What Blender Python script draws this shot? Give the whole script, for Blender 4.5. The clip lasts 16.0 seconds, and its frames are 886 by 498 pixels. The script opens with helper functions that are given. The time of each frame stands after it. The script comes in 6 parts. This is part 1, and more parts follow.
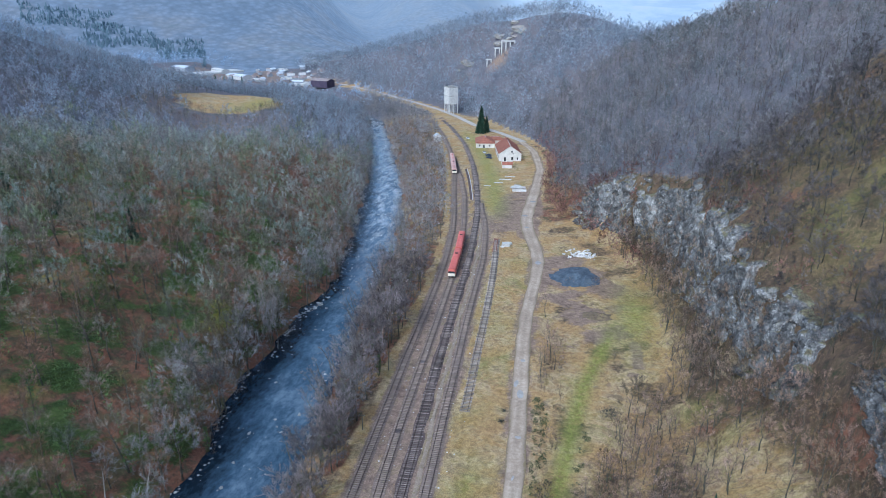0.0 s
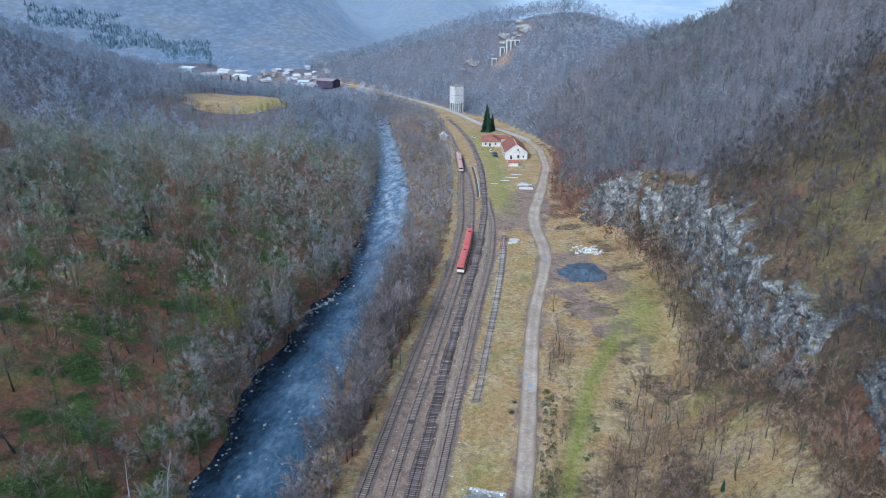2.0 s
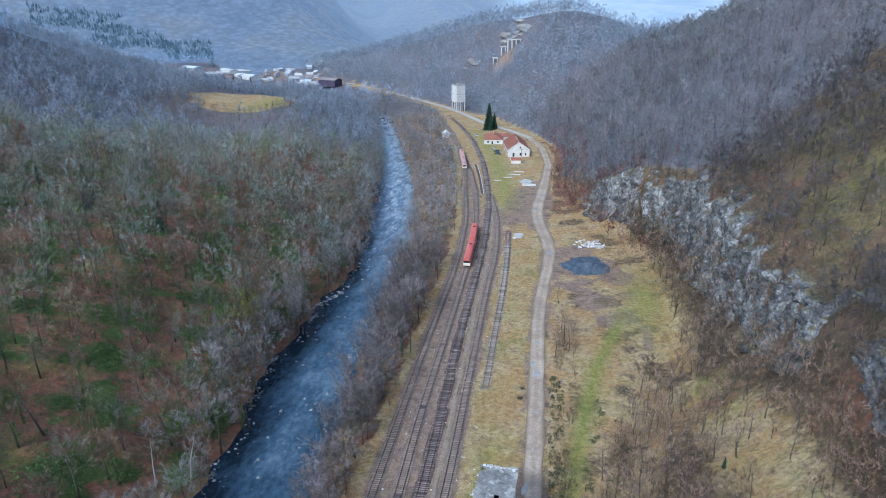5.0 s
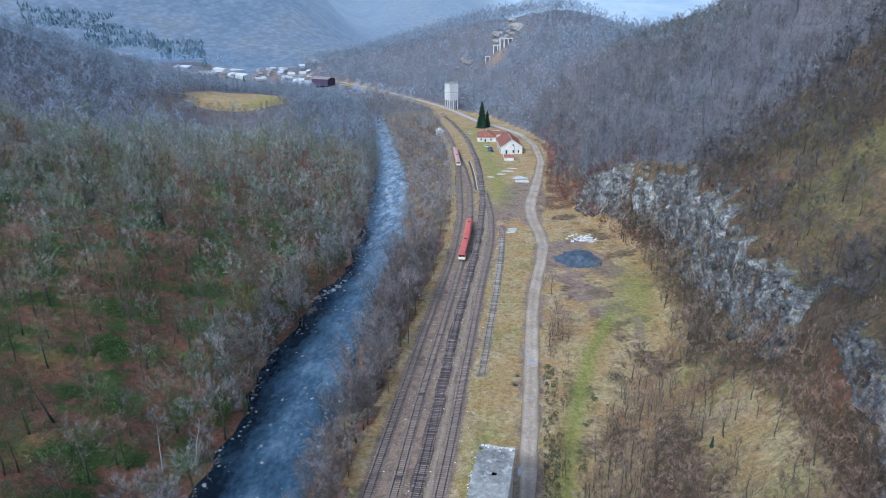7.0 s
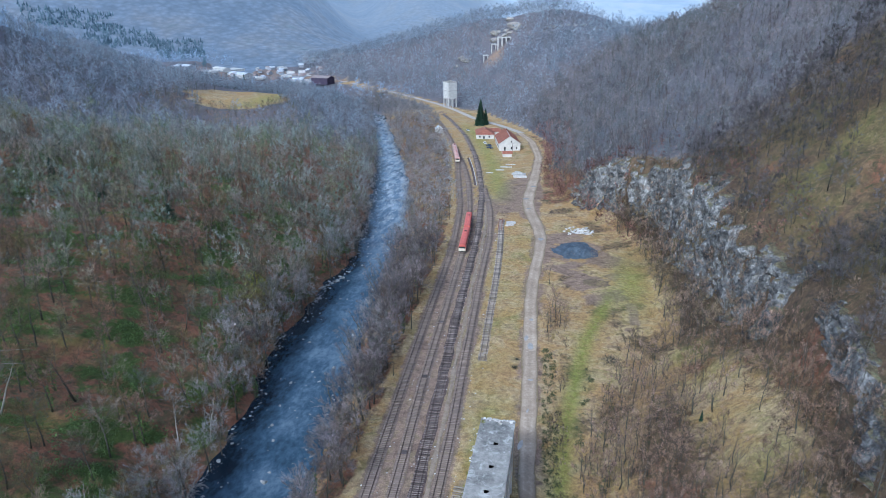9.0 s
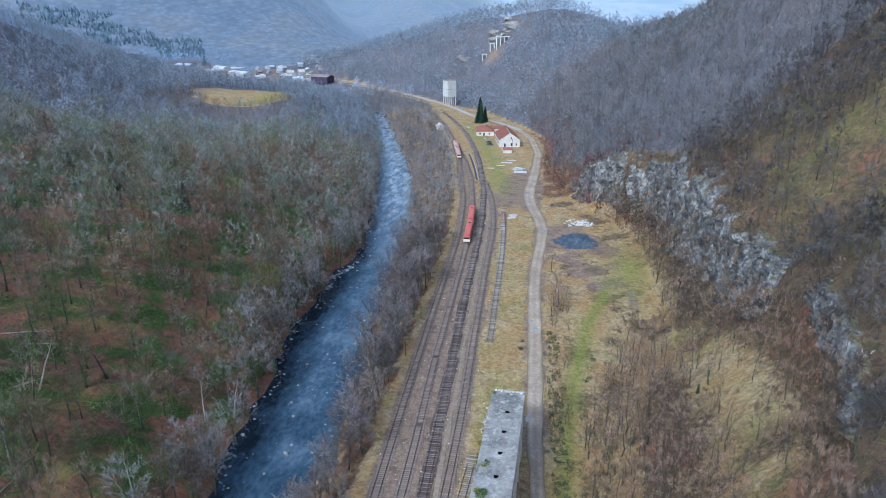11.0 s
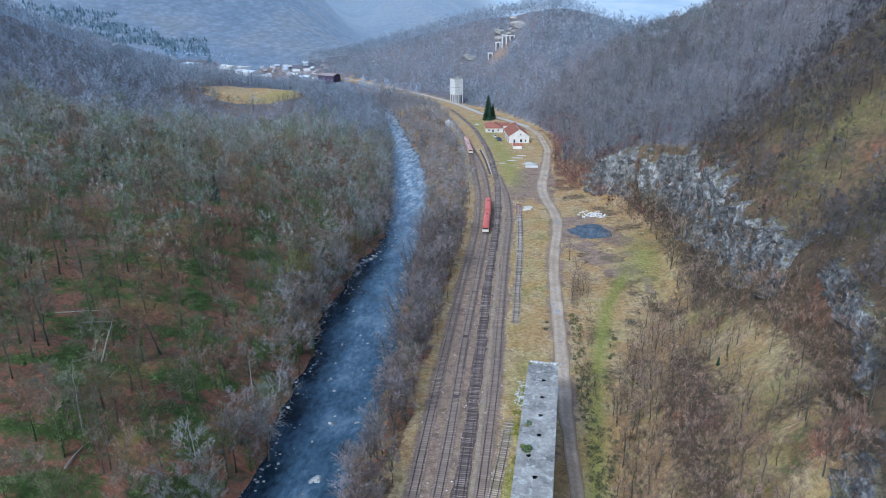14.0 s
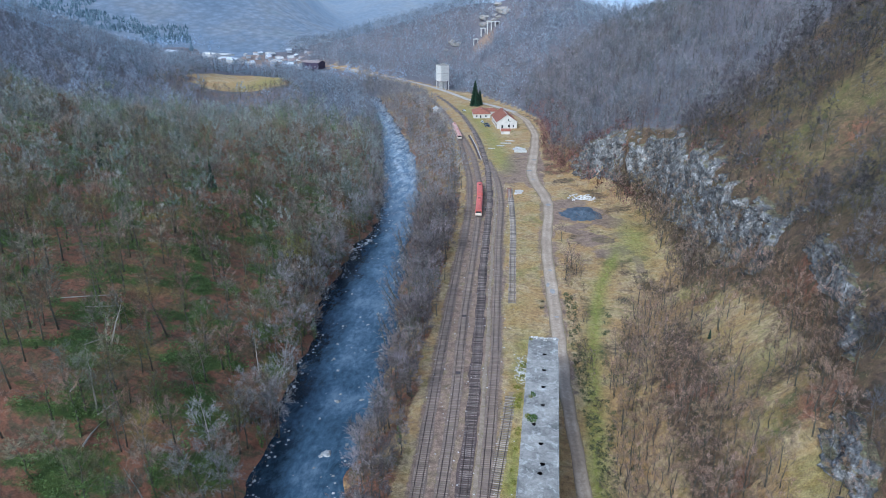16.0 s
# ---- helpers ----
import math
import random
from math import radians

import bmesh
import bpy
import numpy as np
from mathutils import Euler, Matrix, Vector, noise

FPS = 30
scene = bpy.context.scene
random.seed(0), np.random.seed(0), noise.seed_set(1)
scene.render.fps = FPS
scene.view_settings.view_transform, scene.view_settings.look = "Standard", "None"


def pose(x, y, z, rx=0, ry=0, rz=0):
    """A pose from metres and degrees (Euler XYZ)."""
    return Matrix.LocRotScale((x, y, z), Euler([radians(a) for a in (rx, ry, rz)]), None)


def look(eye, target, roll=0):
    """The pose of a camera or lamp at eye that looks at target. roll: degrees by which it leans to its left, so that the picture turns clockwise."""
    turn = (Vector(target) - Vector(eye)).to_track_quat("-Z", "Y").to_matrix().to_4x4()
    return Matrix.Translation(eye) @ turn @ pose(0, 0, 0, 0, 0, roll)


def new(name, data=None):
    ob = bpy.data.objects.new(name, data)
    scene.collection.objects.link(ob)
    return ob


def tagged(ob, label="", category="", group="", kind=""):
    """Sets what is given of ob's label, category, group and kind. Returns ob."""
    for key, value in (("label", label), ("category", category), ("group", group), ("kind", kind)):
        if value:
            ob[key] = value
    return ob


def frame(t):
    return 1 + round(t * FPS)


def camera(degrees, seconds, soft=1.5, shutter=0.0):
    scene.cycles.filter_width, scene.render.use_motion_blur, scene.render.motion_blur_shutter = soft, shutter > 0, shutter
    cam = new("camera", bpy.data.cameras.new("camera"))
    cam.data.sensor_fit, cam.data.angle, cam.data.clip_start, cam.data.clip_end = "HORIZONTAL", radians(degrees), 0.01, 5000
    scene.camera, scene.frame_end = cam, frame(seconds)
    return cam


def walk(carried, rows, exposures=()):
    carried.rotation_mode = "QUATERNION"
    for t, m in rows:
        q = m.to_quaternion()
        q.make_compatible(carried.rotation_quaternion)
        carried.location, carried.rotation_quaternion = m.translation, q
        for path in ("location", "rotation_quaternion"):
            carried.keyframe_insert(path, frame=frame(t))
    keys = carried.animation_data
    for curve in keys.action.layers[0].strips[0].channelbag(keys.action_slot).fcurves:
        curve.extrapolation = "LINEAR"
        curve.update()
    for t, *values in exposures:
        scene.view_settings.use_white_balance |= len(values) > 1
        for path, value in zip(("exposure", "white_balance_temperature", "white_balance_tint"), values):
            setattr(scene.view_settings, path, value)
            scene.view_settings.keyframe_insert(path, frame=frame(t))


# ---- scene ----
# camera and its flight, backwards over the station yard
PATH = [
    (0, 0.00, 0.00, 96.67, -20.52, -0.19, 12.00),
    (0.5, -0.28, -0.84, 96.64, -20.52, -0.09, 12.07),
    (1, -0.51, -1.79, 96.60, -20.52, -0.00, 12.15),
    (1.5, -0.77, -2.81, 96.58, -20.51, 0.06, 12.20),
    (2, -1.04, -3.83, 96.59, -20.53, 0.11, 12.26),
    (2.5, -1.33, -4.91, 96.61, -20.53, 0.14, 12.31),
    (3, -1.60, -6.02, 96.65, -20.54, 0.15, 12.35),
    (3.5, -1.87, -7.14, 96.72, -20.55, 0.17, 12.41),
    (4, -2.14, -8.27, 96.77, -20.56, 0.18, 12.44),
    (6.5, -2.63, -14.50, 96.44, -20.58, 0.23, 11.50),
    (7, -2.53, -16.05, 96.47, -20.61, 0.23, 11.45),
    (7.5, -2.51, -17.70, 96.46, -20.61, 0.23, 11.39),
    (8, -2.44, -19.61, 96.37, -20.62, 0.23, 11.31),
    (8.5, -2.12, -21.80, 96.19, -20.62, 0.23, 11.28),
    (11, -4.12, -35.03, 95.93, -20.63, 0.20, 10.85),
    (11.5, -5.08, -37.46, 95.82, -20.63, 0.18, 10.78),
    (12, -6.19, -39.83, 95.72, -20.64, 0.17, 10.72),
    (12.5, -7.49, -42.08, 95.62, -20.64, 0.15, 10.68),
    (13, -8.85, -44.20, 95.56, -20.63, 0.15, 10.64),
    (13.5, -10.22, -46.19, 95.50, -20.63, 0.15, 10.60),
    (14, -11.54, -48.04, 95.46, -20.62, 0.16, 10.61),
    (14.5, -12.71, -49.73, 95.41, -20.63, 0.19, 10.65),
    (15, -13.66, -51.27, 95.40, -20.76, 0.22, 10.50),
    (15.5, -14.42, -52.61, 95.44, -21.23, 0.26, 9.73),
    (16, -15.08, -53.79, 95.55, -21.69, 0.31, 9.04),
]
cam = camera(67.44, 16.0, soft=0.8)
walk(cam, [(t, pose(x, y, z, 90 + p, r, w)) for t, x, y, z, p, r, w in PATH], exposures=[(0, 0.64, 5010, 5), (16, 0.64, 5060, 5)])

# ---- world and light: a bright overcast winter sky ----
world = bpy.data.worlds.new("sky")
scene.world = world
world.use_nodes = True
wn = world.node_tree
bg = wn.nodes["Background"]
sky = wn.nodes.new("ShaderNodeTexSky")
sky.sky_type, sky.sun_disc = "NISHITA", False
sky.sun_elevation, sky.sun_rotation = radians(38), radians(200)
sky.air_density, sky.dust_density, sky.ozone_density = 1.0, 3.0, 1.0
soften = wn.nodes.new("ShaderNodeHueSaturation")
soften.inputs["Saturation"].default_value = 0.85
wn.links.new(sky.outputs[0], soften.inputs["Color"])
wn.links.new(soften.outputs[0], bg.inputs[0])
bg.inputs[1].default_value = 0.128
sun = new("sun", bpy.data.lights.new("sun", "SUN"))
sun.data.energy, sun.data.angle, sun.data.color = 1.5, radians(12), (1.0, 0.96, 0.9)
sun.matrix_world = look((0, 0, 300), (-0.34 * -100, 100, 300 - 82))


# ---- materials ----
def ramp(nt, fac, stops):
    n = nt.nodes.new("ShaderNodeValToRGB")
    el = n.color_ramp.elements
    while len(el) < len(stops):
        el.new(0.5)
    for e, (p, c) in zip(el, stops):
        e.position, e.color = p, (*c, 1)
    nt.links.new(fac, n.inputs[0])
    return n.outputs[0]


def noise_tex(nt, scale, detail=4.0, rough=0.6, stretch=(1, 1, 1), distort=0.0, src="Object"):
    tc = nt.nodes.new("ShaderNodeTexCoord")
    mp = nt.nodes.new("ShaderNodeMapping")
    mp.inputs["Scale"].default_value = stretch
    n = nt.nodes.new("ShaderNodeTexNoise")
    n.inputs["Scale"].default_value, n.inputs["Detail"].default_value = scale, detail
    n.inputs["Roughness"].default_value, n.inputs["Distortion"].default_value = rough, distort
    nt.links.new(tc.outputs[src], mp.inputs[0])
    nt.links.new(mp.outputs[0], n.inputs["Vector"])
    return n.outputs["Fac"]


def mixc(nt, fac, a, b, mode="MIX"):
    n = nt.nodes.new("ShaderNodeMix")
    n.data_type, n.blend_type = "RGBA", mode
    for sock, v in ((n.inputs["Factor"], fac), (n.inputs["A"], a), (n.inputs["B"], b)):
        if isinstance(v, (int, float)):
            sock.default_value = v
        elif isinstance(v, tuple):
            sock.default_value = (*v, 1)
        else:
            nt.links.new(v, sock)
    return n.outputs["Result"]


def math_node(nt, op, a, b=0.5, clamp=False):
    n = nt.nodes.new("ShaderNodeMath")
    n.operation, n.use_clamp = op, clamp
    for sock, v in zip(n.inputs, (a, b)):
        if isinstance(v, (int, float)):
            sock.default_value = v
        else:
            nt.links.new(v, sock)
    return n.outputs[0]


def bare(name, rough=0.85, metal=0.0):
    m = bpy.data.materials.new(name)
    m.use_nodes = True
    b = m.node_tree.nodes["Principled BSDF"]
    b.inputs["Roughness"].default_value, b.inputs["Metallic"].default_value = rough, metal
    b.inputs["Specular IOR Level"].default_value = 0.3
    return m, m.node_tree, b


def add_bump(nt, b, height, strength=0.4, dist=0.1):
    n = nt.nodes.new("ShaderNodeBump")
    n.inputs["Strength"].default_value, n.inputs["Distance"].default_value = strength, dist
    nt.links.new(height, n.inputs["Height"])
    nt.links.new(n.outputs[0], b.inputs["Normal"])


def surface(name, c1, c2, coarse=0.4, fine=6.0, rough=0.85, metal=0.0, bump=0.3, dist=0.03, stain=None, vary=0.0, src="Object"):
    """Two-scale mottled surface between two colours; stain adds a third by large patches; vary shifts piece by piece."""
    m, nt, b = bare(name, rough, metal)
    big, small = noise_tex(nt, coarse, 5, 0.6, src=src), noise_tex(nt, fine, 4, 0.7, src=src)
    f = math_node(nt, "ADD", math_node(nt, "MULTIPLY", big, 0.6), math_node(nt, "MULTIPLY", small, 0.4))
    col = ramp(nt, f, [(0.36, c1), (0.64, c2)])
    if stain:
        s = ramp(nt, noise_tex(nt, coarse * 2.3, 6, 0.7, distort=0.6, src=src), [(0.52, (0, 0, 0)), (0.68, (1, 1, 1))])
        col = mixc(nt, s, col, stain)
    if vary:
        oi = nt.nodes.new("ShaderNodeObjectInfo")
        g = nt.nodes.new("ShaderNodeNewGeometry")
        r = math_node(nt, "FRACT", math_node(nt, "ADD", oi.outputs["Random"], g.outputs["Random Per Island"]))
        col = mixc(nt, 1.0, col, ramp(nt, r, [(0, (1 - vary,) * 3), (1, (1 + vary,) * 3)]), "MULTIPLY")
    nt.links.new(col, b.inputs["Base Color"])
    if bump:
        add_bump(nt, b, small, bump, dist)
    return m


def twig_material(name, stops, vary=0.4, tree=0.5, gaps=0.54, bough=0.34):
    """Bark of bare crowns: the tint changes from tree to tree, each spray a little lighter or darker, with gaps between its fine twigs."""
    m, nt, b = bare(name, 0.9)
    at = nt.nodes.new("ShaderNodeAttribute")
    at.attribute_name = "tint"
    oi = nt.nodes.new("ShaderNodeObjectInfo")
    tint = math_node(nt, "FRACT", math_node(nt, "ADD", at.outputs["Fac"], oi.outputs["Random"]))
    f = math_node(nt, "ADD", math_node(nt, "MULTIPLY", tint, 0.72), math_node(nt, "MULTIPLY", noise_tex(nt, 0.025, 3, 0.7), 0.28))
    col = ramp(nt, f, stops)
    g = nt.nodes.new("ShaderNodeNewGeometry")
    r = ramp(nt, g.outputs["Random Per Island"], [(0, (1 - vary,) * 3), (1, (1 + vary,) * 3)])
    col = mixc(nt, 1.0, col, r, "MULTIPLY")
    own = math_node(nt, "FRACT", math_node(nt, "MULTIPLY", tint, 13.7))
    boughs = ramp(nt, noise_tex(nt, 0.42, 3, 0.65), [(0.36, (1 - bough,) * 3), (0.64, (1 + bough,) * 3)])
    col = mixc(nt, 1.0, col, boughs, "MULTIPLY")
    nt.links.new(mixc(nt, 1.0, col, ramp(nt, own, [(0, (1 - tree,) * 3), (1, (1 + tree,) * 3)]), "MULTIPLY"), b.inputs["Base Color"])
    veil = nt.nodes.new("ShaderNodeBsdfTranslucent")
    both_ways = nt.nodes.new("ShaderNodeMixShader")
    both_ways.inputs[0].default_value = 0.5
    nt.links.new(b.inputs["Base Color"].links[0].from_socket, veil.inputs["Color"])
    out = nt.nodes["Material Output"]
    holes = noise_tex(nt, 16.0, 2, 0.6, (1, 1, 0.4))
    solid = ramp(nt, holes, [(gaps - 0.04, (0, 0, 0)), (gaps + 0.04, (1, 1, 1))])
    clear = nt.nodes.new("ShaderNodeBsdfTransparent")
    cut = nt.nodes.new("ShaderNodeMixShader")
    nt.links.new(solid, cut.inputs[0])
    nt.links.new(clear.outputs[0], cut.inputs[1])
    nt.links.new(both_ways.outputs[0], cut.inputs[2])
    nt.links.new(cut.outputs[0], out.inputs["Surface"])
    nt.links.new(b.outputs[0], both_ways.inputs[1])
    nt.links.new(veil.outputs[0], both_ways.inputs[2])
    return m


def rock_material():
    """Grey jointed rock: pale weathered faces, dark cracks, rusty stains, and moss and dead grass where the face is flat enough to hold soil."""
    m, nt, b = bare("grey_cliff_rock", 0.95)
    tc = nt.nodes.new("ShaderNodeTexCoord")
    warp = nt.nodes.new("ShaderNodeMapping")
    warp.inputs["Rotation"].default_value, warp.inputs["Scale"].default_value = (0.35, 0.0, 0.2), (1.0, 1.0, 0.38)
    wob = nt.nodes.new("ShaderNodeTexNoise")
    wob.inputs["Scale"].default_value, wob.inputs["Detail"].default_value = 0.35, 4
    nt.links.new(tc.outputs["Object"], wob.inputs["Vector"])
    bent = nt.nodes.new("ShaderNodeVectorMath")
    bent.operation = "MULTIPLY_ADD"
    nt.links.new(wob.outputs["Color"], bent.inputs[0])
    bent.inputs[1].default_value = (5, 5, 5)
    nt.links.new(tc.outputs["Object"], bent.inputs[2])
    nt.links.new(bent.outputs[0], warp.inputs[0])
    cracks = []
    for scale in (0.45, 1.3):
        v = nt.nodes.new("ShaderNodeTexVoronoi")
        v.feature = "DISTANCE_TO_EDGE"
        v.inputs["Scale"].default_value = scale
        nt.links.new(warp.outputs[0], v.inputs["Vector"])
        cracks.append(v.outputs["Distance"])
    fine, broad = noise_tex(nt, 0.8, 5, 0.7, (1, 1, 0.8)), noise_tex(nt, 0.2, 5, 0.7, (1, 1, 0.6), 0.5)
    tone = math_node(nt, "ADD", math_node(nt, "MULTIPLY", broad, 0.55), math_node(nt, "MULTIPLY", fine, 0.45))
    col = ramp(nt, tone, [(0.38, (0.04, 0.04, 0.042)), (0.47, (0.115, 0.115, 0.115)), (0.54, (0.235, 0.235, 0.23)), (0.62, (0.4, 0.395, 0.38))])
    col = mixc(nt, ramp(nt, noise_tex(nt, 0.3, 5, 0.7), [(0.55, (0, 0, 0)), (0.68, (0.6,) * 3)]), col, (0.19, 0.135, 0.09))
    for c, w in zip(cracks, (0.1, 0.07)):
        col = mixc(nt, ramp(nt, c, [(0.0, (0.4,) * 3), (w, (0, 0, 0))]), col, (0.045, 0.046, 0.048))
    g = nt.nodes.new("ShaderNodeNewGeometry")
    sx = nt.nodes.new("ShaderNodeSeparateXYZ")
    nt.links.new(g.outputs["Normal"], sx.inputs[0])
    flat = math_node(nt, "ADD", sx.outputs[2], math_node(nt, "MULTIPLY", math_node(nt, "SUBTRACT", broad, 0.5), 1.6))
    turf = ramp(nt, fine, [(0.38, (0.075, 0.07, 0.04)), (0.5, (0.15, 0.12, 0.065)), (0.62, (0.14, 0.15, 0.07))])
    col = mixc(nt, ramp(nt, flat, [(0.74, (0, 0, 0)), (0.92, (0.9,) * 3)]), col, turf)
    grit = noise_tex(nt, 2.6, 4, 0.75, (1, 1, 0.6))
    col = mixc(nt, 1.0, col, ramp(nt, grit, [(0.36, (0.45,) * 3), (0.52, (1.0,) * 3), (0.66, (1.5,) * 3)]), "MULTIPLY")
    nt.links.new(col, b.inputs["Base Color"])
    add_bump(nt, b, math_node(nt, "ADD", fine, math_node(nt, "MULTIPLY", grit, 0.5)), 0.7, 0.35)
    return m


M_twig = twig_material("bark_twigs", [(0.12, (0.201, 0.192, 0.0871)), (0.24, (0.297, 0.263, 0.211)), (0.35, (0.346, 0.236, 0.182)), (0.46, (0.297, 0.166, 0.103)), (0.56, (0.188, 0.178, 0.0722)), (0.66, (0.377, 0.324, 0.253)), (0.77, (0.192, 0.214, 0.163)), (0.88, (0.304, 0.222, 0.182))], 0.16, 0.3, 0.575)
# terrace twigs: middle-distance haze put into the colour, greyer than M_twig
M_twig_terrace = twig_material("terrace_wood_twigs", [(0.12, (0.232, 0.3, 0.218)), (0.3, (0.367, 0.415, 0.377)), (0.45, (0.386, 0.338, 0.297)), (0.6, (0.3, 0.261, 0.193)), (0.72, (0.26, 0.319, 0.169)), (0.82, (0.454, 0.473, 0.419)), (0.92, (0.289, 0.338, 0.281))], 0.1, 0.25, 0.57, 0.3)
M_twig_bank = twig_material("river_bank_twigs", [(0.15, (0.213, 0.181, 0.176)), (0.4, (0.304, 0.273, 0.286)), (0.6, (0.236, 0.194, 0.176)), (0.85, (0.267, 0.254, 0.253))], 0.16, 0.35)
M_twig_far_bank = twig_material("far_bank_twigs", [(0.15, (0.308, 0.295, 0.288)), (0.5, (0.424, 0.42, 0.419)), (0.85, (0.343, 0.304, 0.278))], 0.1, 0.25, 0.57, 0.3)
# ridge and far twigs: distance haze put into the colour, bluer and paler
M_twig_ridge = twig_material("hazed_ridge_wood_twigs", [(0.15, (0.28, 0.339, 0.383)), (0.5, (0.418, 0.463, 0.522)), (0.85, (0.331, 0.339, 0.363))], 0.1, 0.2, 0.57, 0.28)
M_twig_far = twig_material("hazed_far_wood_twigs", [(0.2, (0.376, 0.512, 0.671)), (0.5, (0.489, 0.613, 0.785)), (0.8, (0.434, 0.524, 0.635))], 0.06, 0.16, 0.55)
# hillside twigs likewise greyed, with haze in the colour
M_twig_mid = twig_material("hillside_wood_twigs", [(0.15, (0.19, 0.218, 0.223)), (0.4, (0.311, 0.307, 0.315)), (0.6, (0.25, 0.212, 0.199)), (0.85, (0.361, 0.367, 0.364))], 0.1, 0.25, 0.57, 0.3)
M_twig_slope = twig_material("slope_wood_twigs", [(0.15, (0.133, 0.123, 0.117)), (0.4, (0.182, 0.166, 0.167)), (0.65, (0.15, 0.129, 0.128)), (0.85, (0.166, 0.166, 0.178))], 0.16)
M_twig_young = twig_material("young_wood_twigs", [(0.15, (0.418, 0.281, 0.217)), (0.4, (0.559, 0.395, 0.318)), (0.65, (0.489, 0.316, 0.222)), (0.85, (0.462, 0.338, 0.273))], 0.16, 0.25, 0.6)
M_red_scrub = twig_material("reddish_scrub_twigs", [(0.25, (0.247, 0.119, 0.1)), (0.75, (0.325, 0.194, 0.163))], 0.16)
M_bark = surface("bark", (0.045, 0.043, 0.032), (0.12, 0.115, 0.09), 0.8, 9, bump=0.5)
M_pale_bark = surface("pale_bark", (0.2, 0.19, 0.165), (0.38, 0.36, 0.32), 1.0, 6)
M_ivy = surface("ivy_leaves", (0.045, 0.085, 0.02), (0.125, 0.185, 0.05), 0.5, 3, 0.6, vary=0.4)
M_bramble = surface("bramble_leaves", (0.07, 0.085, 0.035), (0.15, 0.14, 0.07), 0.4, 3, 0.7, vary=0.5)
M_moss_leaf = surface("yellow_green_leaves", (0.14, 0.15, 0.02), (0.26, 0.25, 0.04), 0.5, 3, 0.7, vary=0.4)
M_rust_leaf = surface("rusty_dead_leaves", (0.17, 0.105, 0.065), (0.28, 0.185, 0.12), 0.5, 3, 0.8, vary=0.4)
M_needles = surface("spruce_needles", (0.012, 0.035, 0.022), (0.035, 0.075, 0.04), 0.6, 4, 0.7, vary=0.35)
M_scrub = twig_material("scrub_twigs", [(0.2, (0.22, 0.15, 0.0903)), (0.5, (0.354, 0.254, 0.166)), (0.8, (0.283, 0.188, 0.13))], 0.16)
M_scrub_dark = twig_material("dark_scrub_twigs", [(0.15, (0.207, 0.15, 0.105)), (0.4, (0.324, 0.234, 0.177)), (0.65, (0.262, 0.204, 0.166)), (0.85, (0.228, 0.18, 0.0938))], 0.16)
M_rail = surface("rusty_rail_steel", (0.085, 0.062, 0.055), (0.19, 0.14, 0.12), 0.6, 8, 0.5, 0.6)
M_sleeper = surface("weathered_sleeper", (0.18, 0.14, 0.112), (0.285, 0.228, 0.185), 0.7, 5, vary=0.25)
M_sleeper_dark = surface("oily_wood_sleeper", (0.07, 0.055, 0.055), (0.19, 0.16, 0.15), 0.7, 5, vary=0.45)
M_concrete = surface("old_concrete", (0.13, 0.128, 0.12), (0.4, 0.38, 0.345), 0.22, 1.3, 0.9, stain=(0.5, 0.49, 0.46), bump=0.5)
M_concrete_pale = surface("pale_concrete", (0.42, 0.42, 0.41), (0.62, 0.61, 0.58), 0.5, 3.0, 0.9, stain=(0.30, 0.29, 0.27))
M_plaster = surface("white_plaster", (0.46, 0.44, 0.40), (0.68, 0.66, 0.62), 0.3, 3, 0.9)
M_roof_tile = surface("red_roof_tile", (0.20, 0.075, 0.05), (0.36, 0.15, 0.10), 0.5, 4, 0.85, vary=0.25)
M_glass_dark = surface("dark_window_glass", (0.02, 0.025, 0.03), (0.04, 0.045, 0.05), 1, 4, 0.12, bump=0)
M_red_paint = surface("faded_red_paint", (0.5, 0.095, 0.075), (0.64, 0.19, 0.15), 0.5, 5, 0.55, bump=0.05, stain=(0.42, 0.12, 0.09))
M_cream = surface("cream_paint", (0.62, 0.55, 0.42), (0.75, 0.70, 0.58), 0.6, 5, 0.5, bump=0.05)
M_black = surface("sooty_underframe", (0.02, 0.018, 0.018), (0.06, 0.05, 0.045), 1, 6, 0.8)
M_steel_dark = surface("dark_cladding", (0.035, 0.03, 0.06), (0.08, 0.06, 0.09), 0.2, 2, 0.7)
M_town_wall = surface("grey_plaster", (0.24, 0.26, 0.29), (0.4, 0.42, 0.45), 0.3, 3, 0.9)
M_town_roof = surface("dull_tile_roof", (0.20, 0.15, 0.14), (0.36, 0.32, 0.31), 0.3, 3, 0.9)
M_sheet = surface("grey_white_sheet_roof", (0.42, 0.46, 0.52), (0.62, 0.66, 0.70), 0.2, 2, 0.6)
M_rock = rock_material()
M_boulder = surface("river_boulder", (0.1, 0.105, 0.11), (0.4, 0.4, 0.385), 0.9, 5, 0.8, vary=0.4)
M_gravel_dark = surface("blue_grey_chippings", (0.035, 0.05, 0.07), (0.12, 0.15, 0.185), 0.35, 7, 0.95, bump=0.8)
M_rubble = surface("pale_rubble", (0.4, 0.39, 0.37), (0.68, 0.66, 0.63), 1.0, 5, vary=0.35)
M_foam = surface("white_water", (0.5, 0.53, 0.56), (0.75, 0.78, 0.8), 1, 6, 0.5)


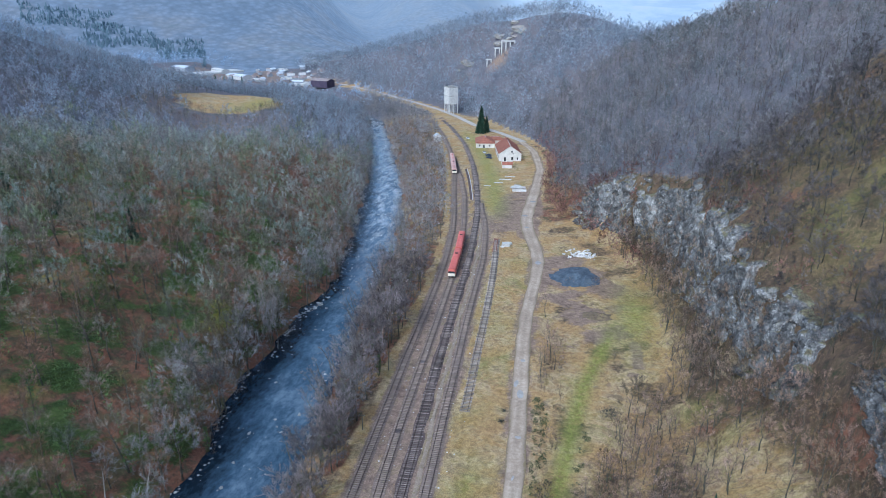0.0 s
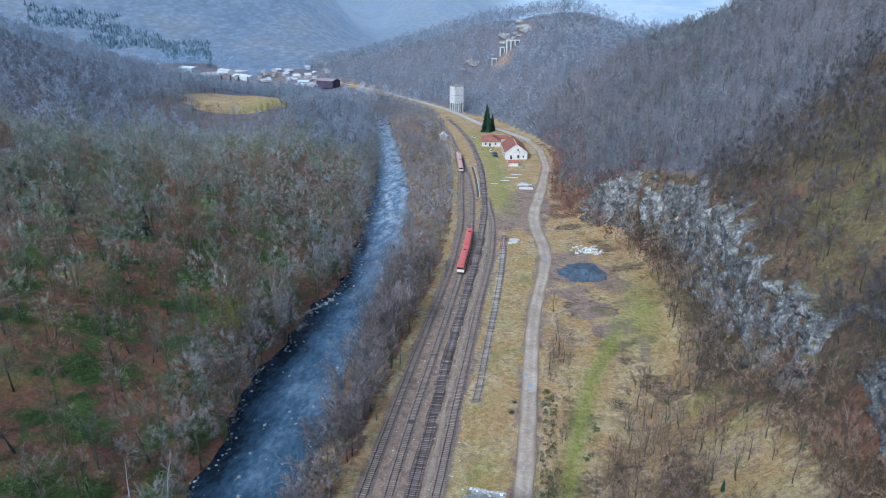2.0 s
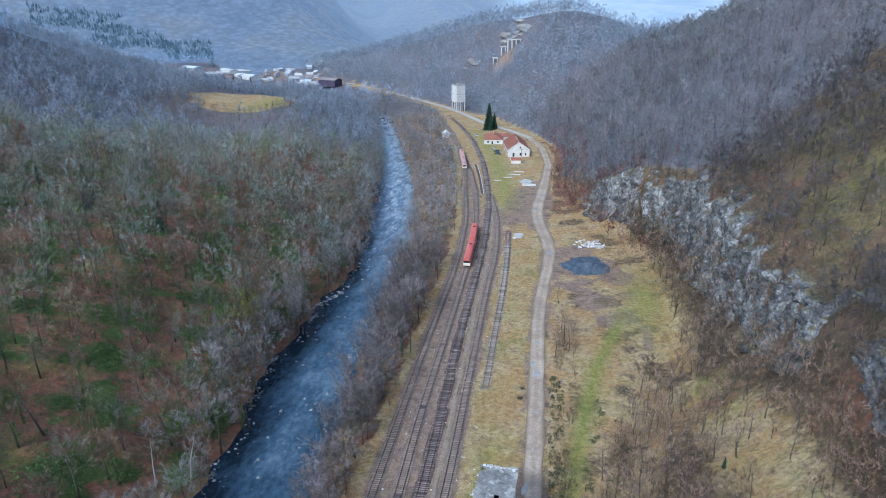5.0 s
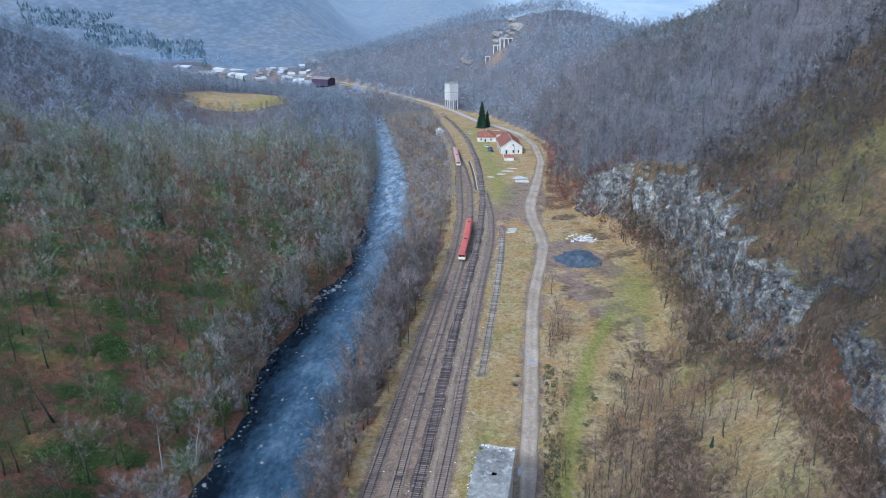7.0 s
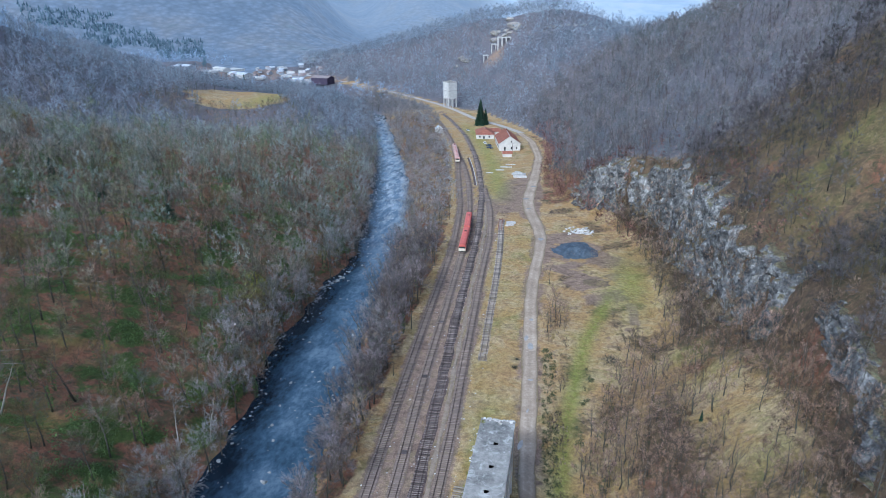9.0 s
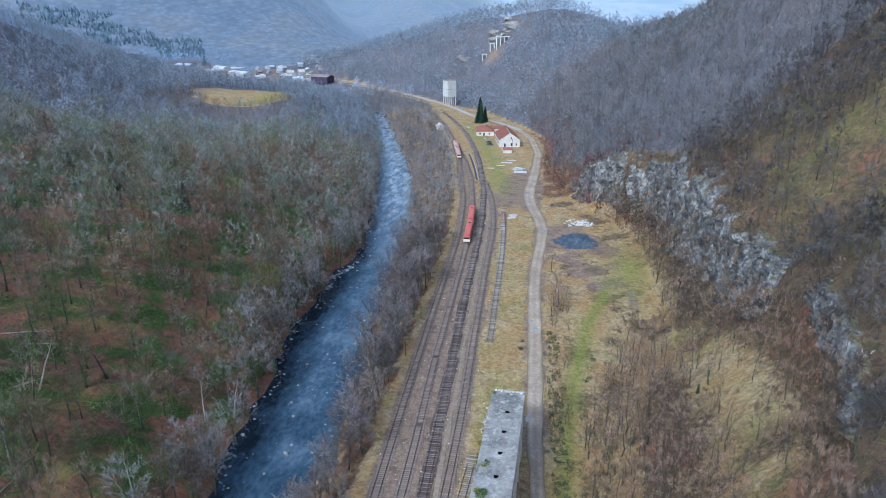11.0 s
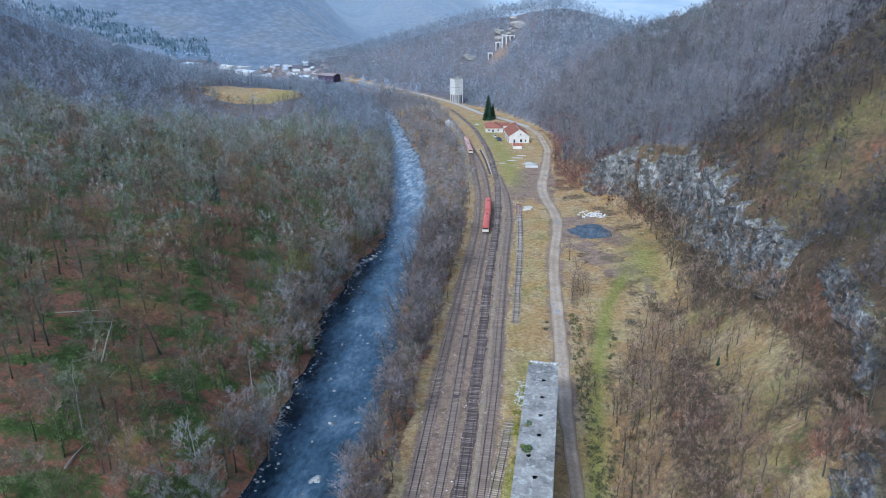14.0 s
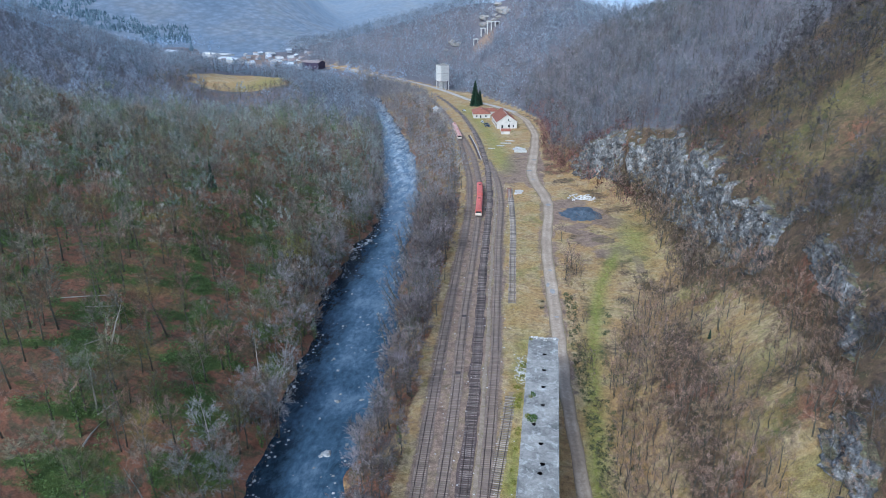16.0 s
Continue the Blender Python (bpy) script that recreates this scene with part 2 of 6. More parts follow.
def ground_material():
    """Zones from the 'zone' colours of the sheet: red grass, green leaf litter, blue bare stony ground; edges broken by noise."""
    m, nt, b = bare("ground_soil", 0.95)
    at = nt.nodes.new("ShaderNodeAttribute")
    at.attribute_name = "zone"
    sp = nt.nodes.new("ShaderNodeSeparateColor")
    nt.links.new(at.outputs["Color"], sp.inputs[0])
    n2, n3 = noise_tex(nt, 0.6, 5, 0.7), noise_tex(nt, 3.5, 4, 0.75)
    n4 = noise_tex(nt, 0.17, 7, 0.72, distort=0.4)
    blend = math_node(nt, "ADD", math_node(nt, "MULTIPLY", n4, 0.75), math_node(nt, "MULTIPLY", n2, 0.25))
    grass = ramp(nt, blend, [(0.34, (0.178, 0.147, 0.052)), (0.42, (0.295, 0.22, 0.095)), (0.49, (0.46, 0.35, 0.188)), (0.55, (0.36, 0.262, 0.15)), (0.62, (0.205, 0.145, 0.085)), (0.7, (0.262, 0.2, 0.085))])
    warm = ramp(nt, noise_tex(nt, 0.09, 5, 0.7, distort=0.5), [(0.43, (0, 0, 0)), (0.56, (0.7,) * 3)])
    grass = mixc(nt, warm, grass, mixc(nt, n2, (0.3, 0.165, 0.06), (0.42, 0.265, 0.105)))
    moist = ramp(nt, noise_tex(nt, 0.06, 5, 0.7, distort=0.8), [(0.56, (0, 0, 0)), (0.68, (0.7,) * 3)])
    grass = mixc(nt, moist, grass, mixc(nt, n2, (0.15, 0.15, 0.045), (0.25, 0.23, 0.08)))
    litter = ramp(nt, blend, [(0.33, (0.06, 0.07, 0.03)), (0.41, (0.13, 0.072, 0.045)), (0.47, (0.24, 0.107, 0.062)), (0.53, (0.155, 0.088, 0.055)), (0.59, (0.085, 0.078, 0.04)), (0.68, (0.19, 0.125, 0.07))])
    olive = ramp(nt, noise_tex(nt, 0.11, 5, 0.7, distort=0.7), [(0.49, (0, 0, 0)), (0.62, (0.6,) * 3)])
    litter = mixc(nt, olive, litter, mixc(nt, n2, (0.06, 0.068, 0.03), (0.13, 0.13, 0.06)))
    stony = ramp(nt, blend, [(0.35, (0.126, 0.0832, 0.0601)), (0.45, (0.21, 0.146, 0.109)), (0.53, (0.284, 0.203, 0.15)), (0.6, (0.247, 0.183, 0.112)), (0.68, (0.41, 0.312, 0.238))])
    slope = ramp(nt, blend, [(0.34, (0.055, 0.062, 0.028)), (0.42, (0.085, 0.07, 0.038)), (0.48, (0.15, 0.102, 0.058)), (0.54, (0.095, 0.065, 0.046)), (0.6, (0.068, 0.058, 0.034)), (0.68, (0.115, 0.098, 0.045))])
    # far ground: distance haze put into a grey-blue soil colour
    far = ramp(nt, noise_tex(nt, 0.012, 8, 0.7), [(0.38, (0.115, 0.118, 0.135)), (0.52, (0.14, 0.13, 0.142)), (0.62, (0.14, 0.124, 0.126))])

    def edge(s):
        return ramp(nt, math_node(nt, "ADD", s, math_node(nt, "MULTIPLY", math_node(nt, "SUBTRACT", n2, 0.5), 0.9)), [(0.38, (0, 0, 0)), (0.62, (1, 1, 1))])
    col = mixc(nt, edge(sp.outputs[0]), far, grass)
    col = mixc(nt, edge(at.outputs["Alpha"]), col, slope)
    col = mixc(nt, edge(sp.outputs[1]), col, litter)
    col = mixc(nt, edge(sp.outputs[2]), col, stony)
    lush = nt.nodes.new("ShaderNodeAttribute")
    lush.attribute_name = "lush"
    col = mixc(nt, math_node(nt, "MULTIPLY", lush.outputs["Fac"], ramp(nt, n2, [(0.3, (0.5,) * 3), (0.55, (1,) * 3)])), col, mixc(nt, n3, (0.16, 0.178, 0.032), (0.275, 0.275, 0.065)))
    ivy = nt.nodes.new("ShaderNodeAttribute")
    ivy.attribute_name = "ivy"
    col = mixc(nt, edge(ivy.outputs["Fac"]), col, mixc(nt, n3, (0.045, 0.075, 0.018), (0.105, 0.14, 0.036)))
    col = mixc(nt, 1.0, col, ramp(nt, n3, [(0.3, (0.6,) * 3), (0.7, (1.4,) * 3)]), "MULTIPLY")
    col = mixc(nt, 1.0, col, ramp(nt, noise_tex(nt, 0.75, 4, 0.7, distort=0.5), [(0.34, (0.72,) * 3), (0.66, (1.28,) * 3)]), "MULTIPLY")
    nt.links.new(col, b.inputs["Base Color"])
    add_bump(nt, b, n3, 0.7, 0.3)
    return m


def road_material(name, dark, mid, pale):
    """Packed dirt: paler wheel tracks, darker damp middle and crumbling edges, by the sheet's 'across'."""
    m, nt, b = bare(name, 0.8)
    n1, n2, n3 = noise_tex(nt, 0.12, 5, 0.6), noise_tex(nt, 1.2, 5, 0.7), noise_tex(nt, 9, 4, 0.7)
    at = nt.nodes.new("ShaderNodeAttribute")
    at.attribute_name = "across"
    f = math_node(nt, "ADD", math_node(nt, "MULTIPLY", n1, 0.5), math_node(nt, "MULTIPLY", n2, 0.5))
    lane = ramp(nt, math_node(nt, "ADD", at.outputs["Fac"], math_node(nt, "MULTIPLY", math_node(nt, "SUBTRACT", n2, 0.5), 0.5)), [(0.0, (0.46,) * 3), (0.2, (0.5,) * 3), (0.45, (0.58,) * 3), (0.7, (0.5,) * 3), (0.95, (0.3,) * 3)])
    f = math_node(nt, "ADD", math_node(nt, "MULTIPLY", f, 0.6), math_node(nt, "MULTIPLY", lane, 0.4))
    col = ramp(nt, f, [(0.36, dark), (0.5, mid), (0.6, pale)])
    edge = ramp(nt, math_node(nt, "ADD", at.outputs["Fac"], math_node(nt, "MULTIPLY", math_node(nt, "SUBTRACT", n2, 0.5), 0.9)), [(0.8, (0, 0, 0)), (1.02, (1, 1, 1))])
    col = mixc(nt, edge, col, mixc(nt, n1, (0.2, 0.16, 0.075), (0.24, 0.185, 0.11)))
    nt.links.new(mixc(nt, 1.0, col, ramp(nt, n3, [(0.3, (0.85,) * 3), (0.7, (1.15,) * 3)]), "MULTIPLY"), b.inputs["Base Color"])
    add_bump(nt, b, n2, 0.3, 0.06)
    return m


def water_material():
    """Clear shallow water: calm dark pools, ripples, and rough broken riffles further up the valley; bank reflection,
    sky sheen and far glare are painted into the base colour.
    """
    m, nt, b = bare("river_water", 0.1)
    b.inputs["IOR"].default_value = 1.33
    b.inputs["Specular IOR Level"].default_value = 0.5
    tc = nt.nodes.new("ShaderNodeTexCoord")
    sx = nt.nodes.new("ShaderNodeSeparateXYZ")
    nt.links.new(tc.outputs["Object"], sx.inputs[0])
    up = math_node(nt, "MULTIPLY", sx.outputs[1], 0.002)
    patch = noise_tex(nt, 0.07, 4, 0.65, (1, 0.45, 1), 0.5)
    f = math_node(nt, "ADD", up, math_node(nt, "MULTIPLY", math_node(nt, "SUBTRACT", patch, 0.5), 1.1))
    # 'shallow' carries painted tone across the river: dark bank reflection, pale sky sheen
    reflect_at = nt.nodes.new("ShaderNodeAttribute")
    reflect_at.attribute_name = "shallow"
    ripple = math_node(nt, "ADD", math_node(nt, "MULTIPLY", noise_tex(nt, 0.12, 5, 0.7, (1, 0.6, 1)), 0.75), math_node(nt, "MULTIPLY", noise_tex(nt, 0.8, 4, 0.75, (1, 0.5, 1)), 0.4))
    bed = math_node(nt, "ADD", ripple, math_node(nt, "MULTIPLY", reflect_at.outputs["Fac"], 0.28))
    # blue sky sheen and dark tree reflection put into the base colour
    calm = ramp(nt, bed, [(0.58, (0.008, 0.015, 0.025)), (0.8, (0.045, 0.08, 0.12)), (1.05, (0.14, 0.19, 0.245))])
    # far reach: sky glare painted into the colour along with the white water
    white = math_node(nt, "MULTIPLY", ramp(nt, up, [(0.4, (0, 0, 0)), (0.62, (1, 1, 1))]), math_node(nt, "MULTIPLY", ramp(nt, reflect_at.outputs["Fac"], [(0.3, (0.03,) * 3), (0.85, (1,) * 3)]), ramp(nt, noise_tex(nt, 0.3, 6, 0.75, (1, 0.35, 1)), [(0.45, (0.04,) * 3), (0.66, (0.7,) * 3)])))
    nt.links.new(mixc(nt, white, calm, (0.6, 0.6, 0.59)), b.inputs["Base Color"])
    nt.links.new(ramp(nt, f, [(0.1, (0.03,) * 3), (0.5, (0.09,) * 3), (0.8, (0.2,) * 3)]), b.inputs["Roughness"])
    wav = math_node(nt, "ADD", noise_tex(nt, 0.8, 4, 0.7, (1, 0.5, 1)), math_node(nt, "MULTIPLY", noise_tex(nt, 0.16, 3, 0.6, (1, 0.6, 1)), 2.5))
    add_bump(nt, b, wav, 0.25, 0.22)
    return m


M_ground, M_water = ground_material(), water_material()
M_road = road_material("packed_dirt_road", (0.22, 0.165, 0.12), (0.37, 0.288, 0.21), (0.53, 0.43, 0.325))
M_far_road = road_material("pale_dirt_road", (0.32, 0.28, 0.25), (0.44, 0.40, 0.35), (0.55, 0.50, 0.45))


# distance haze is put into these hills' colour and emission
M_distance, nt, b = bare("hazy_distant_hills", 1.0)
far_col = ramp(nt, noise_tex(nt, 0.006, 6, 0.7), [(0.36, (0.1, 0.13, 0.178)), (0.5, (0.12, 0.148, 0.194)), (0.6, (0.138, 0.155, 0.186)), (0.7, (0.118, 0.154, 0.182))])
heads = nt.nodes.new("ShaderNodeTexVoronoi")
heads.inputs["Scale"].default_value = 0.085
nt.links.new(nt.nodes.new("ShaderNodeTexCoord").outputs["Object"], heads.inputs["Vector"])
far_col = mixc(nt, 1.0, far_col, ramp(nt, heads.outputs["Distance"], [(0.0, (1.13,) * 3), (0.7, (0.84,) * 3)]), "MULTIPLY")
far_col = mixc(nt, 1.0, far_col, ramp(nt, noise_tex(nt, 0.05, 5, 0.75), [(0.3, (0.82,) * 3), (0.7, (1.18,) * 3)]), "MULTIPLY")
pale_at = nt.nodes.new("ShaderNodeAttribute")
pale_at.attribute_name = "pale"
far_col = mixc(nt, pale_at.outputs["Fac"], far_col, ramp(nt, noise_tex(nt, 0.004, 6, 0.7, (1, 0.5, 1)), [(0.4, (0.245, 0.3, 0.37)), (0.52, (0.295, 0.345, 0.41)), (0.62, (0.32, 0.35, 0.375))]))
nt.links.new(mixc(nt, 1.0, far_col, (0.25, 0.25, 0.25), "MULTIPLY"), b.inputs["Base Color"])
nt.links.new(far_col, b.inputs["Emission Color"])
# the glow stands for bright haze before the hills
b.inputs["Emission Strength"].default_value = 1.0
# needle green drawn towards pale blue: the haze is in the colour
M_far_fir = surface("hazed_distant_conifers", (0.105, 0.16, 0.2), (0.125, 0.18, 0.22), 0.02, 0.2, 0.9, bump=0)



# ---- builders ----
def mesh_from(name, bm, *mats, smooth=False):
    me = bpy.data.meshes.new(name)
    bm.to_mesh(me)
    bm.free()
    for m in mats:
        me.materials.append(m)
    if smooth:
        me.polygons.foreach_set("use_smooth", [True] * len(me.polygons))
    return me


def part(name, bm, material, parent, label="", smooth=False):
    """Links a bmesh as one mesh object under a thing or a part."""
    ob = new(name, mesh_from(name, bm, material, smooth=smooth) if isinstance(bm, bmesh.types.BMesh) else bm)
    ob.parent = parent
    return tagged(ob, label)


def thing(name, bm, material, label, category, group="", kind="", smooth=False, m=None):
    ob = new(name, mesh_from(name, bm, material, smooth=smooth) if isinstance(bm, bmesh.types.BMesh) else bm)
    if m is not None:
        ob.matrix_world = m
    return tagged(ob, label, category, group, kind)


def empty(name, m, label, category, group="", kind=""):
    ob = new(name)
    ob.matrix_world = m
    return tagged(ob, label, category, group, kind)


def box(bm, x0, x1, y0, y1, z0, z1, bevel=0.0):
    r = bmesh.ops.create_cube(bm, size=1)
    bmesh.ops.transform(bm, matrix=Matrix.Translation(((x0 + x1) / 2, (y0 + y1) / 2, (z0 + z1) / 2)) @ Matrix.Diagonal((x1 - x0, y1 - y0, z1 - z0, 1)), verts=r["verts"])
    if bevel:
        es = list({e for v in r["verts"] for e in v.link_edges})
        bmesh.ops.bevel(bm, geom=es, offset=bevel, segments=1, affect="EDGES")
    return bm


def tube(bm, pts, radii, sides=6):
    """Tapered tube along points."""
    rings = []
    for i, p in enumerate(pts):
        p = Vector(p)
        d = (Vector(pts[min(i + 1, len(pts) - 1)]) - Vector(pts[max(i - 1, 0)])).normalized()
        a = d.orthogonal().normalized()
        c = d.cross(a)
        rings.append([bm.verts.new(p + (a * math.cos(k * math.tau / sides) + c * math.sin(k * math.tau / sides)) * radii[i]) for k in range(sides)])
    for r0, r1 in zip(rings, rings[1:]):
        for k in range(sides):
            bm.faces.new((r0[k], r0[(k + 1) % sides], r1[(k + 1) % sides], r1[k]))
    bm.faces.new(rings[-1])
    bm.faces.new(rings[0][::-1])
    return bm


def raw_mesh(name, V, F, *mats):
    """A mesh of triangles from arrays."""
    me = bpy.data.meshes.new(name)
    V, F = np.asarray(V, np.float32), np.asarray(F, np.int32)
    me.vertices.add(len(V))
    me.vertices.foreach_set("co", V.ravel())
    me.loops.add(F.size)
    me.loops.foreach_set("vertex_index", F.ravel())
    me.polygons.add(len(F))
    me.polygons.foreach_set("loop_start", np.arange(0, F.size, F.shape[1], dtype=np.int32))
    me.update(calc_edges=True)
    for m in mats:
        me.materials.append(m)
    return me


# ---- plan: lines of the valley, x by y ----
def by_y(pairs):
    ys, xs = zip(*pairs)
    return lambda y: np.interp(y, ys, xs)


RIVER_L = by_y([(-200, -72), (50, -75.3), (100, -81), (130, -86.5), (158, -91), (229, -91), (267, -100), (318, -111.6), (389, -129.6), (471, -155), (578, -194), (700, -290), (900, -520)])
RIVER_R = by_y([(-200, -54), (53, -56), (108, -58.5), (145, -65), (166, -67.6), (210, -74.2), (264, -80), (322, -92), (393, -113), (474, -142), (580, -180), (700, -272), (900, -500)])
TRACK_1 = by_y([(-60, -32), (51, -37.6), (73, -39.2), (98, -41.0), (130, -43), (160, -44.9), (199, -46.9), (225, -48.4), (241, -49.8), (283, -54.7), (351, -67.7), (379, -73.2), (437, -87), (500, -106), (571, -133), (640, -182), (711, -238), (803, -335), (900, -450)])
TRACK_2 = by_y([(-60, -28), (53, -32.8), (74, -33.8), (99, -35.6), (125, -37.8), (162, -39.9), (200, -42.2), (225, -43.9), (252, -46.1), (278, -49.3), (328, -57.6), (372, -68), (420, -82)])
TRACK_3 = by_y([(-60, -24), (56, -28.4), (77, -29.6), (109, -31.6), (128, -33.1), (156, -35.2), (192, -37.6), (225, -39.4), (253, -41.5), (306, -47.2), (360, -56.7), (408, -67), (468, -83), (532, -106), (571, -123)])
TRACK_4 = by_y([(-60, -20.5), (56, -24.2), (87, -25.4), (116, -26.9), (131, -28.2), (157, -29.8), (193, -32.4), (216, -33.7), (237, -34.6), (257, -36.6), (287, -40.5), (325, -49.5)])
TRACK_5 = by_y([(140, -23.7), (159, -24.9), (177, -26.0), (194, -26.7), (222, -28.6), (252, -31.2), (269, -33.2)])
TRACK_6 = by_y([(-30, -22.6), (30, -22.8), (53, -22.2), (70, -21.4), (87, -20.9)])
ROAD = by_y([(-80, 3.5), (56, -4.0), (78, -6.3), (103, -8.2), (127, -9.6), (150, -11), (182, -13.4), (210, -13.8), (237, -13.0), (255, -14.2), (279, -20.3), (303, -23.8), (349, -23.2), (402, -24), (455, -32.5), (486, -45.5)])


bank_left, bank_right = RIVER_L, RIVER_R


def RIVER_L(y):
    y = np.asarray(y, float)
    return bank_left(y) + 1.1 * np.sin(y / 8.3) + 0.7 * np.sin(y / 3.7 + 1) + 0.5 * np.sin(y / 1.9)


def RIVER_R(y):
    y = np.asarray(y, float)
    return bank_right(y) + 1.0 * np.sin(y / 7.1 + 2) + 0.7 * np.sin(y / 3.3) + 0.4 * np.sin(y / 1.7 + 1)


def cat_curve(f, y0, y1, step):
    """Smoothed points (x, y) of a line of the plan."""
    ys = np.arange(y0, y1 + step * 0.5, step)
    xs = np.mean([f(ys + o) for o in (-12, -8, -4, 0, 4, 8, 12)], axis=0)
    return np.stack([xs, ys], 1)


FOOT = np.array([(6, -250), (7, 40), (8, 100), (13, 125), (22, 145), (27, 170), (27, 228), (15, 262), (-2, 302), (-13, 340), (-14, 400), (-20, 450), (-40, 500), (-82, 572), (-135, 652), (-198, 718), (-290, 800), (-420, 930), (-420, 1400)], float)
FACE = np.array([(30, -250), (30, 20), (33, 40), (37, 60), (43, 80), (46, 100), (46, 125), (45, 143), (41, 160), (39, 180), (38, 200), (37, 225), (33, 250), (16, 276), (0, 303), (-10, 345), (-8, 420), (60, 900)], float)
FACE_BASE = by_y([(20, 20), (60, 24), (100, 24), (125, 21), (143, 15), (165, 10), (200, 8), (250, 6), (303, 3), (345, 1)])
FACE_STEP = by_y([(20, 8), (40, 8), (70, 6), (85, 11), (110, 12), (125, 10), (143, 13), (165, 21), (200, 26), (270, 24), (303, 12), (345, 0)])
CAP = by_y([(-200, 170), (150, 150), (250, 140), (350, 122), (440, 92), (520, 70), (600, 64), (660, 80), (710, 88), (780, 70), (900, 20), (1000, 5)])


def foot_distance(x, y, line=FOOT):
    """Distance from the hill's foot line, positive on the hill's side."""
    best = np.full(x.shape, 1e9)
    sign = np.ones(x.shape)
    for (ax, ay), (bx, by) in zip(line, line[1:]):
        dx, dy = bx - ax, by - ay
        s = np.clip(((x - ax) * dx + (y - ay) * dy) / (dx * dx + dy * dy), 0, 1)
        d = np.hypot(x - ax - s * dx, y - ay - s * dy)
        side = np.where((x - ax) * dy - (y - ay) * dx > 0, 1.0, -1.0)
        near = d < best - 1e-9
        best, sign = np.where(near, d, best), np.where(near, side, sign)
    return best * sign


def smooth(a):
    a = np.clip(a, 0, 1)
    return a * a * (3 - 2 * a)


def waves(x, y, size, seed=0.0):
    """Cheap rolling unevenness, about -1 to 1."""
    u, v = x / size, y / size
    return (np.sin(u * 1.7 + v * 0.9 + seed) + np.sin(v * 2.1 - u * 1.3 + 1.7 * seed) + np.sin(u * 3.1 + 2.3 + seed) * np.cos(v * 2.7 - seed) * 0.7) / 2.7


def land(x, y):
    """Height of the ground."""
    x, y = np.asarray(x, float), np.asarray(y, float)
    rl, rr, t1 = RIVER_L(y), RIVER_R(y), TRACK_1(y) - 5
    z = 0.08 * waves(x, y, 7)
    # bank down to the river
    k = (t1 - x) / np.maximum(t1 - rr, 4)
    z = np.where(k > 0, -6.9 * smooth(k) + 0.5 * waves(x, y, 6) * smooth(k * 3), z)
    z = np.where((x < rr) & (x > rl), -7.5, z)
    # left valley side
    dl = rl - x
    grow = 1 - smooth((y - 180) / 150)
    left = -6.9 + 0.42 * np.clip(dl, 0, 58) + grow * 0.21 * np.clip(dl - 58, 0, 260)
    left = left - (16 * smooth((y - 535) / 70) - 8 * smooth((y - 745) / 60)) * smooth((dl - 10) / 60)
    left = left - 13 * np.exp(-((x + 225) / 75) ** 2 - ((y - 395) / 52) ** 2) * smooth((dl - 10) / 40)
    left = left + 92 * np.exp(-0.5 * (((x + 480) / 86) ** 2 + ((y - 330) / 140) ** 2)) * smooth((dl - 40) / 120)
    left = left + 1.6 * waves(x, y, 22) * smooth(dl / 40) + 0.6 * waves(x, y, 8, 2) * smooth(dl / 15)
    z = np.where(dl > 0, left, z)
    # hill on the other side
    d = foot_distance(x, y)
    e = foot_distance(x, y, FACE)
    ramp_up = FACE_BASE(y) * np.clip(d / np.maximum(d - np.minimum(e, 0), 1), 0, 1) ** 1.15
    above = FACE_BASE(y) + FACE_STEP(y) * smooth(e / 6) + 0.9 * np.clip(e - 4, 0, None)
    far = np.interp(d, [0, 10, 60, 400], [0, 9, 56, 380])
    b = smooth((y - 290) / 50)
    hill = np.where(e > 0, above, ramp_up) * (1 - b) + far * b
    cap = CAP(y)
    hill = -9 * np.logaddexp(-hill / 9, -cap / 9)
    hill = np.maximum(hill, 0)
    hill *= 1 - smooth((d - 120) / 150) * smooth((y - 430) / 120)
    hill = hill + smooth(d / 25) * (1.3 * waves(x, y, 15, 1) + 2.2 * waves(x, y, 45, 4))
    z = np.where(d > 0, z + hill, z)
    return z


def distant(x, y):
    """Height of the distant hills behind everything."""
    r, az = np.hypot(x, y), np.degrees(np.arctan2(x, np.maximum(y, 1)))
    h1 = 270 * smooth((r - 1040) / 900) * smooth((-17.5 - az) / 9)
    h2 = 190 * np.exp(-0.5 * ((az + 12.5) / 3.2) ** 2) * smooth((r - 1700) / 900)
    h3 = 60 * smooth((r - 3000) / 700) + 75 * smooth((r - 3700) / 900)
    return -4 + 13 * smooth((r - 1000) / 160) + (h1 + h2 + h3) * (1 + 0.1 * waves(x, y, 210, 3) + 0.05 * waves(x, y, 70, 5) + 0.02 * waves(x, y, 31, 1))


def ivy_of(x, y):
    """Evergreen patches on the floor of the left wood, 0 to 1."""
    return np.clip(0.43 + 0.6 * waves(x, y, 7.5, 2) + 0.35 * waves(x, y, 2.7, 6), 0, 1)


def crown_of(x, y):
    """Bare stony ground round the ruins and along the crest of the ridge, 0 to 1."""
    return np.exp(-((x + 78) / 24) ** 4 - ((y - 682) / 32) ** 4) * np.clip(0.75 + waves(x, y, 9, 2), 0, 1) + np.exp(-((x + 84) / 15) ** 4 - ((y - 652) / 16) ** 4) + np.exp(-((y - 640 + 0.25 * (x + 10)) / 9) ** 2) * (x > -55) * (x < 40) * np.clip(0.4 + waves(x, y, 12, 4), 0, 1)


def lawn_of(x, y):
    """The yellow terrace field across the river."""
    return 1 - smooth((np.hypot((x + 279) / 35, (y - 497) / 43) - 0.85) / 0.25)


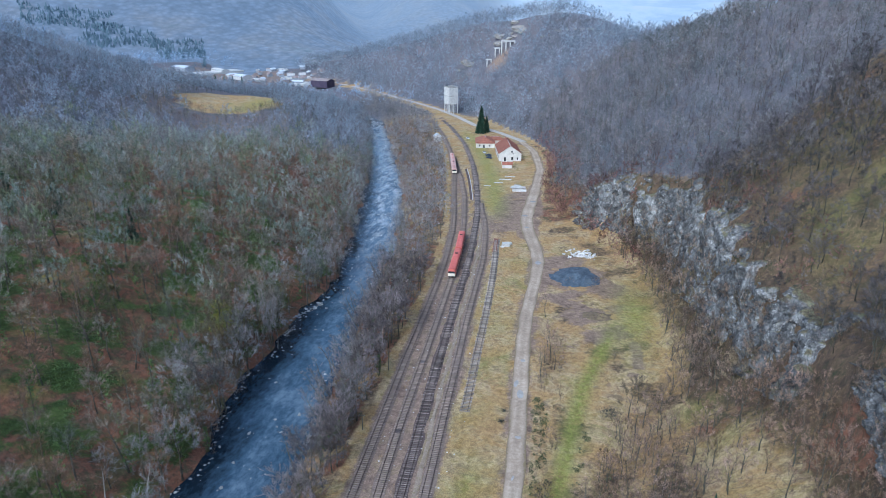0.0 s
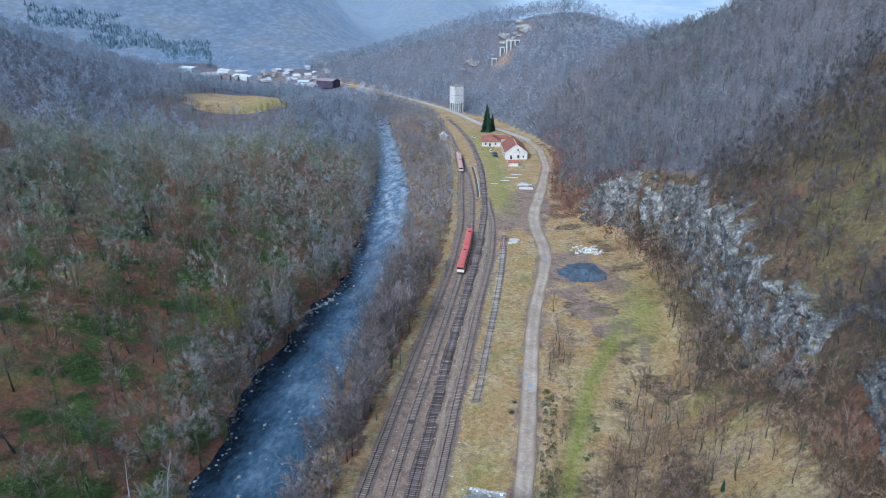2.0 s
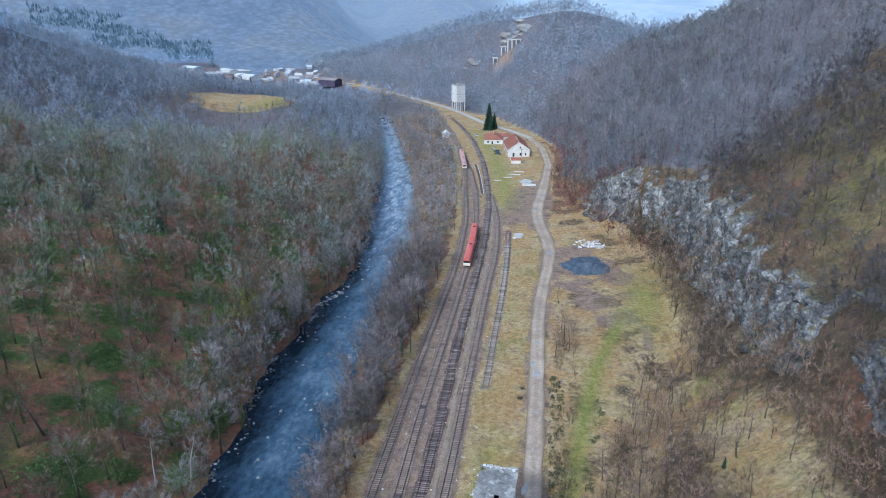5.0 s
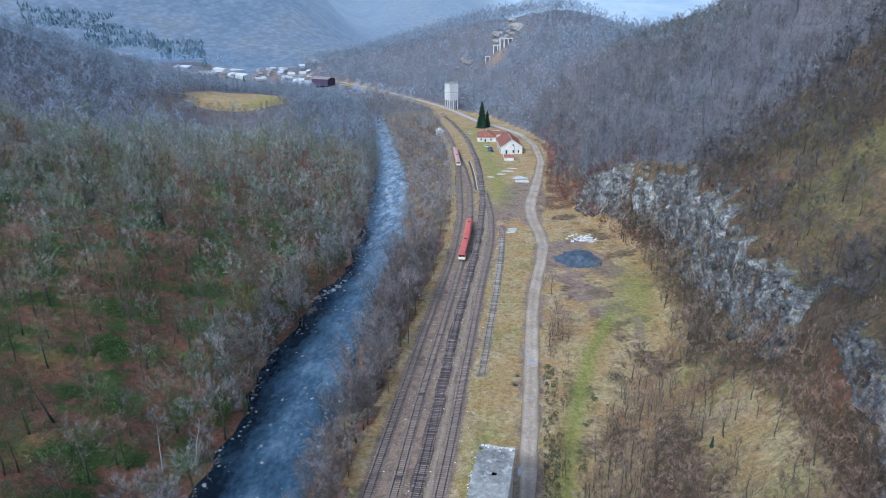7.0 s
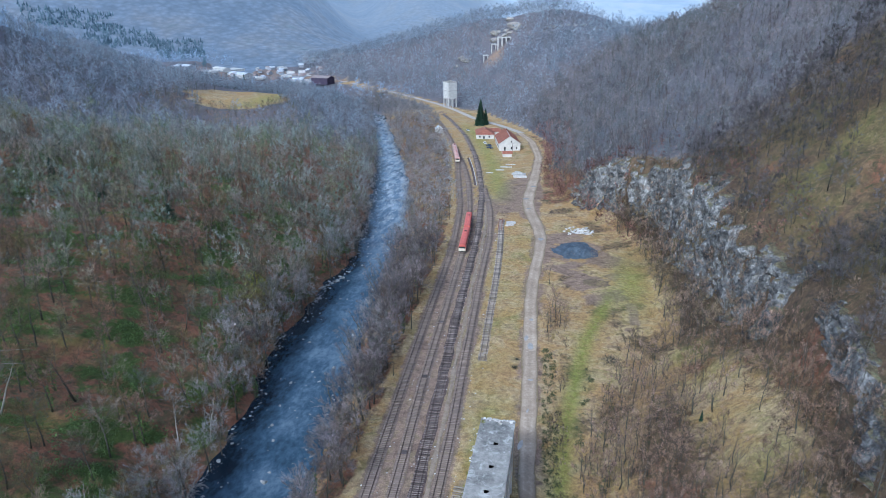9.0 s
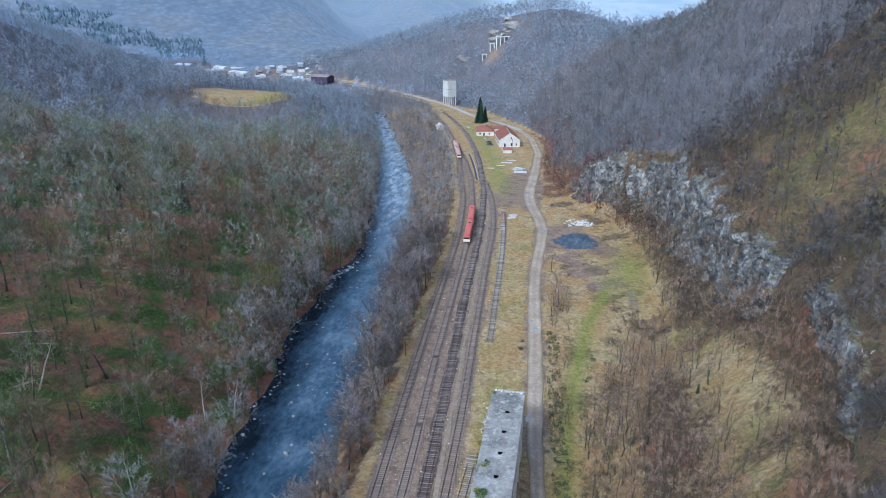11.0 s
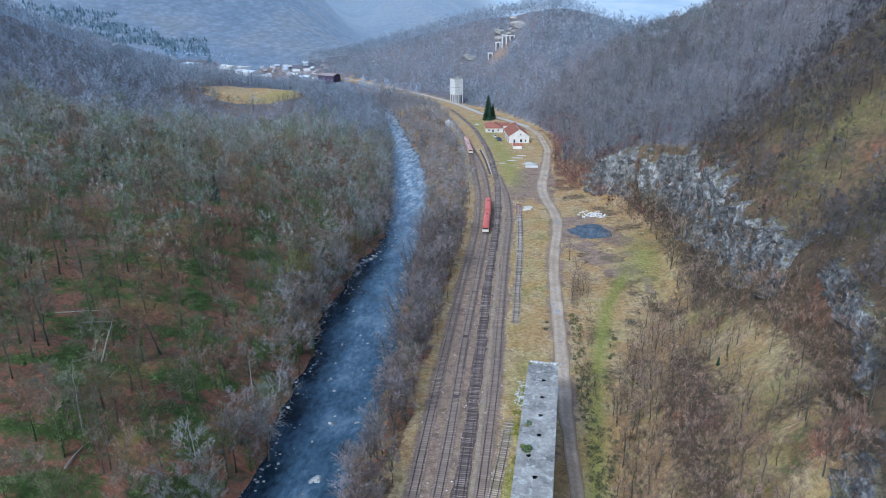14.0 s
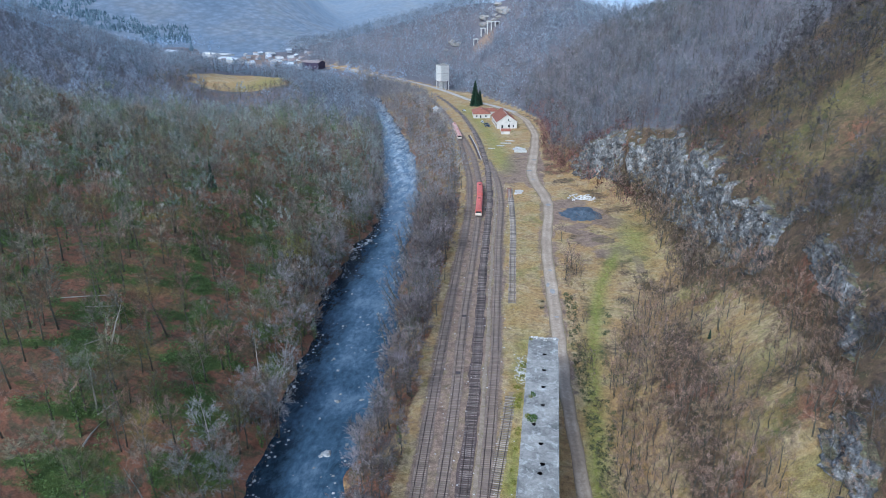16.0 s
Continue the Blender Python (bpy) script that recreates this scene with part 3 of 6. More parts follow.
def spread(a, b, fine0, fine1, step, growth=1.09):
    """Grid lines, fine in the middle stretch and coarser outwards."""
    out = list(np.arange(fine0, fine1 + 0.1, step))
    s, v = step, out[-1]
    while v < b:
        s *= growth
        v += s
        out.append(v)
    s, v, head = step, out[0], []
    while v > a:
        s *= growth
        v -= s
        head.append(v)
    return np.array(head[::-1] + out)


far_c = np.array([(-42, 483), (-62, 512), (-88, 543), (-112, 585), (-136, 620), (-166, 656), (-211, 706), (-262, 760), (-304, 800), (-350, 830)], float)
s = np.linspace(0, len(far_c) - 1, 90)
far_c = np.stack([np.interp(s, range(len(far_c)), far_c[:, i]) for i in (0, 1)], 1)


gx, gy = spread(-4200, 2600, -125, 65, 1.9, 1.06), spread(-700, 4900, 20, 310, 2.1, 1.035)
X, Y = np.meshgrid(gx, gy)
Z = land(X, Y)
nx, ny = len(gx), len(gy)
idx = np.arange(nx * ny).reshape(ny, nx)
quads = np.stack([idx[:-1, :-1], idx[:-1, 1:], idx[1:, 1:], idx[1:, :-1]], -1).reshape(-1, 4)


def sheet(x, y):
    """Height of the built ground sheet, between its grid points."""
    i, j = np.clip(np.searchsorted(gx, x) - 1, 0, nx - 2), np.clip(np.searchsorted(gy, y) - 1, 0, ny - 2)
    u, v = (x - gx[i]) / (gx[i + 1] - gx[i]), (y - gy[j]) / (gy[j + 1] - gy[j])
    return (Z[j, i] * (1 - u) + Z[j, i + 1] * u) * (1 - v) + (Z[j + 1, i] * (1 - u) + Z[j + 1, i + 1] * u) * v


ground_mesh = raw_mesh("ground", np.stack([X, Y, Z], -1).reshape(-1, 3), quads, M_ground)
ground_mesh.polygons.foreach_set("use_smooth", [True] * len(ground_mesh.polygons))
D = foot_distance(X, Y)
dl = RIVER_L(Y) - X
gravel = np.zeros_like(X)
for f, y1 in ((TRACK_1, 575), (TRACK_2, 420), (TRACK_3, 575), (TRACK_4, 325), (TRACK_5, 268), (TRACK_6, 88)):
    gravel = np.maximum(gravel, np.exp(-((X - f(Y)) / (2.5 if y1 > 300 else 1.9)) ** 4) * (Y < y1 + 3) * (0.95 if y1 > 300 else 0.55) * ((f is not TRACK_5) | (Y > 138)))
gravel = np.maximum(gravel, 0.72 * ((X > TRACK_1(Y) - 1) & (X < TRACK_4(Y) + 1.5) & (Y < 250)) + 0.25 * waves(X, Y, 5, 4) * ((X > TRACK_1(Y)) & (X < TRACK_4(Y)) & (Y < 250)))
patch = 0.5 + 0.6 * waves(X, Y, 6, 8) + 0.3 * waves(X, Y, 2.6, 1)
clearing = np.exp(-((X - 6) / 15) ** 4 - ((Y - 204) / 30) ** 4) * np.clip(patch, 0, 0.9) + np.exp(-((X + 30) / 12) ** 4 - ((Y - 322) / 34) ** 4) * np.clip(0.55 * patch + 0.45, 0, 1)
clearing += 0.7 * np.exp(-((X - 6) / 17) ** 4 - ((Y - 243) / 22) ** 4) * np.clip(patch, 0, 1)
loop = np.array([(-8, 214), (8, 206), (16, 197), (20.5, 186), (21, 174), (17, 162), (8, 158)], float)
clearing += 0.75 * np.exp(-(np.abs(np.abs(foot_distance(X, Y, loop)) - 0.9) / 0.8) ** 2) * (Y > 150) * (Y < 222) * np.clip(0.5 + patch, 0, 1)
clearing += 0.9 * np.exp(-((X + 7) / 9) ** 4 - ((Y - 240) / 14) ** 4) * np.clip(patch + 0.5, 0, 1)
clearing += 0.95 * np.exp(-((X + 27) / 11) ** 4 - ((Y - 300) / 26) ** 4) * np.clip(0.5 + patch, 0, 1)
clearing += 0.8 * np.exp(-((X - ROAD(Y)) / 4.2) ** 4) * (Y > 90) * (Y < 480) * np.clip(0.35 + patch, 0, 1)
stony = np.clip(gravel + clearing, 0, 1)
lit_right = smooth((D - 3) / 8) * np.clip(0.2 - 0.5 * waves(X, Y, 13, 3) - 0.3 * waves(X, Y, 5, 1) + 0.5 * smooth((Y - 290) / 60), 0, 1)
slope = smooth((D - 2) / 9) * (1 - 0.75 * np.exp(-((X - np.interp(Y, [30, 60, 90, 130], [28, 31, 36, 32])) / 9) ** 2) * (1 - smooth((Y - 130) / 25)))
slope *= 1 - 0.2 * (1 - smooth((foot_distance(X, Y, FACE) + 3) / 4)) * (1 - smooth((Y - 120) / 40))
slope = np.maximum(slope, smooth((X - ROAD(Y) - 5) / 5) * (Y > 60) * (Y < 300) * np.clip(0.24 + 0.5 * waves(X, Y, 10, 2) + 0.35 * waves(X, Y, 4, 7), 0, 0.58))
litter = np.where(dl > -0.5, 1 - lawn_of(X, Y) * 1.2, np.where(X < TRACK_1(Y) - 4.6, 0.62 + 0.3 * waves(X, Y, 5, 2), lit_right))
litter = np.maximum(litter, (0.62 + 0.3 * waves(X, Y, 6, 4)) * smooth((X - ROAD(Y) - 3) / 3) * smooth((Y - 285) / 25) * (Y < 480))
grass = np.ones_like(X)
stony = np.clip(stony + 0.5 * (1 - smooth((np.hypot((X + 420) / 190, (Y - 840) / 120) - 0.7) / 0.3)) * (1 - smooth((D + 4) / 8)), 0, 1)
# how much the ground takes the haze-tinted far colour
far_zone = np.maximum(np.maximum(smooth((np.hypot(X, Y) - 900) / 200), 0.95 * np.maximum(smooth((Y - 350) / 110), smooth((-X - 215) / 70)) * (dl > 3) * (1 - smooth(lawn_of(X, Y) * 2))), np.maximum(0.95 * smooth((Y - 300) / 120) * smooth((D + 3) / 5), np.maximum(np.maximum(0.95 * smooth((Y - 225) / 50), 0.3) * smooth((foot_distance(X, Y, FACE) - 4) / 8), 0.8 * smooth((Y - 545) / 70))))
terrace = np.exp(-((X + 278) / 75) ** 4 - ((Y - 468) / 52) ** 4) * (dl > 6)
stony = np.clip(stony + 0.42 * crown_of(X, Y), 0, 1)
far_zone, litter = far_zone * (1 - 0.3 * terrace), litter * (1 - 0.85 * terrace)
slope = np.maximum(slope, 0.6 * terrace * np.clip(0.6 + waves(X, Y, 12, 5), 0, 1) * (1 - lawn_of(X, Y)))
by_road = np.exp(-((X - np.interp(Y, far_c[:, 1], far_c[:, 0]) + 3) / 11) ** 4) * (Y > 470) * (Y < 830)
far_zone, stony = far_zone * (1 - by_road), np.clip(stony + 0.55 * by_road * np.clip(0.5 + waves(X, Y, 7, 2), 0, 1), 0, 1)
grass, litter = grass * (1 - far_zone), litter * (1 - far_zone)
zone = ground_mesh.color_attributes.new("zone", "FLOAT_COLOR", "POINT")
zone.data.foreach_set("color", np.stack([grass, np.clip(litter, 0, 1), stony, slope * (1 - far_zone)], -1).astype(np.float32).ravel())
ground_mesh.attributes.new("ivy", "FLOAT", "POINT").data.foreach_set("value", ((dl > 4) * ivy_of(X, Y) * (1 - lawn_of(X, Y)) * (1 - smooth((Y - 230) / 90))).astype(np.float32).ravel())
strip = np.exp(-((X - np.interp(Y, [40, 66, 112, 136, 157, 188], [-1.5, -1.0, 0.2, 2.4, 5.0, 12.6])) / 2.3) ** 2) * smooth((Y - 20) / 15) * (1 - smooth((Y - 178) / 25))
strip += 0.8 * np.exp(-((X - 21) / 7) ** 2 - ((Y - 205) / 26) ** 2) + 0.6 * lawn_of(X, Y) * smooth((X + 279) / 20)
strip += 0.75 * np.exp(-((X - TRACK_3(Y) - 9) / 6) ** 2) * smooth((Y - 285) / 40) * (1 - smooth((Y - 480) / 60))
strip += 0.22 * ((X > TRACK_4(Y) + 2) & (X < ROAD(Y) - 3) & (Y < 250)) * np.clip(0.5 + waves(X, Y, 9, 6), 0, 1)
strip += 0.7 * (dl > 6) * (Y < 230) * np.clip(waves(X, Y, 11, 6) * 2 - 0.6, 0, 1) * np.clip(0.5 + waves(X, Y, 3, 5), 0, 1)
strip += 0.14 * smooth((foot_distance(X, Y, FACE) - 8) / 8) * (Y < 240) * np.clip(waves(X, Y, 14, 5) * 1.8 + 0.1, 0, 1)
strip += 0.32 * (X > TRACK_1(Y) - 3) * (X < TRACK_4(Y) + 3) * (Y < 330) * np.clip(waves(X * 1.6, Y * 0.7, 2.3, 3) * 2 + 1.6 * np.exp(-((X - (TRACK_3(Y) + TRACK_4(Y)) / 2) / 0.9) ** 2) - 0.75, 0, 1)
gap_x = np.interp(Y, [30, 60, 90, 110, 130], [28, 31, 36, 35, 31])
strip += 0.42 * np.exp(-((X - gap_x) / 6) ** 4) * (Y < 150) * np.clip(0.35 + 1.2 * waves(X, Y, 7, 1), 0, 1)
strip += 0.22 * smooth((foot_distance(X, Y, FACE) - 10) / 10) * (Y < 235) * np.clip(0.1 + 1.2 * waves(X, Y, 19, 7) + 0.9 * waves(X, Y, 6, 3) + 0.6 * waves(X, Y, 2.8, 1), 0, 1.5)
strip += 0.85 * np.exp(-((X + 19) / 1.8) ** 2) * (Y > 30) * (1 - smooth((Y - 108) / 20)) * np.clip(0.75 + 0.8 * waves(X, Y, 5, 3), 0, 1)
lush = ground_mesh.attributes.new("lush", "FLOAT", "POINT")
lush.data.foreach_set("value", np.clip(strip, 0, 1).astype(np.float32).ravel())
az, rad = np.meshgrid(np.radians(np.arange(-56, 34, 0.5)), np.r_[np.arange(1000, 2600, 26), np.arange(2600, 4800, 70)])
bx, by_ = rad * np.sin(az), rad * np.cos(az)
bi = np.arange(az.size).reshape(az.shape)
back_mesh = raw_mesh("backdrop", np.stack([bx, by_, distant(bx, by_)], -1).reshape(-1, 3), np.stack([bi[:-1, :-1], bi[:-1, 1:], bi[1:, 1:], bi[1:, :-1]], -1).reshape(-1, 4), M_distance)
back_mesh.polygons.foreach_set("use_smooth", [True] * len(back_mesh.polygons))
# more painted haze farther out and towards the valley gap
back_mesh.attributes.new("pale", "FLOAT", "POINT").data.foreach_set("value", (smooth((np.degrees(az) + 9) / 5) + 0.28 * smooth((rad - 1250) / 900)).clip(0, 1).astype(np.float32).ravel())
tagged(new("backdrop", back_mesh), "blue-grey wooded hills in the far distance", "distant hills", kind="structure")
tagged(new("ground", ground_mesh), "valley floor and hillsides with yellowed grass, leaf litter and gravel", "ground", kind="structure")


def ribbon(name, f, y0, y1, half, lift, mat, label, wobble=0.0, step=3.0, centre=None, category="road", cols=8):
    c = cat_curve(f, y0, y1, step) if centre is None else np.asarray(centre)
    t = np.gradient(c, axis=0)
    n = np.stack([t[:, 1], -t[:, 0]], 1) / np.linalg.norm(t, axis=1)[:, None]
    k = np.linspace(-1, 1, cols + 1)
    half = half(c[:, 1])[:, None] if callable(half) else half
    w = half * (1 + wobble * np.stack([waves(c[:, 0] + 50 * s, c[:, 1], 6, s * 3) for s in k], 1))
    P = c[:, None, :] + n[:, None, :] * (k[None, :] * w)[..., None]
    zz = land(P[..., 0], P[..., 1])
    zz = np.maximum(zz, zz.mean(axis=1, keepdims=True)) + lift - 0.03 * np.abs(k)[None, :] ** 2
    V = np.concatenate([P, zz[..., None]], -1).reshape(-1, 3)
    i = np.arange(len(V)).reshape(len(c), cols + 1)
    me = raw_mesh(name, V, np.stack([i[:-1, :-1], i[:-1, 1:], i[1:, 1:], i[1:, :-1]], -1).reshape(-1, 4), mat)
    me.attributes.new("across", "FLOAT", "POINT").data.foreach_set("value", np.tile(np.abs(k), len(c)).astype(np.float32))
    return tagged(new(name, me), label, category, kind="structure")


ribbon("road", ROAD, -60, 484, by_y([(0, 1.5), (75, 1.6), (115, 2.2), (230, 2.3), (270, 3.0), (330, 3.0), (400, 2.5)]), 0.16, M_road, "pot-holed pale dirt road with wet patches beside the railway yard", 0.16)
ribbon("road", None, 0, 0, 3.0, 0.35, M_far_road, "pale far road curving along the hill foot", 0.1, centre=far_c)

# river
ys = np.arange(-150, 760, 4.0)
L, R = RIVER_L(ys) - 2.2, RIVER_R(ys) + 2.2
k = np.linspace(0, 1, 9)
PX = L[:, None] * (1 - k) + R[:, None] * k
V = np.stack([PX, np.repeat(ys[:, None], 9, 1), np.full(PX.shape, -6.5)], -1).reshape(-1, 3)
i = np.arange(len(V)).reshape(len(ys), 9)
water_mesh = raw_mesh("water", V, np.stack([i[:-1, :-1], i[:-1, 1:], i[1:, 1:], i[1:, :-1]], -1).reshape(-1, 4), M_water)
# darker towards the left bank: reflection of its trees put into the colour
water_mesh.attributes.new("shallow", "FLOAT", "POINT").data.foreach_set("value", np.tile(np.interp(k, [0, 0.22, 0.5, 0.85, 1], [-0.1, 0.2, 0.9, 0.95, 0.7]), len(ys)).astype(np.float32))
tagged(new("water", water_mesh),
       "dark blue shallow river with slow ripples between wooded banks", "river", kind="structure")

# ---- bare trees ----
def rnd_dir(rng, up=0.0):
    v = rng.normal(size=3)
    v[2] += up
    return v / np.linalg.norm(v)


def spike(p, d, length, width, rng):
    """One slender three-cornered twig."""
    a = np.cross(d, rng.normal(size=3))
    a /= np.linalg.norm(a) + 1e-9
    return [p - a * width / 2, p + a * width / 2, p + d * length]


def bare_tree(seed, h=16.0, limbs=11, twigs=45, width=0.07, clear=0.35, reach=0.27, sides=5, lean=0.05):
    """Vertices and triangles of a leafless tree: (trunk and limbs), (branches and twigs that fan outwards to a rounded crown)."""
    rng = np.random.default_rng(seed)
    bm = bmesh.new()
    top = np.array([rng.normal() * lean * h, rng.normal() * lean * h, h * 0.88])
    pts = [np.array([0, 0, -0.6])] + [top * f + np.array([rng.normal() * 0.15, rng.normal() * 0.15, 0]) for f in (0.25, 0.5, 0.75, 1.0)]
    r0 = (0.012 if sides > 3 else 0.009) * h + 0.02
    tube(bm, pts, [r0 * 1.25, r0, r0 * 0.75, r0 * 0.45, 0.03], sides)
    heart = np.array([top[0] * 0.6, top[1] * 0.6, h * (clear + 0.25)])
    T, B = [], []

    def blade(out, p, d, length, w, wide=0.0):
        """A twig, or a spray of fine twigs whose broad side faces out of the crown."""
        o = (p - heart) / (np.linalg.norm(p - heart) + 1e-6) + np.array([0, 0, 0.5]) + rng.normal(size=3) * 0.45
        a = np.cross(d, o)
        a /= np.linalg.norm(a) + 1e-9
        if wide and sides < 5:
            out.append([p, p + d * length + a * w * 0.5, p + d * length - a * w * 0.5])
        elif wide:
            out.append([p, p + d * length * 0.6 + a * w * 0.5, p + d * length])
            out.append([p, p + d * length, p + d * length * 0.6 - a * w * 0.5 + o * 0.06 * length])
        else:
            out.append([p - a * w / 2, p + a * w / 2, p + d * length])

    for i in range(limbs):
        f = clear + (0.97 - clear) * (i + 0.5) / limbs
        s = f * 4
        j = min(int(s), 3)
        p = pts[j] * (1 - (s - j)) + pts[j + 1] * (s - j)
        az = i * 2.4 + rng.normal() * 0.4
        d = np.array([math.cos(az), math.sin(az), 0.35 + 1.0 * f])
        d /= np.linalg.norm(d)
        ln = reach * h * (1.2 - 0.7 * f) * rng.uniform(0.7, 1.25)
        mid = p + d * ln * 0.5
        end = mid + (d + np.array([0, 0, 0.4]) + rng.normal(size=3) * 0.15) * ln * 0.5
        if sides > 3:
            tube(bm, [p, mid, end], [r0 * 0.36 * (1.1 - f * 0.6), r0 * 0.2 * (1.1 - f * 0.6), 0.012], 3)
        else:
            blade(B, p, (end - p) / np.linalg.norm(end - p), np.linalg.norm(end - p), r0 * 0.5)
        per = 4
        for q in range(max(twigs // per, 1)):
            g = rng.uniform(0.3, 1.0)
            b = p + (mid - p) * min(g * 2, 1) + (end - mid) * max(g * 2 - 1, 0)
            bd = (b - heart) / (np.linalg.norm(b - heart) + 1e-6) * 0.6 + d * 0.35 + np.array([0, 0, 0.3]) + rng.normal(size=3) * 0.5
            bd /= np.linalg.norm(bd)
            bl = ln * rng.uniform(0.25, 0.5) + 0.3
            if sides > 3:
                blade(B, b, bd, bl * 1.2, 0.06)
            for _ in range(per):
                dd = bd + rng.normal(size=3) * 0.38 + np.array([0, 0, 0.3])
                dd /= np.linalg.norm(dd)
                blade(T, b + bd * bl * rng.uniform(0.05, 0.9), dd, (bl * 0.7 + 0.7) * rng.uniform(0.6, 1.2), width * rng.uniform(0.7, 1.3), 1)
    bmesh.ops.triangulate(bm, faces=bm.faces)
    bm.verts.index_update()
    V = np.array([v.co[:] for v in bm.verts])
    F = np.array([[v.index for v in f.verts] for f in bm.faces])
    bm.free()
    if B:
        F = np.concatenate([F, np.arange(len(B) * 3).reshape(-1, 3) + len(V)])
        V = np.concatenate([V, np.array(B).reshape(-1, 3)])
    TV = np.array(T).reshape(-1, 3)
    return (V, F), (TV, np.arange(len(TV)).reshape(-1, 3))


def both(tree, dark_trunk=True):
    (a, fa), (b, fb) = tree
    return np.concatenate([a, b]), np.concatenate([fa, fb + len(a)]), len(fa) if dark_trunk else 0


def shrub(seed, n=80, h=2.6, r=2.2, width=0.09):
    rng = np.random.default_rng(seed)
    T = []
    for i in range(n):
        p = np.array([rng.normal() * r * 0.35, rng.normal() * r * 0.35, 0])
        d = rnd_dir(rng, 1.6)
        d[2] = abs(d[2])
        T.append(spike(p + d * rng.uniform(0, 0.5) * h, d, h * rng.uniform(0.35, 0.8), width, rng))
    V = np.array(T).reshape(-1, 3)
    return V, np.arange(len(V)).reshape(-1, 3)


def leaf_cloud(seed, n=90, size=0.4, rx=1.0, rz=3.0, z0=0.5):
    """Loose leaf clumps, each one small triangle, in an upright uneven column."""
    rng = np.random.default_rng(seed)
    T = []
    for i in range(n):
        u = rng.uniform(0, 1)
        ring = rx * (0.35 + 0.65 * math.sin(math.pi * min(u * 1.1, 1.0))) * rng.uniform(0.5, 1.1)
        a = rng.uniform(0, math.tau)
        p = np.array([math.cos(a) * ring, math.sin(a) * ring, z0 + u * rz])
        e = rng.normal(size=(2, 3)) * size
        T.append([p, p + e[0], p + e[1]])
    V = np.array(T).reshape(-1, 3)
    return V, np.arange(len(V)).reshape(-1, 3)


def scatter_mesh(name, templates, places, mat, label, category, sizes, seed=1):
    """One joined mesh of many plants: templates turned and scaled at the places."""
    rng = np.random.default_rng(seed)
    vs, fs, tints, base = [], [], [], 0
    trng2 = np.random.default_rng(seed + 900)
    pick = rng.integers(0, len(templates), len(places))
    woody = []
    for ti, (V, F, *trunk_faces) in enumerate(templates):
        sel = places[pick == ti]
        n = len(sel)
        if not n:
            continue
        a = rng.uniform(0, math.tau, n)
        s = rng.uniform(*sizes, n)
        w = s * rng.uniform(0.85, 1.2, n)
        c, q = np.cos(a), np.sin(a)
        out = np.empty((n, len(V), 3), np.float32)
        out[..., 0] = (V[None, :, 0] * c[:, None] - V[None, :, 1] * q[:, None]) * w[:, None] + sel[:, 0:1]
        out[..., 1] = (V[None, :, 0] * q[:, None] + V[None, :, 1] * c[:, None]) * w[:, None] + sel[:, 1:2]
        out[..., 2] = V[None, :, 2] * s[:, None] + sel[:, 2:3]
        vs.append(out.reshape(-1, 3))
        woody.append(np.tile(np.arange(len(F)) < (trunk_faces[0] if trunk_faces else 0), n))
        tints.append(np.repeat(trng2.uniform(size=n), len(V)))
        fs.append((F[None] + (np.arange(n) * len(V))[:, None, None]).reshape(-1, 3) + base)
        base += n * len(V)
    me = raw_mesh(name, np.concatenate(vs), np.concatenate(fs), mat, M_bark)
    me.polygons.foreach_set("material_index", np.concatenate(woody).astype(np.int32))
    me.attributes.new("tint", "FLOAT", "POINT").data.foreach_set("value", np.concatenate(tints).astype(np.float32))
    return tagged(new(name, me), label, category, kind="stuff")


def plant_sites(x0, x1, y0, y1, pitch, keep, seed):
    """Jittered sites on the ground where keep(x, y) says so."""
    rng = np.random.default_rng(seed)
    x, y = np.meshgrid(np.arange(x0, x1, pitch), np.arange(y0, y1, pitch))
    x = (x + rng.uniform(-0.5, 0.5, x.shape) * pitch * 0.95).ravel()
    y = (y + rng.uniform(-0.5, 0.5, y.shape) * pitch * 0.95).ravel()
    ok = keep(x, y, rng.uniform(0, 1, x.shape))
    x, y = x[ok], y[ok]
    return np.stack([x, y, sheet(x, y)], 1)


def in_sight(x, y, left=-50, right=28):
    a = np.degrees(np.arctan2(x + 8, y + 62))
    return (a > left) & (a < right)


near_trees = [bare_tree(10 + i, 13 + i % 4, 11, 28, 0.55, clear=0.34 + 0.05 * (i % 3), reach=0.29 + 0.03 * (i % 4)) for i in range(8)]
near_joined = [both(t) for t in near_trees]
mid_joined = [both(bare_tree(40 + i, 12 + i % 3, 9, 20, 0.8, clear=0.26, reach=0.34, sides=3)) for i in range(7)]
far_joined = [both(bare_tree(60 + i, 12, 7, 12, 1.2, clear=0.2, reach=0.36, sides=3), False) for i in range(6)]


def TOWN(x, y):
    """The open settlement ground up the valley."""
    return np.hypot((x + 415) / 200, (y - 820) / 150) < 1


def left_woods(x, y, u):
    d = RIVER_L(y) - x
    return (d > 0.2) & in_sight(x, y) & (lawn_of(x, y) < 0.3) & ((np.hypot((x + 262) / 50, (y - 440) / 48) > 1) | (u < 0.1)) & (u < (0.9 - 0.2 * waves(x, y, 14, 7)) * (0.68 + 0.32 * smooth((y + 0.45 * (RIVER_L(y) - x) - 120) / 90) + 0.3 * (d < 12))) & ~TOWN(x, y)


sites = plant_sites(-270, -70, 15, 250, 6.3, left_woods, 3)
own = np.zeros(len(sites), bool)
own[np.random.default_rng(2).permutation(np.flatnonzero((sites[:, 1] < 150) & (sites[:, 0] > -130)))[:170]] = True
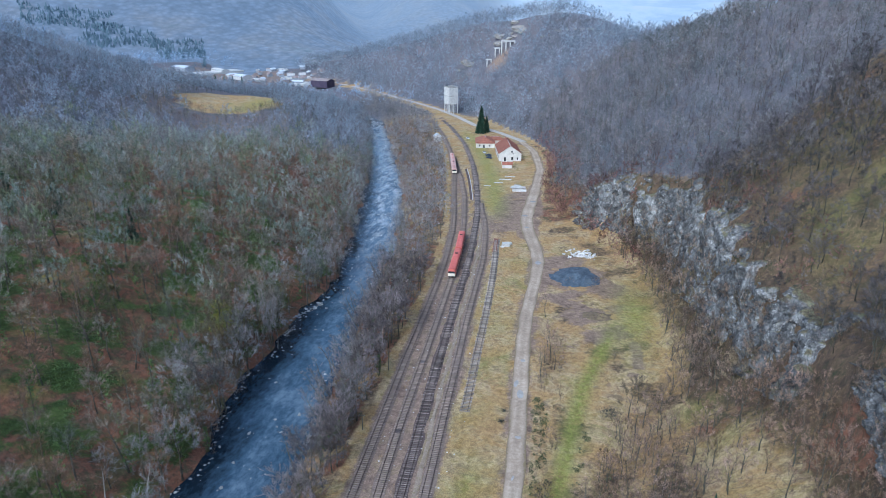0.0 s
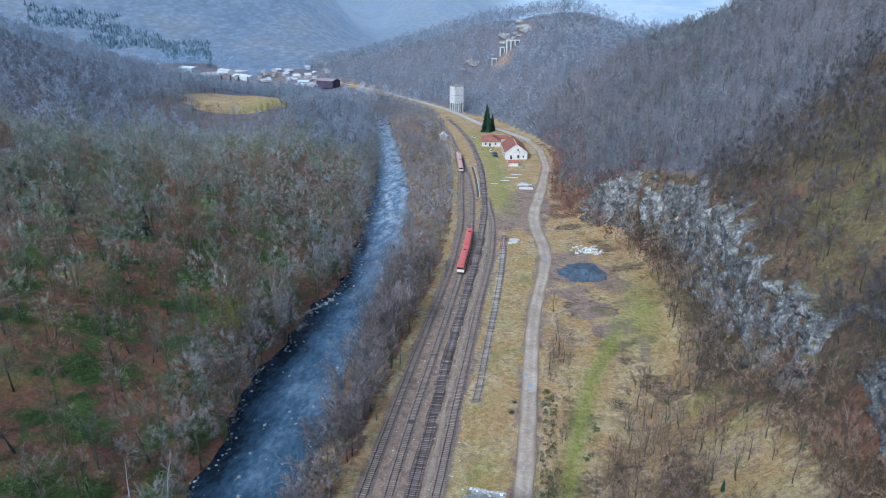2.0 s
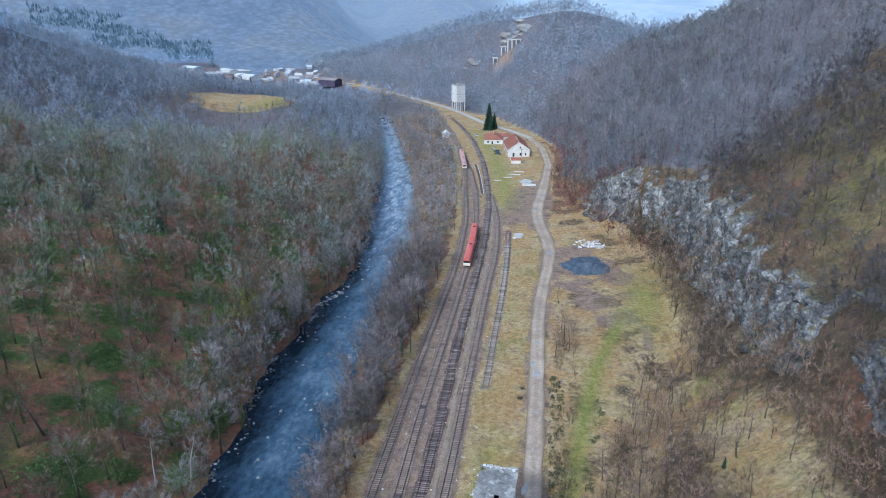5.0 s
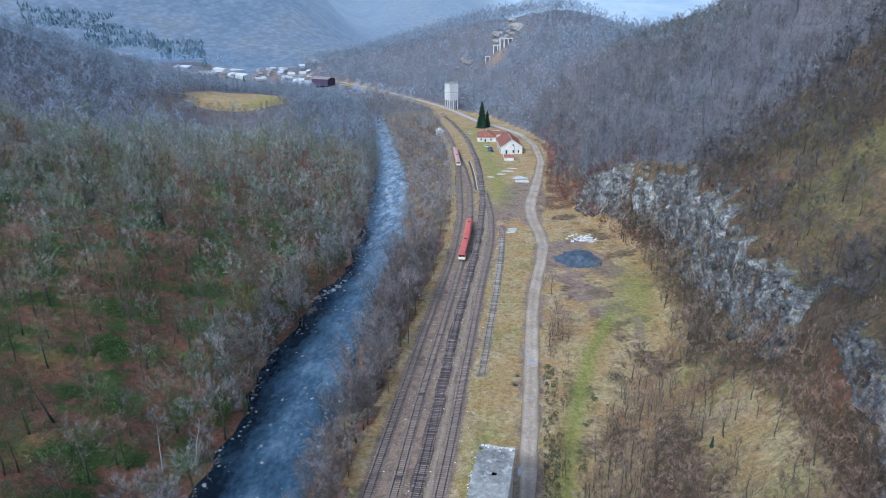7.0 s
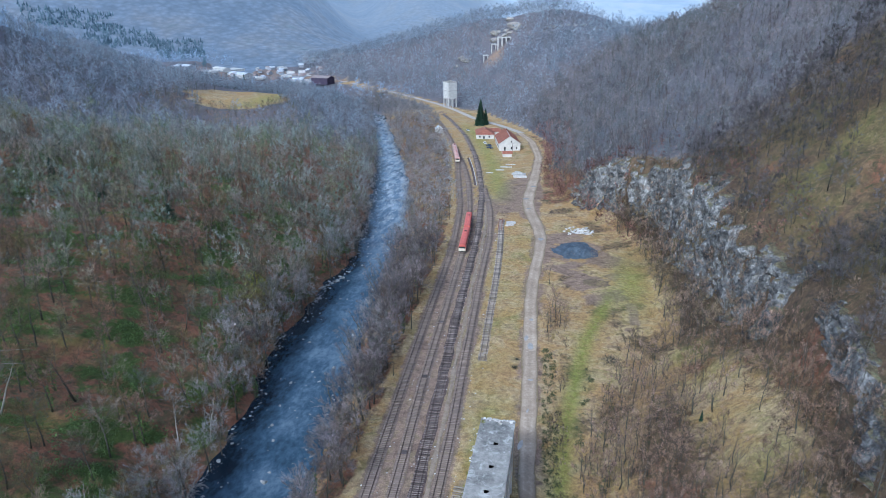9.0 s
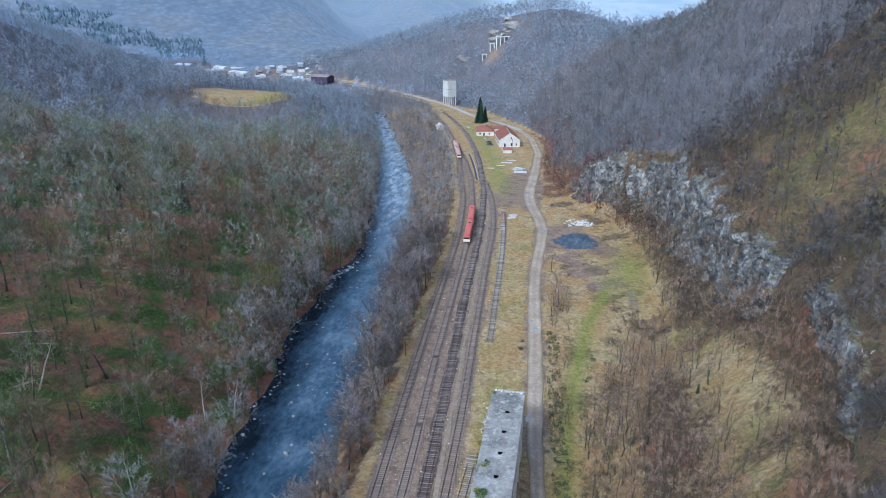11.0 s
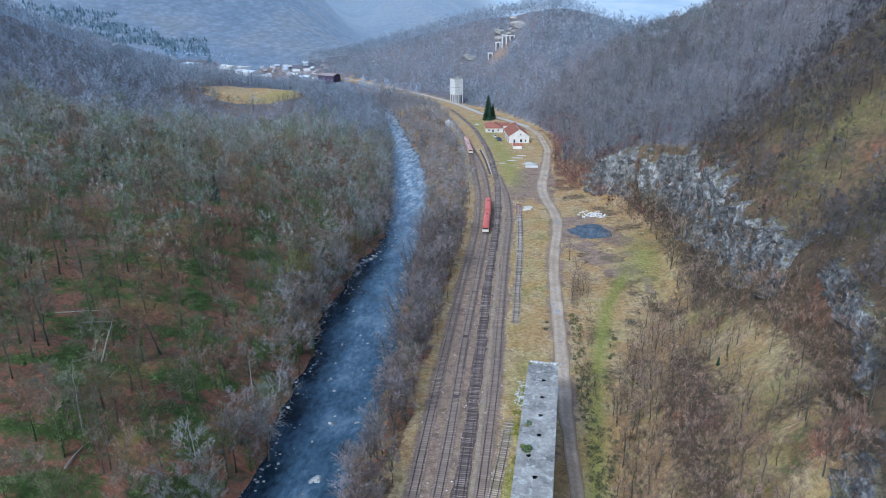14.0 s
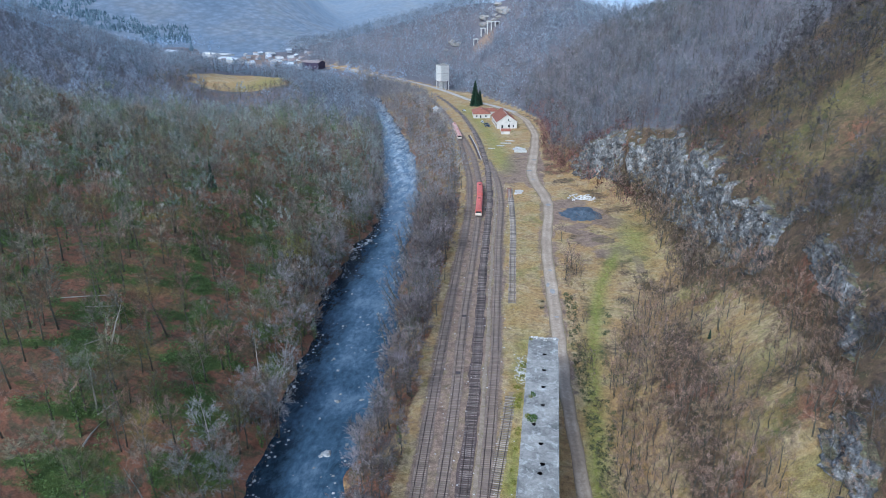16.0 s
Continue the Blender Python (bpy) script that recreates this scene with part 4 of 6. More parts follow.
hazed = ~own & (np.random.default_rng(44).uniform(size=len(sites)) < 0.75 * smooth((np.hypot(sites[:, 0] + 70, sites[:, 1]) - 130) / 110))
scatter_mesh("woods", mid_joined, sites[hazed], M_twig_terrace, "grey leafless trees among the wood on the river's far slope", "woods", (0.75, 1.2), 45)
scatter_mesh("woods", near_joined, sites[~own & ~hazed], M_twig, "dense leafless wood on the river's far slope", "woods", (0.75, 1.2), 5)
left_single = sites[own]
edge = plant_sites(-135, -70, 40, 260, 4.6, lambda x, y, u: (RIVER_L(y) - x > -0.4) & (u < 0.85 - 0.055 * (RIVER_L(y) - x)), 91)
scatter_mesh("woods", near_joined, edge, M_twig_far_bank, "lilac-grey bare alders along the river's stony edge", "woods", (0.55, 1.05), 92)
edge = plant_sites(-250, -85, 260, 620, 5.0, lambda x, y, u: (RIVER_L(y) - x > -0.8) & (RIVER_L(y) - x < 9) & (u < 0.8), 93)
scatter_mesh("woods", mid_joined, edge, M_twig_far_bank, "grey bare trees leaning to the far reach of the river", "woods", (0.5, 0.95), 94)
sites = plant_sites(-440, -90, 250, 640, 7.0, left_woods, 4)
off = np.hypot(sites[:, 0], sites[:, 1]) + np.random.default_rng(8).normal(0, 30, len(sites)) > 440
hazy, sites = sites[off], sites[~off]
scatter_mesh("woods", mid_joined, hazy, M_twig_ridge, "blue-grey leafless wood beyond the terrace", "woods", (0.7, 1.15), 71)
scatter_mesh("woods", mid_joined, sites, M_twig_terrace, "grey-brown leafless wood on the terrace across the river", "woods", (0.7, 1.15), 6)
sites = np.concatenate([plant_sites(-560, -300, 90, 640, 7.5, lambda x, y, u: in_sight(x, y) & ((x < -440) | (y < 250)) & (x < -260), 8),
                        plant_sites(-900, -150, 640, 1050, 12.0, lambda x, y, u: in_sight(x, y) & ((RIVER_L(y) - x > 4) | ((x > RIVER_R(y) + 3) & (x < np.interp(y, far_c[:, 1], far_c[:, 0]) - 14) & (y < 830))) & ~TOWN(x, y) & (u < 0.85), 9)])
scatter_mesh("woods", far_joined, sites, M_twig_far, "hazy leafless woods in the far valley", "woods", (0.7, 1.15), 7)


ring = plant_sites(-350, -190, 390, 560, 5.2, lambda x, y, u: (RIVER_L(y) - x > 20) & (lawn_of(x, y) < 0.25) & (np.hypot((x + 268) / 60, (y - 450) / 55) < 1) & (u < 0.9), 27)
scatter_mesh("scrub", mid_joined, ring, M_twig, "low olive scrub round the terrace field", "scrub", (0.3, 0.6), 28)


# bank between the railway and the river
def bank(x, y, u):
    return (x < TRACK_1(y) - 5.0) & (x > RIVER_R(y) + np.interp(y, [60, 105, 120, 215, 240], [4.5, 3.5, 5, 5, 0.3])) & in_sight(x, y) & (np.hypot(x + 103, y - 462) > 13)


sites = plant_sites(-75, -36, 20, 230, 3.9, bank, 11)
own = np.zeros(len(sites), bool)
own[np.random.default_rng(3).permutation(len(sites))[:80]] = True
bank_single = sites[own]
scatter_mesh("woods", near_joined, sites[~own], M_twig_bank, "lilac-brown bare trees on the railway's river bank", "woods", (0.5, 0.9), 12)
sites = plant_sites(-240, -60, 230, 680, 5.6, bank, 13)
# same bank wood in paler twigs: haze of distance put into the colour
scatter_mesh("woods", mid_joined, sites, M_twig_far_bank, "bare trees along the river bank", "woods", (0.55, 0.95), 14)


# hillside woods beside the road
def hill_woods(x, y, u):
    d = foot_distance(x, y)
    e = foot_distance(x, y, FACE)
    bare_ground = (y < 300) & (e < 4)
    thin = np.clip(0.55 + 0.8 * waves(x, y, 17, 2) + 0.5 * waves(x, y, 6, 5), 0.06, 1.0)
    thick = smooth((y - 165) / 60)
    return (d > 3 - 2.5 * (y > 300)) & (d < np.where(y > 430, 125, 140)) & in_sight(x, y) & ~bare_ground & (crown_of(x, y) < 0.5) & (u < thin * (1 - thick) + 0.93 * thick)


sites = plant_sites(10, 150, 20, 250, 4.0, hill_woods, 15)
own = np.zeros(len(sites), bool)
own[np.random.default_rng(5).permutation(np.flatnonzero(sites[:, 1] < 140))[:60]] = True
hill_single = sites[own]
slope_joined = [both(bare_tree(80 + i, 9, 8, 8, 0.75, clear=0.2, reach=0.36, sides=3)) for i in range(5)]
sites = sites[~own]
blue = np.random.default_rng(12).uniform(size=len(sites)) < 0.25 + 0.75 * smooth((sites[:, 1] - 130) / 130)
near = (sites[:, 1] < 135) & ~blue
scatter_mesh("woods", slope_joined, sites[near], M_twig_slope, "brown-grey saplings on the grassy slope", "woods", (0.35, 1.2), 74)
scatter_mesh("woods", slope_joined, sites[~blue & ~near], M_twig_slope, "thin bare wood above the cliff", "woods", (0.4, 1.5), 16)
scatter_mesh("woods", slope_joined, sites[blue], M_twig_slope, "thin blue-grey wood above the cliff", "woods", (0.45, 1.6), 73)
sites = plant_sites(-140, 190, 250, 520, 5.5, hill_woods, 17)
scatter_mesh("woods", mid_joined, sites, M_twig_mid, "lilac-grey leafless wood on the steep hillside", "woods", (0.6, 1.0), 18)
low = plant_sites(-20, 75, 140, 340, 4.0, lambda x, y, u: (foot_distance(x, y, FACE) > 5) & (foot_distance(x, y, FACE) < 20) & (u < 0.55), 76)
scatter_mesh("scrub", far_joined, low, M_red_scrub, "dull reddish scrub above the rock face", "scrub", (0.22, 0.4), 77)
red = plant_sites(-60, 32, 240, 480, 3.2, lambda x, y, u: (foot_distance(x, y) > np.interp(y, [270, 310, 400, 440], [-1, -6.5, -6.5, -3])) & (x > ROAD(y) + 4) & (foot_distance(x, y) < 13) & (u < 0.8), 24)
scatter_mesh("scrub", far_joined, red, M_red_scrub, "reddish bare scrub along the hill foot", "scrub", (0.3, 0.58), 25)
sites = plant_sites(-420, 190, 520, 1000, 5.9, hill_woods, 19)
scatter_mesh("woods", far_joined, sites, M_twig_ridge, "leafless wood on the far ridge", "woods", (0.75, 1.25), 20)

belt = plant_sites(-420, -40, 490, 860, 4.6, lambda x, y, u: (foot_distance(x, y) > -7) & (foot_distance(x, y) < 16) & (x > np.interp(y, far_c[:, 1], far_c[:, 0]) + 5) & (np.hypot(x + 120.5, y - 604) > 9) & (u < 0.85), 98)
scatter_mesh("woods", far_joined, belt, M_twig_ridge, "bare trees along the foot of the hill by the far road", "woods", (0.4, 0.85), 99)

# young brown wood below the outcrops
def young_wood(x, y, u):
    d, e = foot_distance(x, y), foot_distance(x, y, FACE)
    gap = np.exp(-((x - np.interp(y, [30, 60, 90, 110, 130], [28, 31, 36, 35, 31])) / np.interp(y, [30, 60, 90, 110, 130], [4, 5.5, 6.5, 9, 9])) ** 2) * (1 - smooth((y - 138) / 14))
    dens = (0.9 - 0.2 * waves(x, y, 8, 3) - 0.2 * waves(x, y, 3.5, 6)) * (1 - 0.78 * smooth((y - 128) / 40)) + 0.75 * smooth((e + 14) / 6)
    return (d > np.interp(y, [118, 128, 150, 175], [-4.5, -5, -6, 1])) & (x > np.interp(y, [100, 125, 150, 170], [2.6, 5, 11, 18])) & (e < 3) & in_sight(x, y) & (u < dens * (1 - 0.85 * gap))


young = [both(bare_tree(260 + i, 7, 9, 8, 0.55, clear=0.12, reach=0.42, lean=0.03)) for i in range(5)]
sites = plant_sites(-2, 55, 15, 300, 2.75, young_wood, 51)
foot_trees = sites[sites[:, 1] > 142]
foot_trees = foot_trees[np.random.default_rng(16).uniform(size=len(foot_trees)) < 0.62]
sites = sites[sites[:, 1] <= 142]
scatter_mesh("thicket", young, foot_trees, M_scrub_dark, "dark brown thicket along the foot of the rock face", "thicket", (0.7, 1.5), 75)
mixed = np.random.default_rng(6).uniform(size=len(sites)) < 0.3
scatter_mesh("thicket", young, sites[mixed], M_scrub, "grey thicket of young leafless trees below the outcrops", "thicket", (0.45, 1.15), 53)
scatter_mesh("thicket", young, sites[~mixed], M_twig_young, "dense brown thicket of young leafless trees", "thicket", (0.5, 1.3), 52)

# undergrowth
shrubs = [shrub(100 + i, 64, 2.6, 2.2, 0.05) for i in range(5)]


def scrub_keep(x, y, u):
    d = foot_distance(x, y)
    dens = np.clip(0.3 + 0.9 * waves(x, y, 8, 9), 0, 1) * 0.8
    bankside = (x < TRACK_1(y) - 4.5) & (x > RIVER_R(y) + 1)
    edge = (RIVER_L(y) - x > -0.5) & (RIVER_L(y) - x < 9)
    verge = (x > ROAD(y) + 3.6) & (x < ROAD(y) + 9) & (y < 215) & (waves(x, y, 9, 4) > -0.1 - 0.4 * (y < 125))
    rough = (x > ROAD(y) + 12) & (d < 2) & (waves(x, y, 6, 5) > 0.42) & (y < 285) & (y > 150)
    return in_sight(x, y) & ((edge & (u < 0.5)) | (verge & (u < 0.45)) | (rough & (u < 0.5)) | ((x > 7) & (d < 3) & (y > 215) & (u < 0.6 + 0.4 * waves(x, y, 7, 2))) | ((d > 1.5) & (d < 60) & (u < dens * (1 - 0.75 * (np.abs(x - 33) < 7) * (y > 50) * (y < 140)))) | (bankside & (u < 0.3)))


sites = plant_sites(-102, 80, 15, 290, 2.0, scrub_keep, 31)
scatter_mesh("scrub", shrubs, sites, M_scrub, "brown leafless scrub and brambles", "scrub", (0.5, 1.25), 32)
sites = plant_sites(25, 120, 20, 250, 3.0, lambda x, y, u: in_sight(x, y) & (foot_distance(x, y, FACE) > 1) & (foot_distance(x, y, FACE) < 70) & (u < 0.45 + 0.5 * waves(x, y, 9, 3)), 61)
sites[:, 2] += 1.2 * (foot_distance(sites[:, 0], sites[:, 1], FACE) < 8)
scatter_mesh("scrub", shrubs, sites, M_scrub_dark, "brown scrub on the grassy slope above the rock face", "scrub", (0.6, 1.5), 62)
leafy = [leaf_cloud(120 + i, 90, 0.15, 1.5, 0.9, 0.1) for i in range(4)]
sites = plant_sites(-240, -78, 20, 240, 2.2, lambda x, y, u: in_sight(x, y) & (RIVER_L(y) - x > 4) & (u < ivy_of(x, y) * 1.5 - 0.45), 33)
scatter_mesh("undergrowth", leafy, sites, M_ivy, "evergreen brambles and ivy on the wood floor", "undergrowth", (0.7, 1.8), 34)
bram = [leaf_cloud(170 + i, 46, 0.25, 1.0, 0.9, 0.05) for i in range(4)]
sites = plant_sites(-22, 12, 35, 175, 0.95, lambda x, y, u: ((np.abs(x - ROAD(y) - 5.2) < 1.8) & (y < 150) & (u < 0.2 + 0.5 * (waves(x, y, 5, 3) > -0.1))) | ((np.abs(x - np.interp(y, [40, 112, 136], [2.2, 3.6, 6.0])) < 1.0) & (y < 140) & (u < 0.15 + 0.4 * (waves(x, y, 4, 1) > 0))) | ((foot_distance(x, y) > -2.5) & (foot_distance(x, y) < 1.5) & (u < 0.3)), 37)
scatter_mesh("undergrowth", bram, sites, M_bramble, "dull green brambles between the road and the track", "undergrowth", (0.35, 0.8), 38)
hedge = plant_sites(-12, 6, 40, 180, 2.0, lambda x, y, u: (np.abs(x - ROAD(y) - np.interp(y, [60, 120, 180], [6.5, 6.5, 9])) < np.interp(y, [60, 180], [1.6, 3.2])) & (u < 0.45 + 0.5 * waves(x, y, 9, 4)), 39)
scatter_mesh("scrub", young, hedge, M_scrub_dark, "dull brown hedge scrub between the road and the green lane", "scrub", (0.22, 0.5), 40)
ivy_columns = [leaf_cloud(180 + i, 110, 0.3, 1.1, 7.5, 0.2) for i in range(4)]
sites = plant_sites(-300, -70, 25, 330, 10.0, lambda x, y, u: in_sight(x, y) & (((RIVER_L(y) - x > 3) & (u < 0.3 + 0.25 * waves(x, y, 18, 3) + 0.25 * (y > 110))) | ((x > RIVER_R(y) + 1) & (x < TRACK_1(y) - 8) & (u < 0.3))), 63)
scatter_mesh("undergrowth", ivy_columns, sites, M_ivy, "ivy climbing the trunks of the wood", "undergrowth", (0.45, 1.15), 64)
brush = [shrub(190 + i, 24, 1.6, 2.6, 0.04) for i in range(4)]
sites = plant_sites(-230, -78, 20, 200, 2.5, lambda x, y, u: in_sight(x, y) & (RIVER_L(y) - x > 2) & (u < 0.5 + 0.4 * waves(x, y, 10, 5)), 65)
scatter_mesh("undergrowth", brush, sites, M_scrub, "dead brown stalks and fallen twigs on the wood floor", "undergrowth", (0.5, 1.3), 66)
tufts = [shrub(140 + i, 26, 0.7, 1.0, 0.06) for i in range(3)]
M_tuft = surface("dry_grass_blades", (0.20, 0.16, 0.06), (0.34, 0.27, 0.13), 0.3, 2, 0.9, vary=0.3)
sites = plant_sites(-52, 48, 25, 240, 2.3, lambda x, y, u: in_sight(x, y) & ((foot_distance(x, y) > -4) | ((x < TRACK_1(y) - 2.8) & (x > TRACK_1(y) - 7)) | ((x > TRACK_4(y) + 2.5) & (x < ROAD(y) - 3.4) & (u < 0.35))) & (u < 0.8) & ~((x > -18) & (x < -9.5) & (y < 91)), 35)
scatter_mesh("grass", tufts, sites, M_tuft, "yellowed winter grass tufts", "grass", (0.5, 1.2), 36)

# single trees that can be told apart, each with trunk and crown
tree_meshes = [(raw_mesh("trunk", *t[0], M_bark), raw_mesh("crown", *t[1], M_twig)) for t in near_trees]
small_trees = [bare_tree(200 + i, 8, 9, 16, 0.5, clear=0.2, reach=0.34, lean=0.03) for i in range(4)]
small_meshes = [(raw_mesh("trunk", *t[0], M_bark), raw_mesh("crown", *t[1], M_twig_young)) for t in small_trees]
pale = [bare_tree(230 + i, 16, 8, 8, 0.6, clear=0.5, reach=0.22, lean=0.09) for i in range(3)]
pale_meshes = [(raw_mesh("trunk", *t[0], M_pale_bark), raw_mesh("crown", *t[1], M_twig)) for t in pale]
ivy_mesh = [raw_mesh("ivy", *leaf_cloud(150 + i, 240, 0.27, 1.0, 8.0, 0.3), M_ivy) for i in range(3)]
trng = np.random.default_rng(77)


def plant(meshes, x, y, s, label, group, ivy=False, name="tree"):
    k = int(trng.integers(len(meshes)))
    z = float(land(x, y))
    ob = empty(name, pose(x, y, z, trng.normal() * 2, trng.normal() * 2, trng.uniform(0, 360)), label, "tree", group)
    ob.scale = (s * trng.uniform(0.9, 1.15),) * 2 + (s,)
    part("trunk", meshes[k][0], None, ob)
    part("crown", meshes[k][1], None, ob)
    if ivy:
        part("ivy", ivy_mesh[int(trng.integers(3))], None, ob, "dark green ivy round the trunk")
    return ob


for i, (x, y, z) in enumerate(left_single[:170]):
    u = trng.uniform()
    if u < 0.07:
        plant(pale_meshes, x, y, trng.uniform(0.75, 1.1), "pale-barked bare tree in leaf litter", "trees on the far bank")
    else:
        plant(tree_meshes, x, y, trng.uniform(0.7, 1.1), "ivy-clad leafless tree on the wooded slope" if u > 0.72 else "grey leafless tree on the wooded slope", "trees on the far bank", u > 0.72)
bank_meshes = [(a, raw_mesh("crown", *t[1], M_twig_bank)) for (a, _), t in zip(tree_meshes, near_trees)]
for x, y, z in bank_single[:110]:
    u = trng.uniform()
    plant(bank_meshes, x, y, trng.uniform(0.55, 0.9), "ivy-clad bare tree between river and railway" if u > 0.85 else "slender bare tree between river and railway", "trees on the railway bank", u > 0.85)
for x, y in [(-51.5, 124), (-53, 127), (-52, 120.5), (-54, 122), (-53, 117), (-55, 129)]:
    plant(bank_meshes, x, y, trng.uniform(0.6, 0.85), "ivy-clad bare tree between river and railway", "trees on the railway bank", True)
slim = [bare_tree(240 + i, 13, 8, 8, 0.32, clear=0.4, reach=0.15, lean=0.03) for i in range(3)]
slim_meshes = [(raw_mesh("trunk", *t[0], M_bark), raw_mesh("crown", *t[1], M_twig_bank)) for t in slim]
for i in range(46):
    y = 116 + i * 2.6 + trng.uniform(-1.5, 1.5)
    x = float(RIVER_R(y)) + trng.uniform(0.2, 4.0)
    ob = plant(slim_meshes, x, y, trng.uniform(0.6, 1.0), "dark slender trunk leaning over the water", "leaning trees on the bank")
    ob.matrix_world = pose(x, y, float(land(x, y)), trng.uniform(-8, 8), trng.uniform(-32, -8), 0) @ Matrix.Diagonal((*ob.scale, 1))
slope_meshes = [(a, raw_mesh("crown", *t[1], M_twig_slope)) for (a, _), t in zip(tree_meshes, near_trees)]
for x, y, z in hill_single[:60]:
    plant(slope_meshes, x, y, trng.uniform(0.4, 0.75), "small bare tree on the grassy hillside", "trees on the hillside")
for x, y in [(20, 118), (24, 126), (17, 128), (14, 131), (30, 131), (22, 104), (15, 110), (34, 112), (12, 122), (26, 112), (30, 122), (12, 100), (16, 90), (20, 80), (13, 84), (12, 74), (9.5, 92), (22, 92), (14, 66), (18, 58), (11, 58), (25, 70), (16, 48), (22, 45), (10.5, 108), (32, 146), (29, 152)]:
    plant(small_meshes, x, y, trng.uniform(0.6, 1.0), "small brown leafless tree in dry grass", "young trees in the meadow")
for x, y in [(-7.5, 198), (-6, 168), (-5.5, 178), (-4.5, 171), (-6.5, 161), (-3, 165)]:
    plant(small_meshes, x, y, trng.uniform(0.8, 1.15), "scrubby bare tree at the road's edge", "trees by the road")


# spruces
def spruce_mesh(seed, h, r, layers, n, blade):
    rng = np.random.default_rng(seed)
    T = []
    for i in range(layers):
        f = i / layers
        for j in range(n):
            a = rng.uniform(0, math.tau)
            ln = r * (1 - f) ** 0.8 * rng.uniform(0.7, 1.15) + 0.15
            p = np.array([0, 0, h * (0.06 + 0.92 * f)]) + rng.normal(size=3) * 0.1
            d = np.array([math.cos(a), math.sin(a), -0.35])
            T.append(spike(p + d * ln * 0.05, d, ln, blade * (1.2 - 0.6 * f), rng))
            T.append(spike(p + d * ln * 0.5 + [0, 0, -0.1], np.array([math.cos(a + 0.6), math.sin(a + 0.6), -0.5]), ln * 0.5, blade * 0.8, rng))
    V = np.array(T).reshape(-1, 3)
    return raw_mesh("crown", V, np.arange(len(V)).reshape(-1, 3), M_needles)


def trunk_mesh(h, r):
    return mesh_from("trunk", tube(bmesh.new(), [(0, 0, -0.4), (0, 0, h * 0.5), (0, 0, h * 0.96)], [r, r * 0.6, 0.03], 7), M_bark)


sp_crown, sp_trunk = spruce_mesh(5, 22, 5.0, 34, 24, 1.0), trunk_mesh(22, 0.3)
sp_small = spruce_mesh(6, 22, 4.4, 22, 16, 1.1)
for x, y, s, c in [(-78, 511, 1.0, sp_crown), (-74.5, 516, 0.62, sp_crown), (-183, 195, 0.8, sp_small), (-196, 188, 0.7, sp_small), (-150, 190, 0.55, sp_small), (-205, 262, 0.6, sp_small),
                   (-330, 735, 0.52, sp_small), (-338, 742, 0.53, sp_small), (-346, 745, 0.52, sp_small), (-354, 750, 0.53, sp_small), (-402, 742, 0.51, sp_small), (-415, 744, 0.52, sp_small),
                   (-428, 748, 0.51, sp_small), (-440, 748, 0.52, sp_small), (28.5, 105, 0.13, sp_small), (19, 62, 0.12, sp_small)]:
    ob = empty("spruce", pose(x, y, float(land(x, y)), 0, 0, trng.uniform(0, 360)), "tall dark green spruce tree" if s > 0.5 else "small green spruce sapling in dry grass", "conifer", "spruces")
    ob.scale = (s, s, s)
    part("trunk", sp_trunk, None, ob)
    part("crown", c, None, ob)
fv = np.concatenate([np.array([[0, 0, 20 - 3 * k], [4 * math.cos(a), 4 * math.sin(a), 1 + k], [4 * math.cos(a + 1.4), 4 * math.sin(a + 1.4), 2 + k]]) for k, a in enumerate((0, 1.1, 2.3, 3.4, 4.6))])
fir_t = [(fv, np.arange(len(fv)).reshape(-1, 3))]


def conifer_belt(x, y, u):
    z, a = distant(x, y), np.degrees(np.arctan2(x, y))
    return (np.hypot(x, y) < 1420) & (a > -43) & (a < -31) & (np.abs(z - (66 - (a + 41.5) * 5) - 12 * waves(x, y, 30)) < 15 + 14 * waves(x, y, 55, 3)) & (u < 0.6 + 0.4 * waves(x, y, 24, 6))


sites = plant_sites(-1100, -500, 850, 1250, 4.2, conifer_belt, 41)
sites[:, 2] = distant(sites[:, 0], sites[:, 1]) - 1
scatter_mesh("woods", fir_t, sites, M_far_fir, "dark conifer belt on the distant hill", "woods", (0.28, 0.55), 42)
# yellow-green shrub and rusty-leaved trees
for (x, y), m, lab in [((-106, 171), M_moss_leaf, "yellow-green leafy shrub on the wooded slope"), ((-101, 166), M_moss_leaf, "yellow-green leafy shrub on the wooded slope"), ((-110, 174), M_moss_leaf, "yellow-green leafy shrub on the wooded slope"), ((-107, 165), M_moss_leaf, "yellow-green leafy shrub on the wooded slope"), ((-103, 174), M_moss_leaf, "yellow-green leafy shrub on the wooded slope"), ((42, 92), M_rust_leaf, "small tree with rusty dead leaves below the rock"), ((44, 86), M_rust_leaf, "small tree with rusty dead leaves below the rock")]:
    V, F = leaf_cloud(int(x * 7) % 97, 420, 0.2 if y < 120 else 0.38, 2.6 if y < 120 else 4.2, 5.0, 1.0)
    ob = empty("shrub", pose(x, y, float(land(x, y))), lab, "shrub")
    part("trunk", mesh_from("trunk", tube(bmesh.new(), [(0, 0, -0.4), (0.1, 0, 2.5), (0, 0.1, 5)], [0.16, 0.1, 0.02], 5), M_bark), None, ob)
    part("crown", raw_mesh("crown", V, F, m), None, ob)


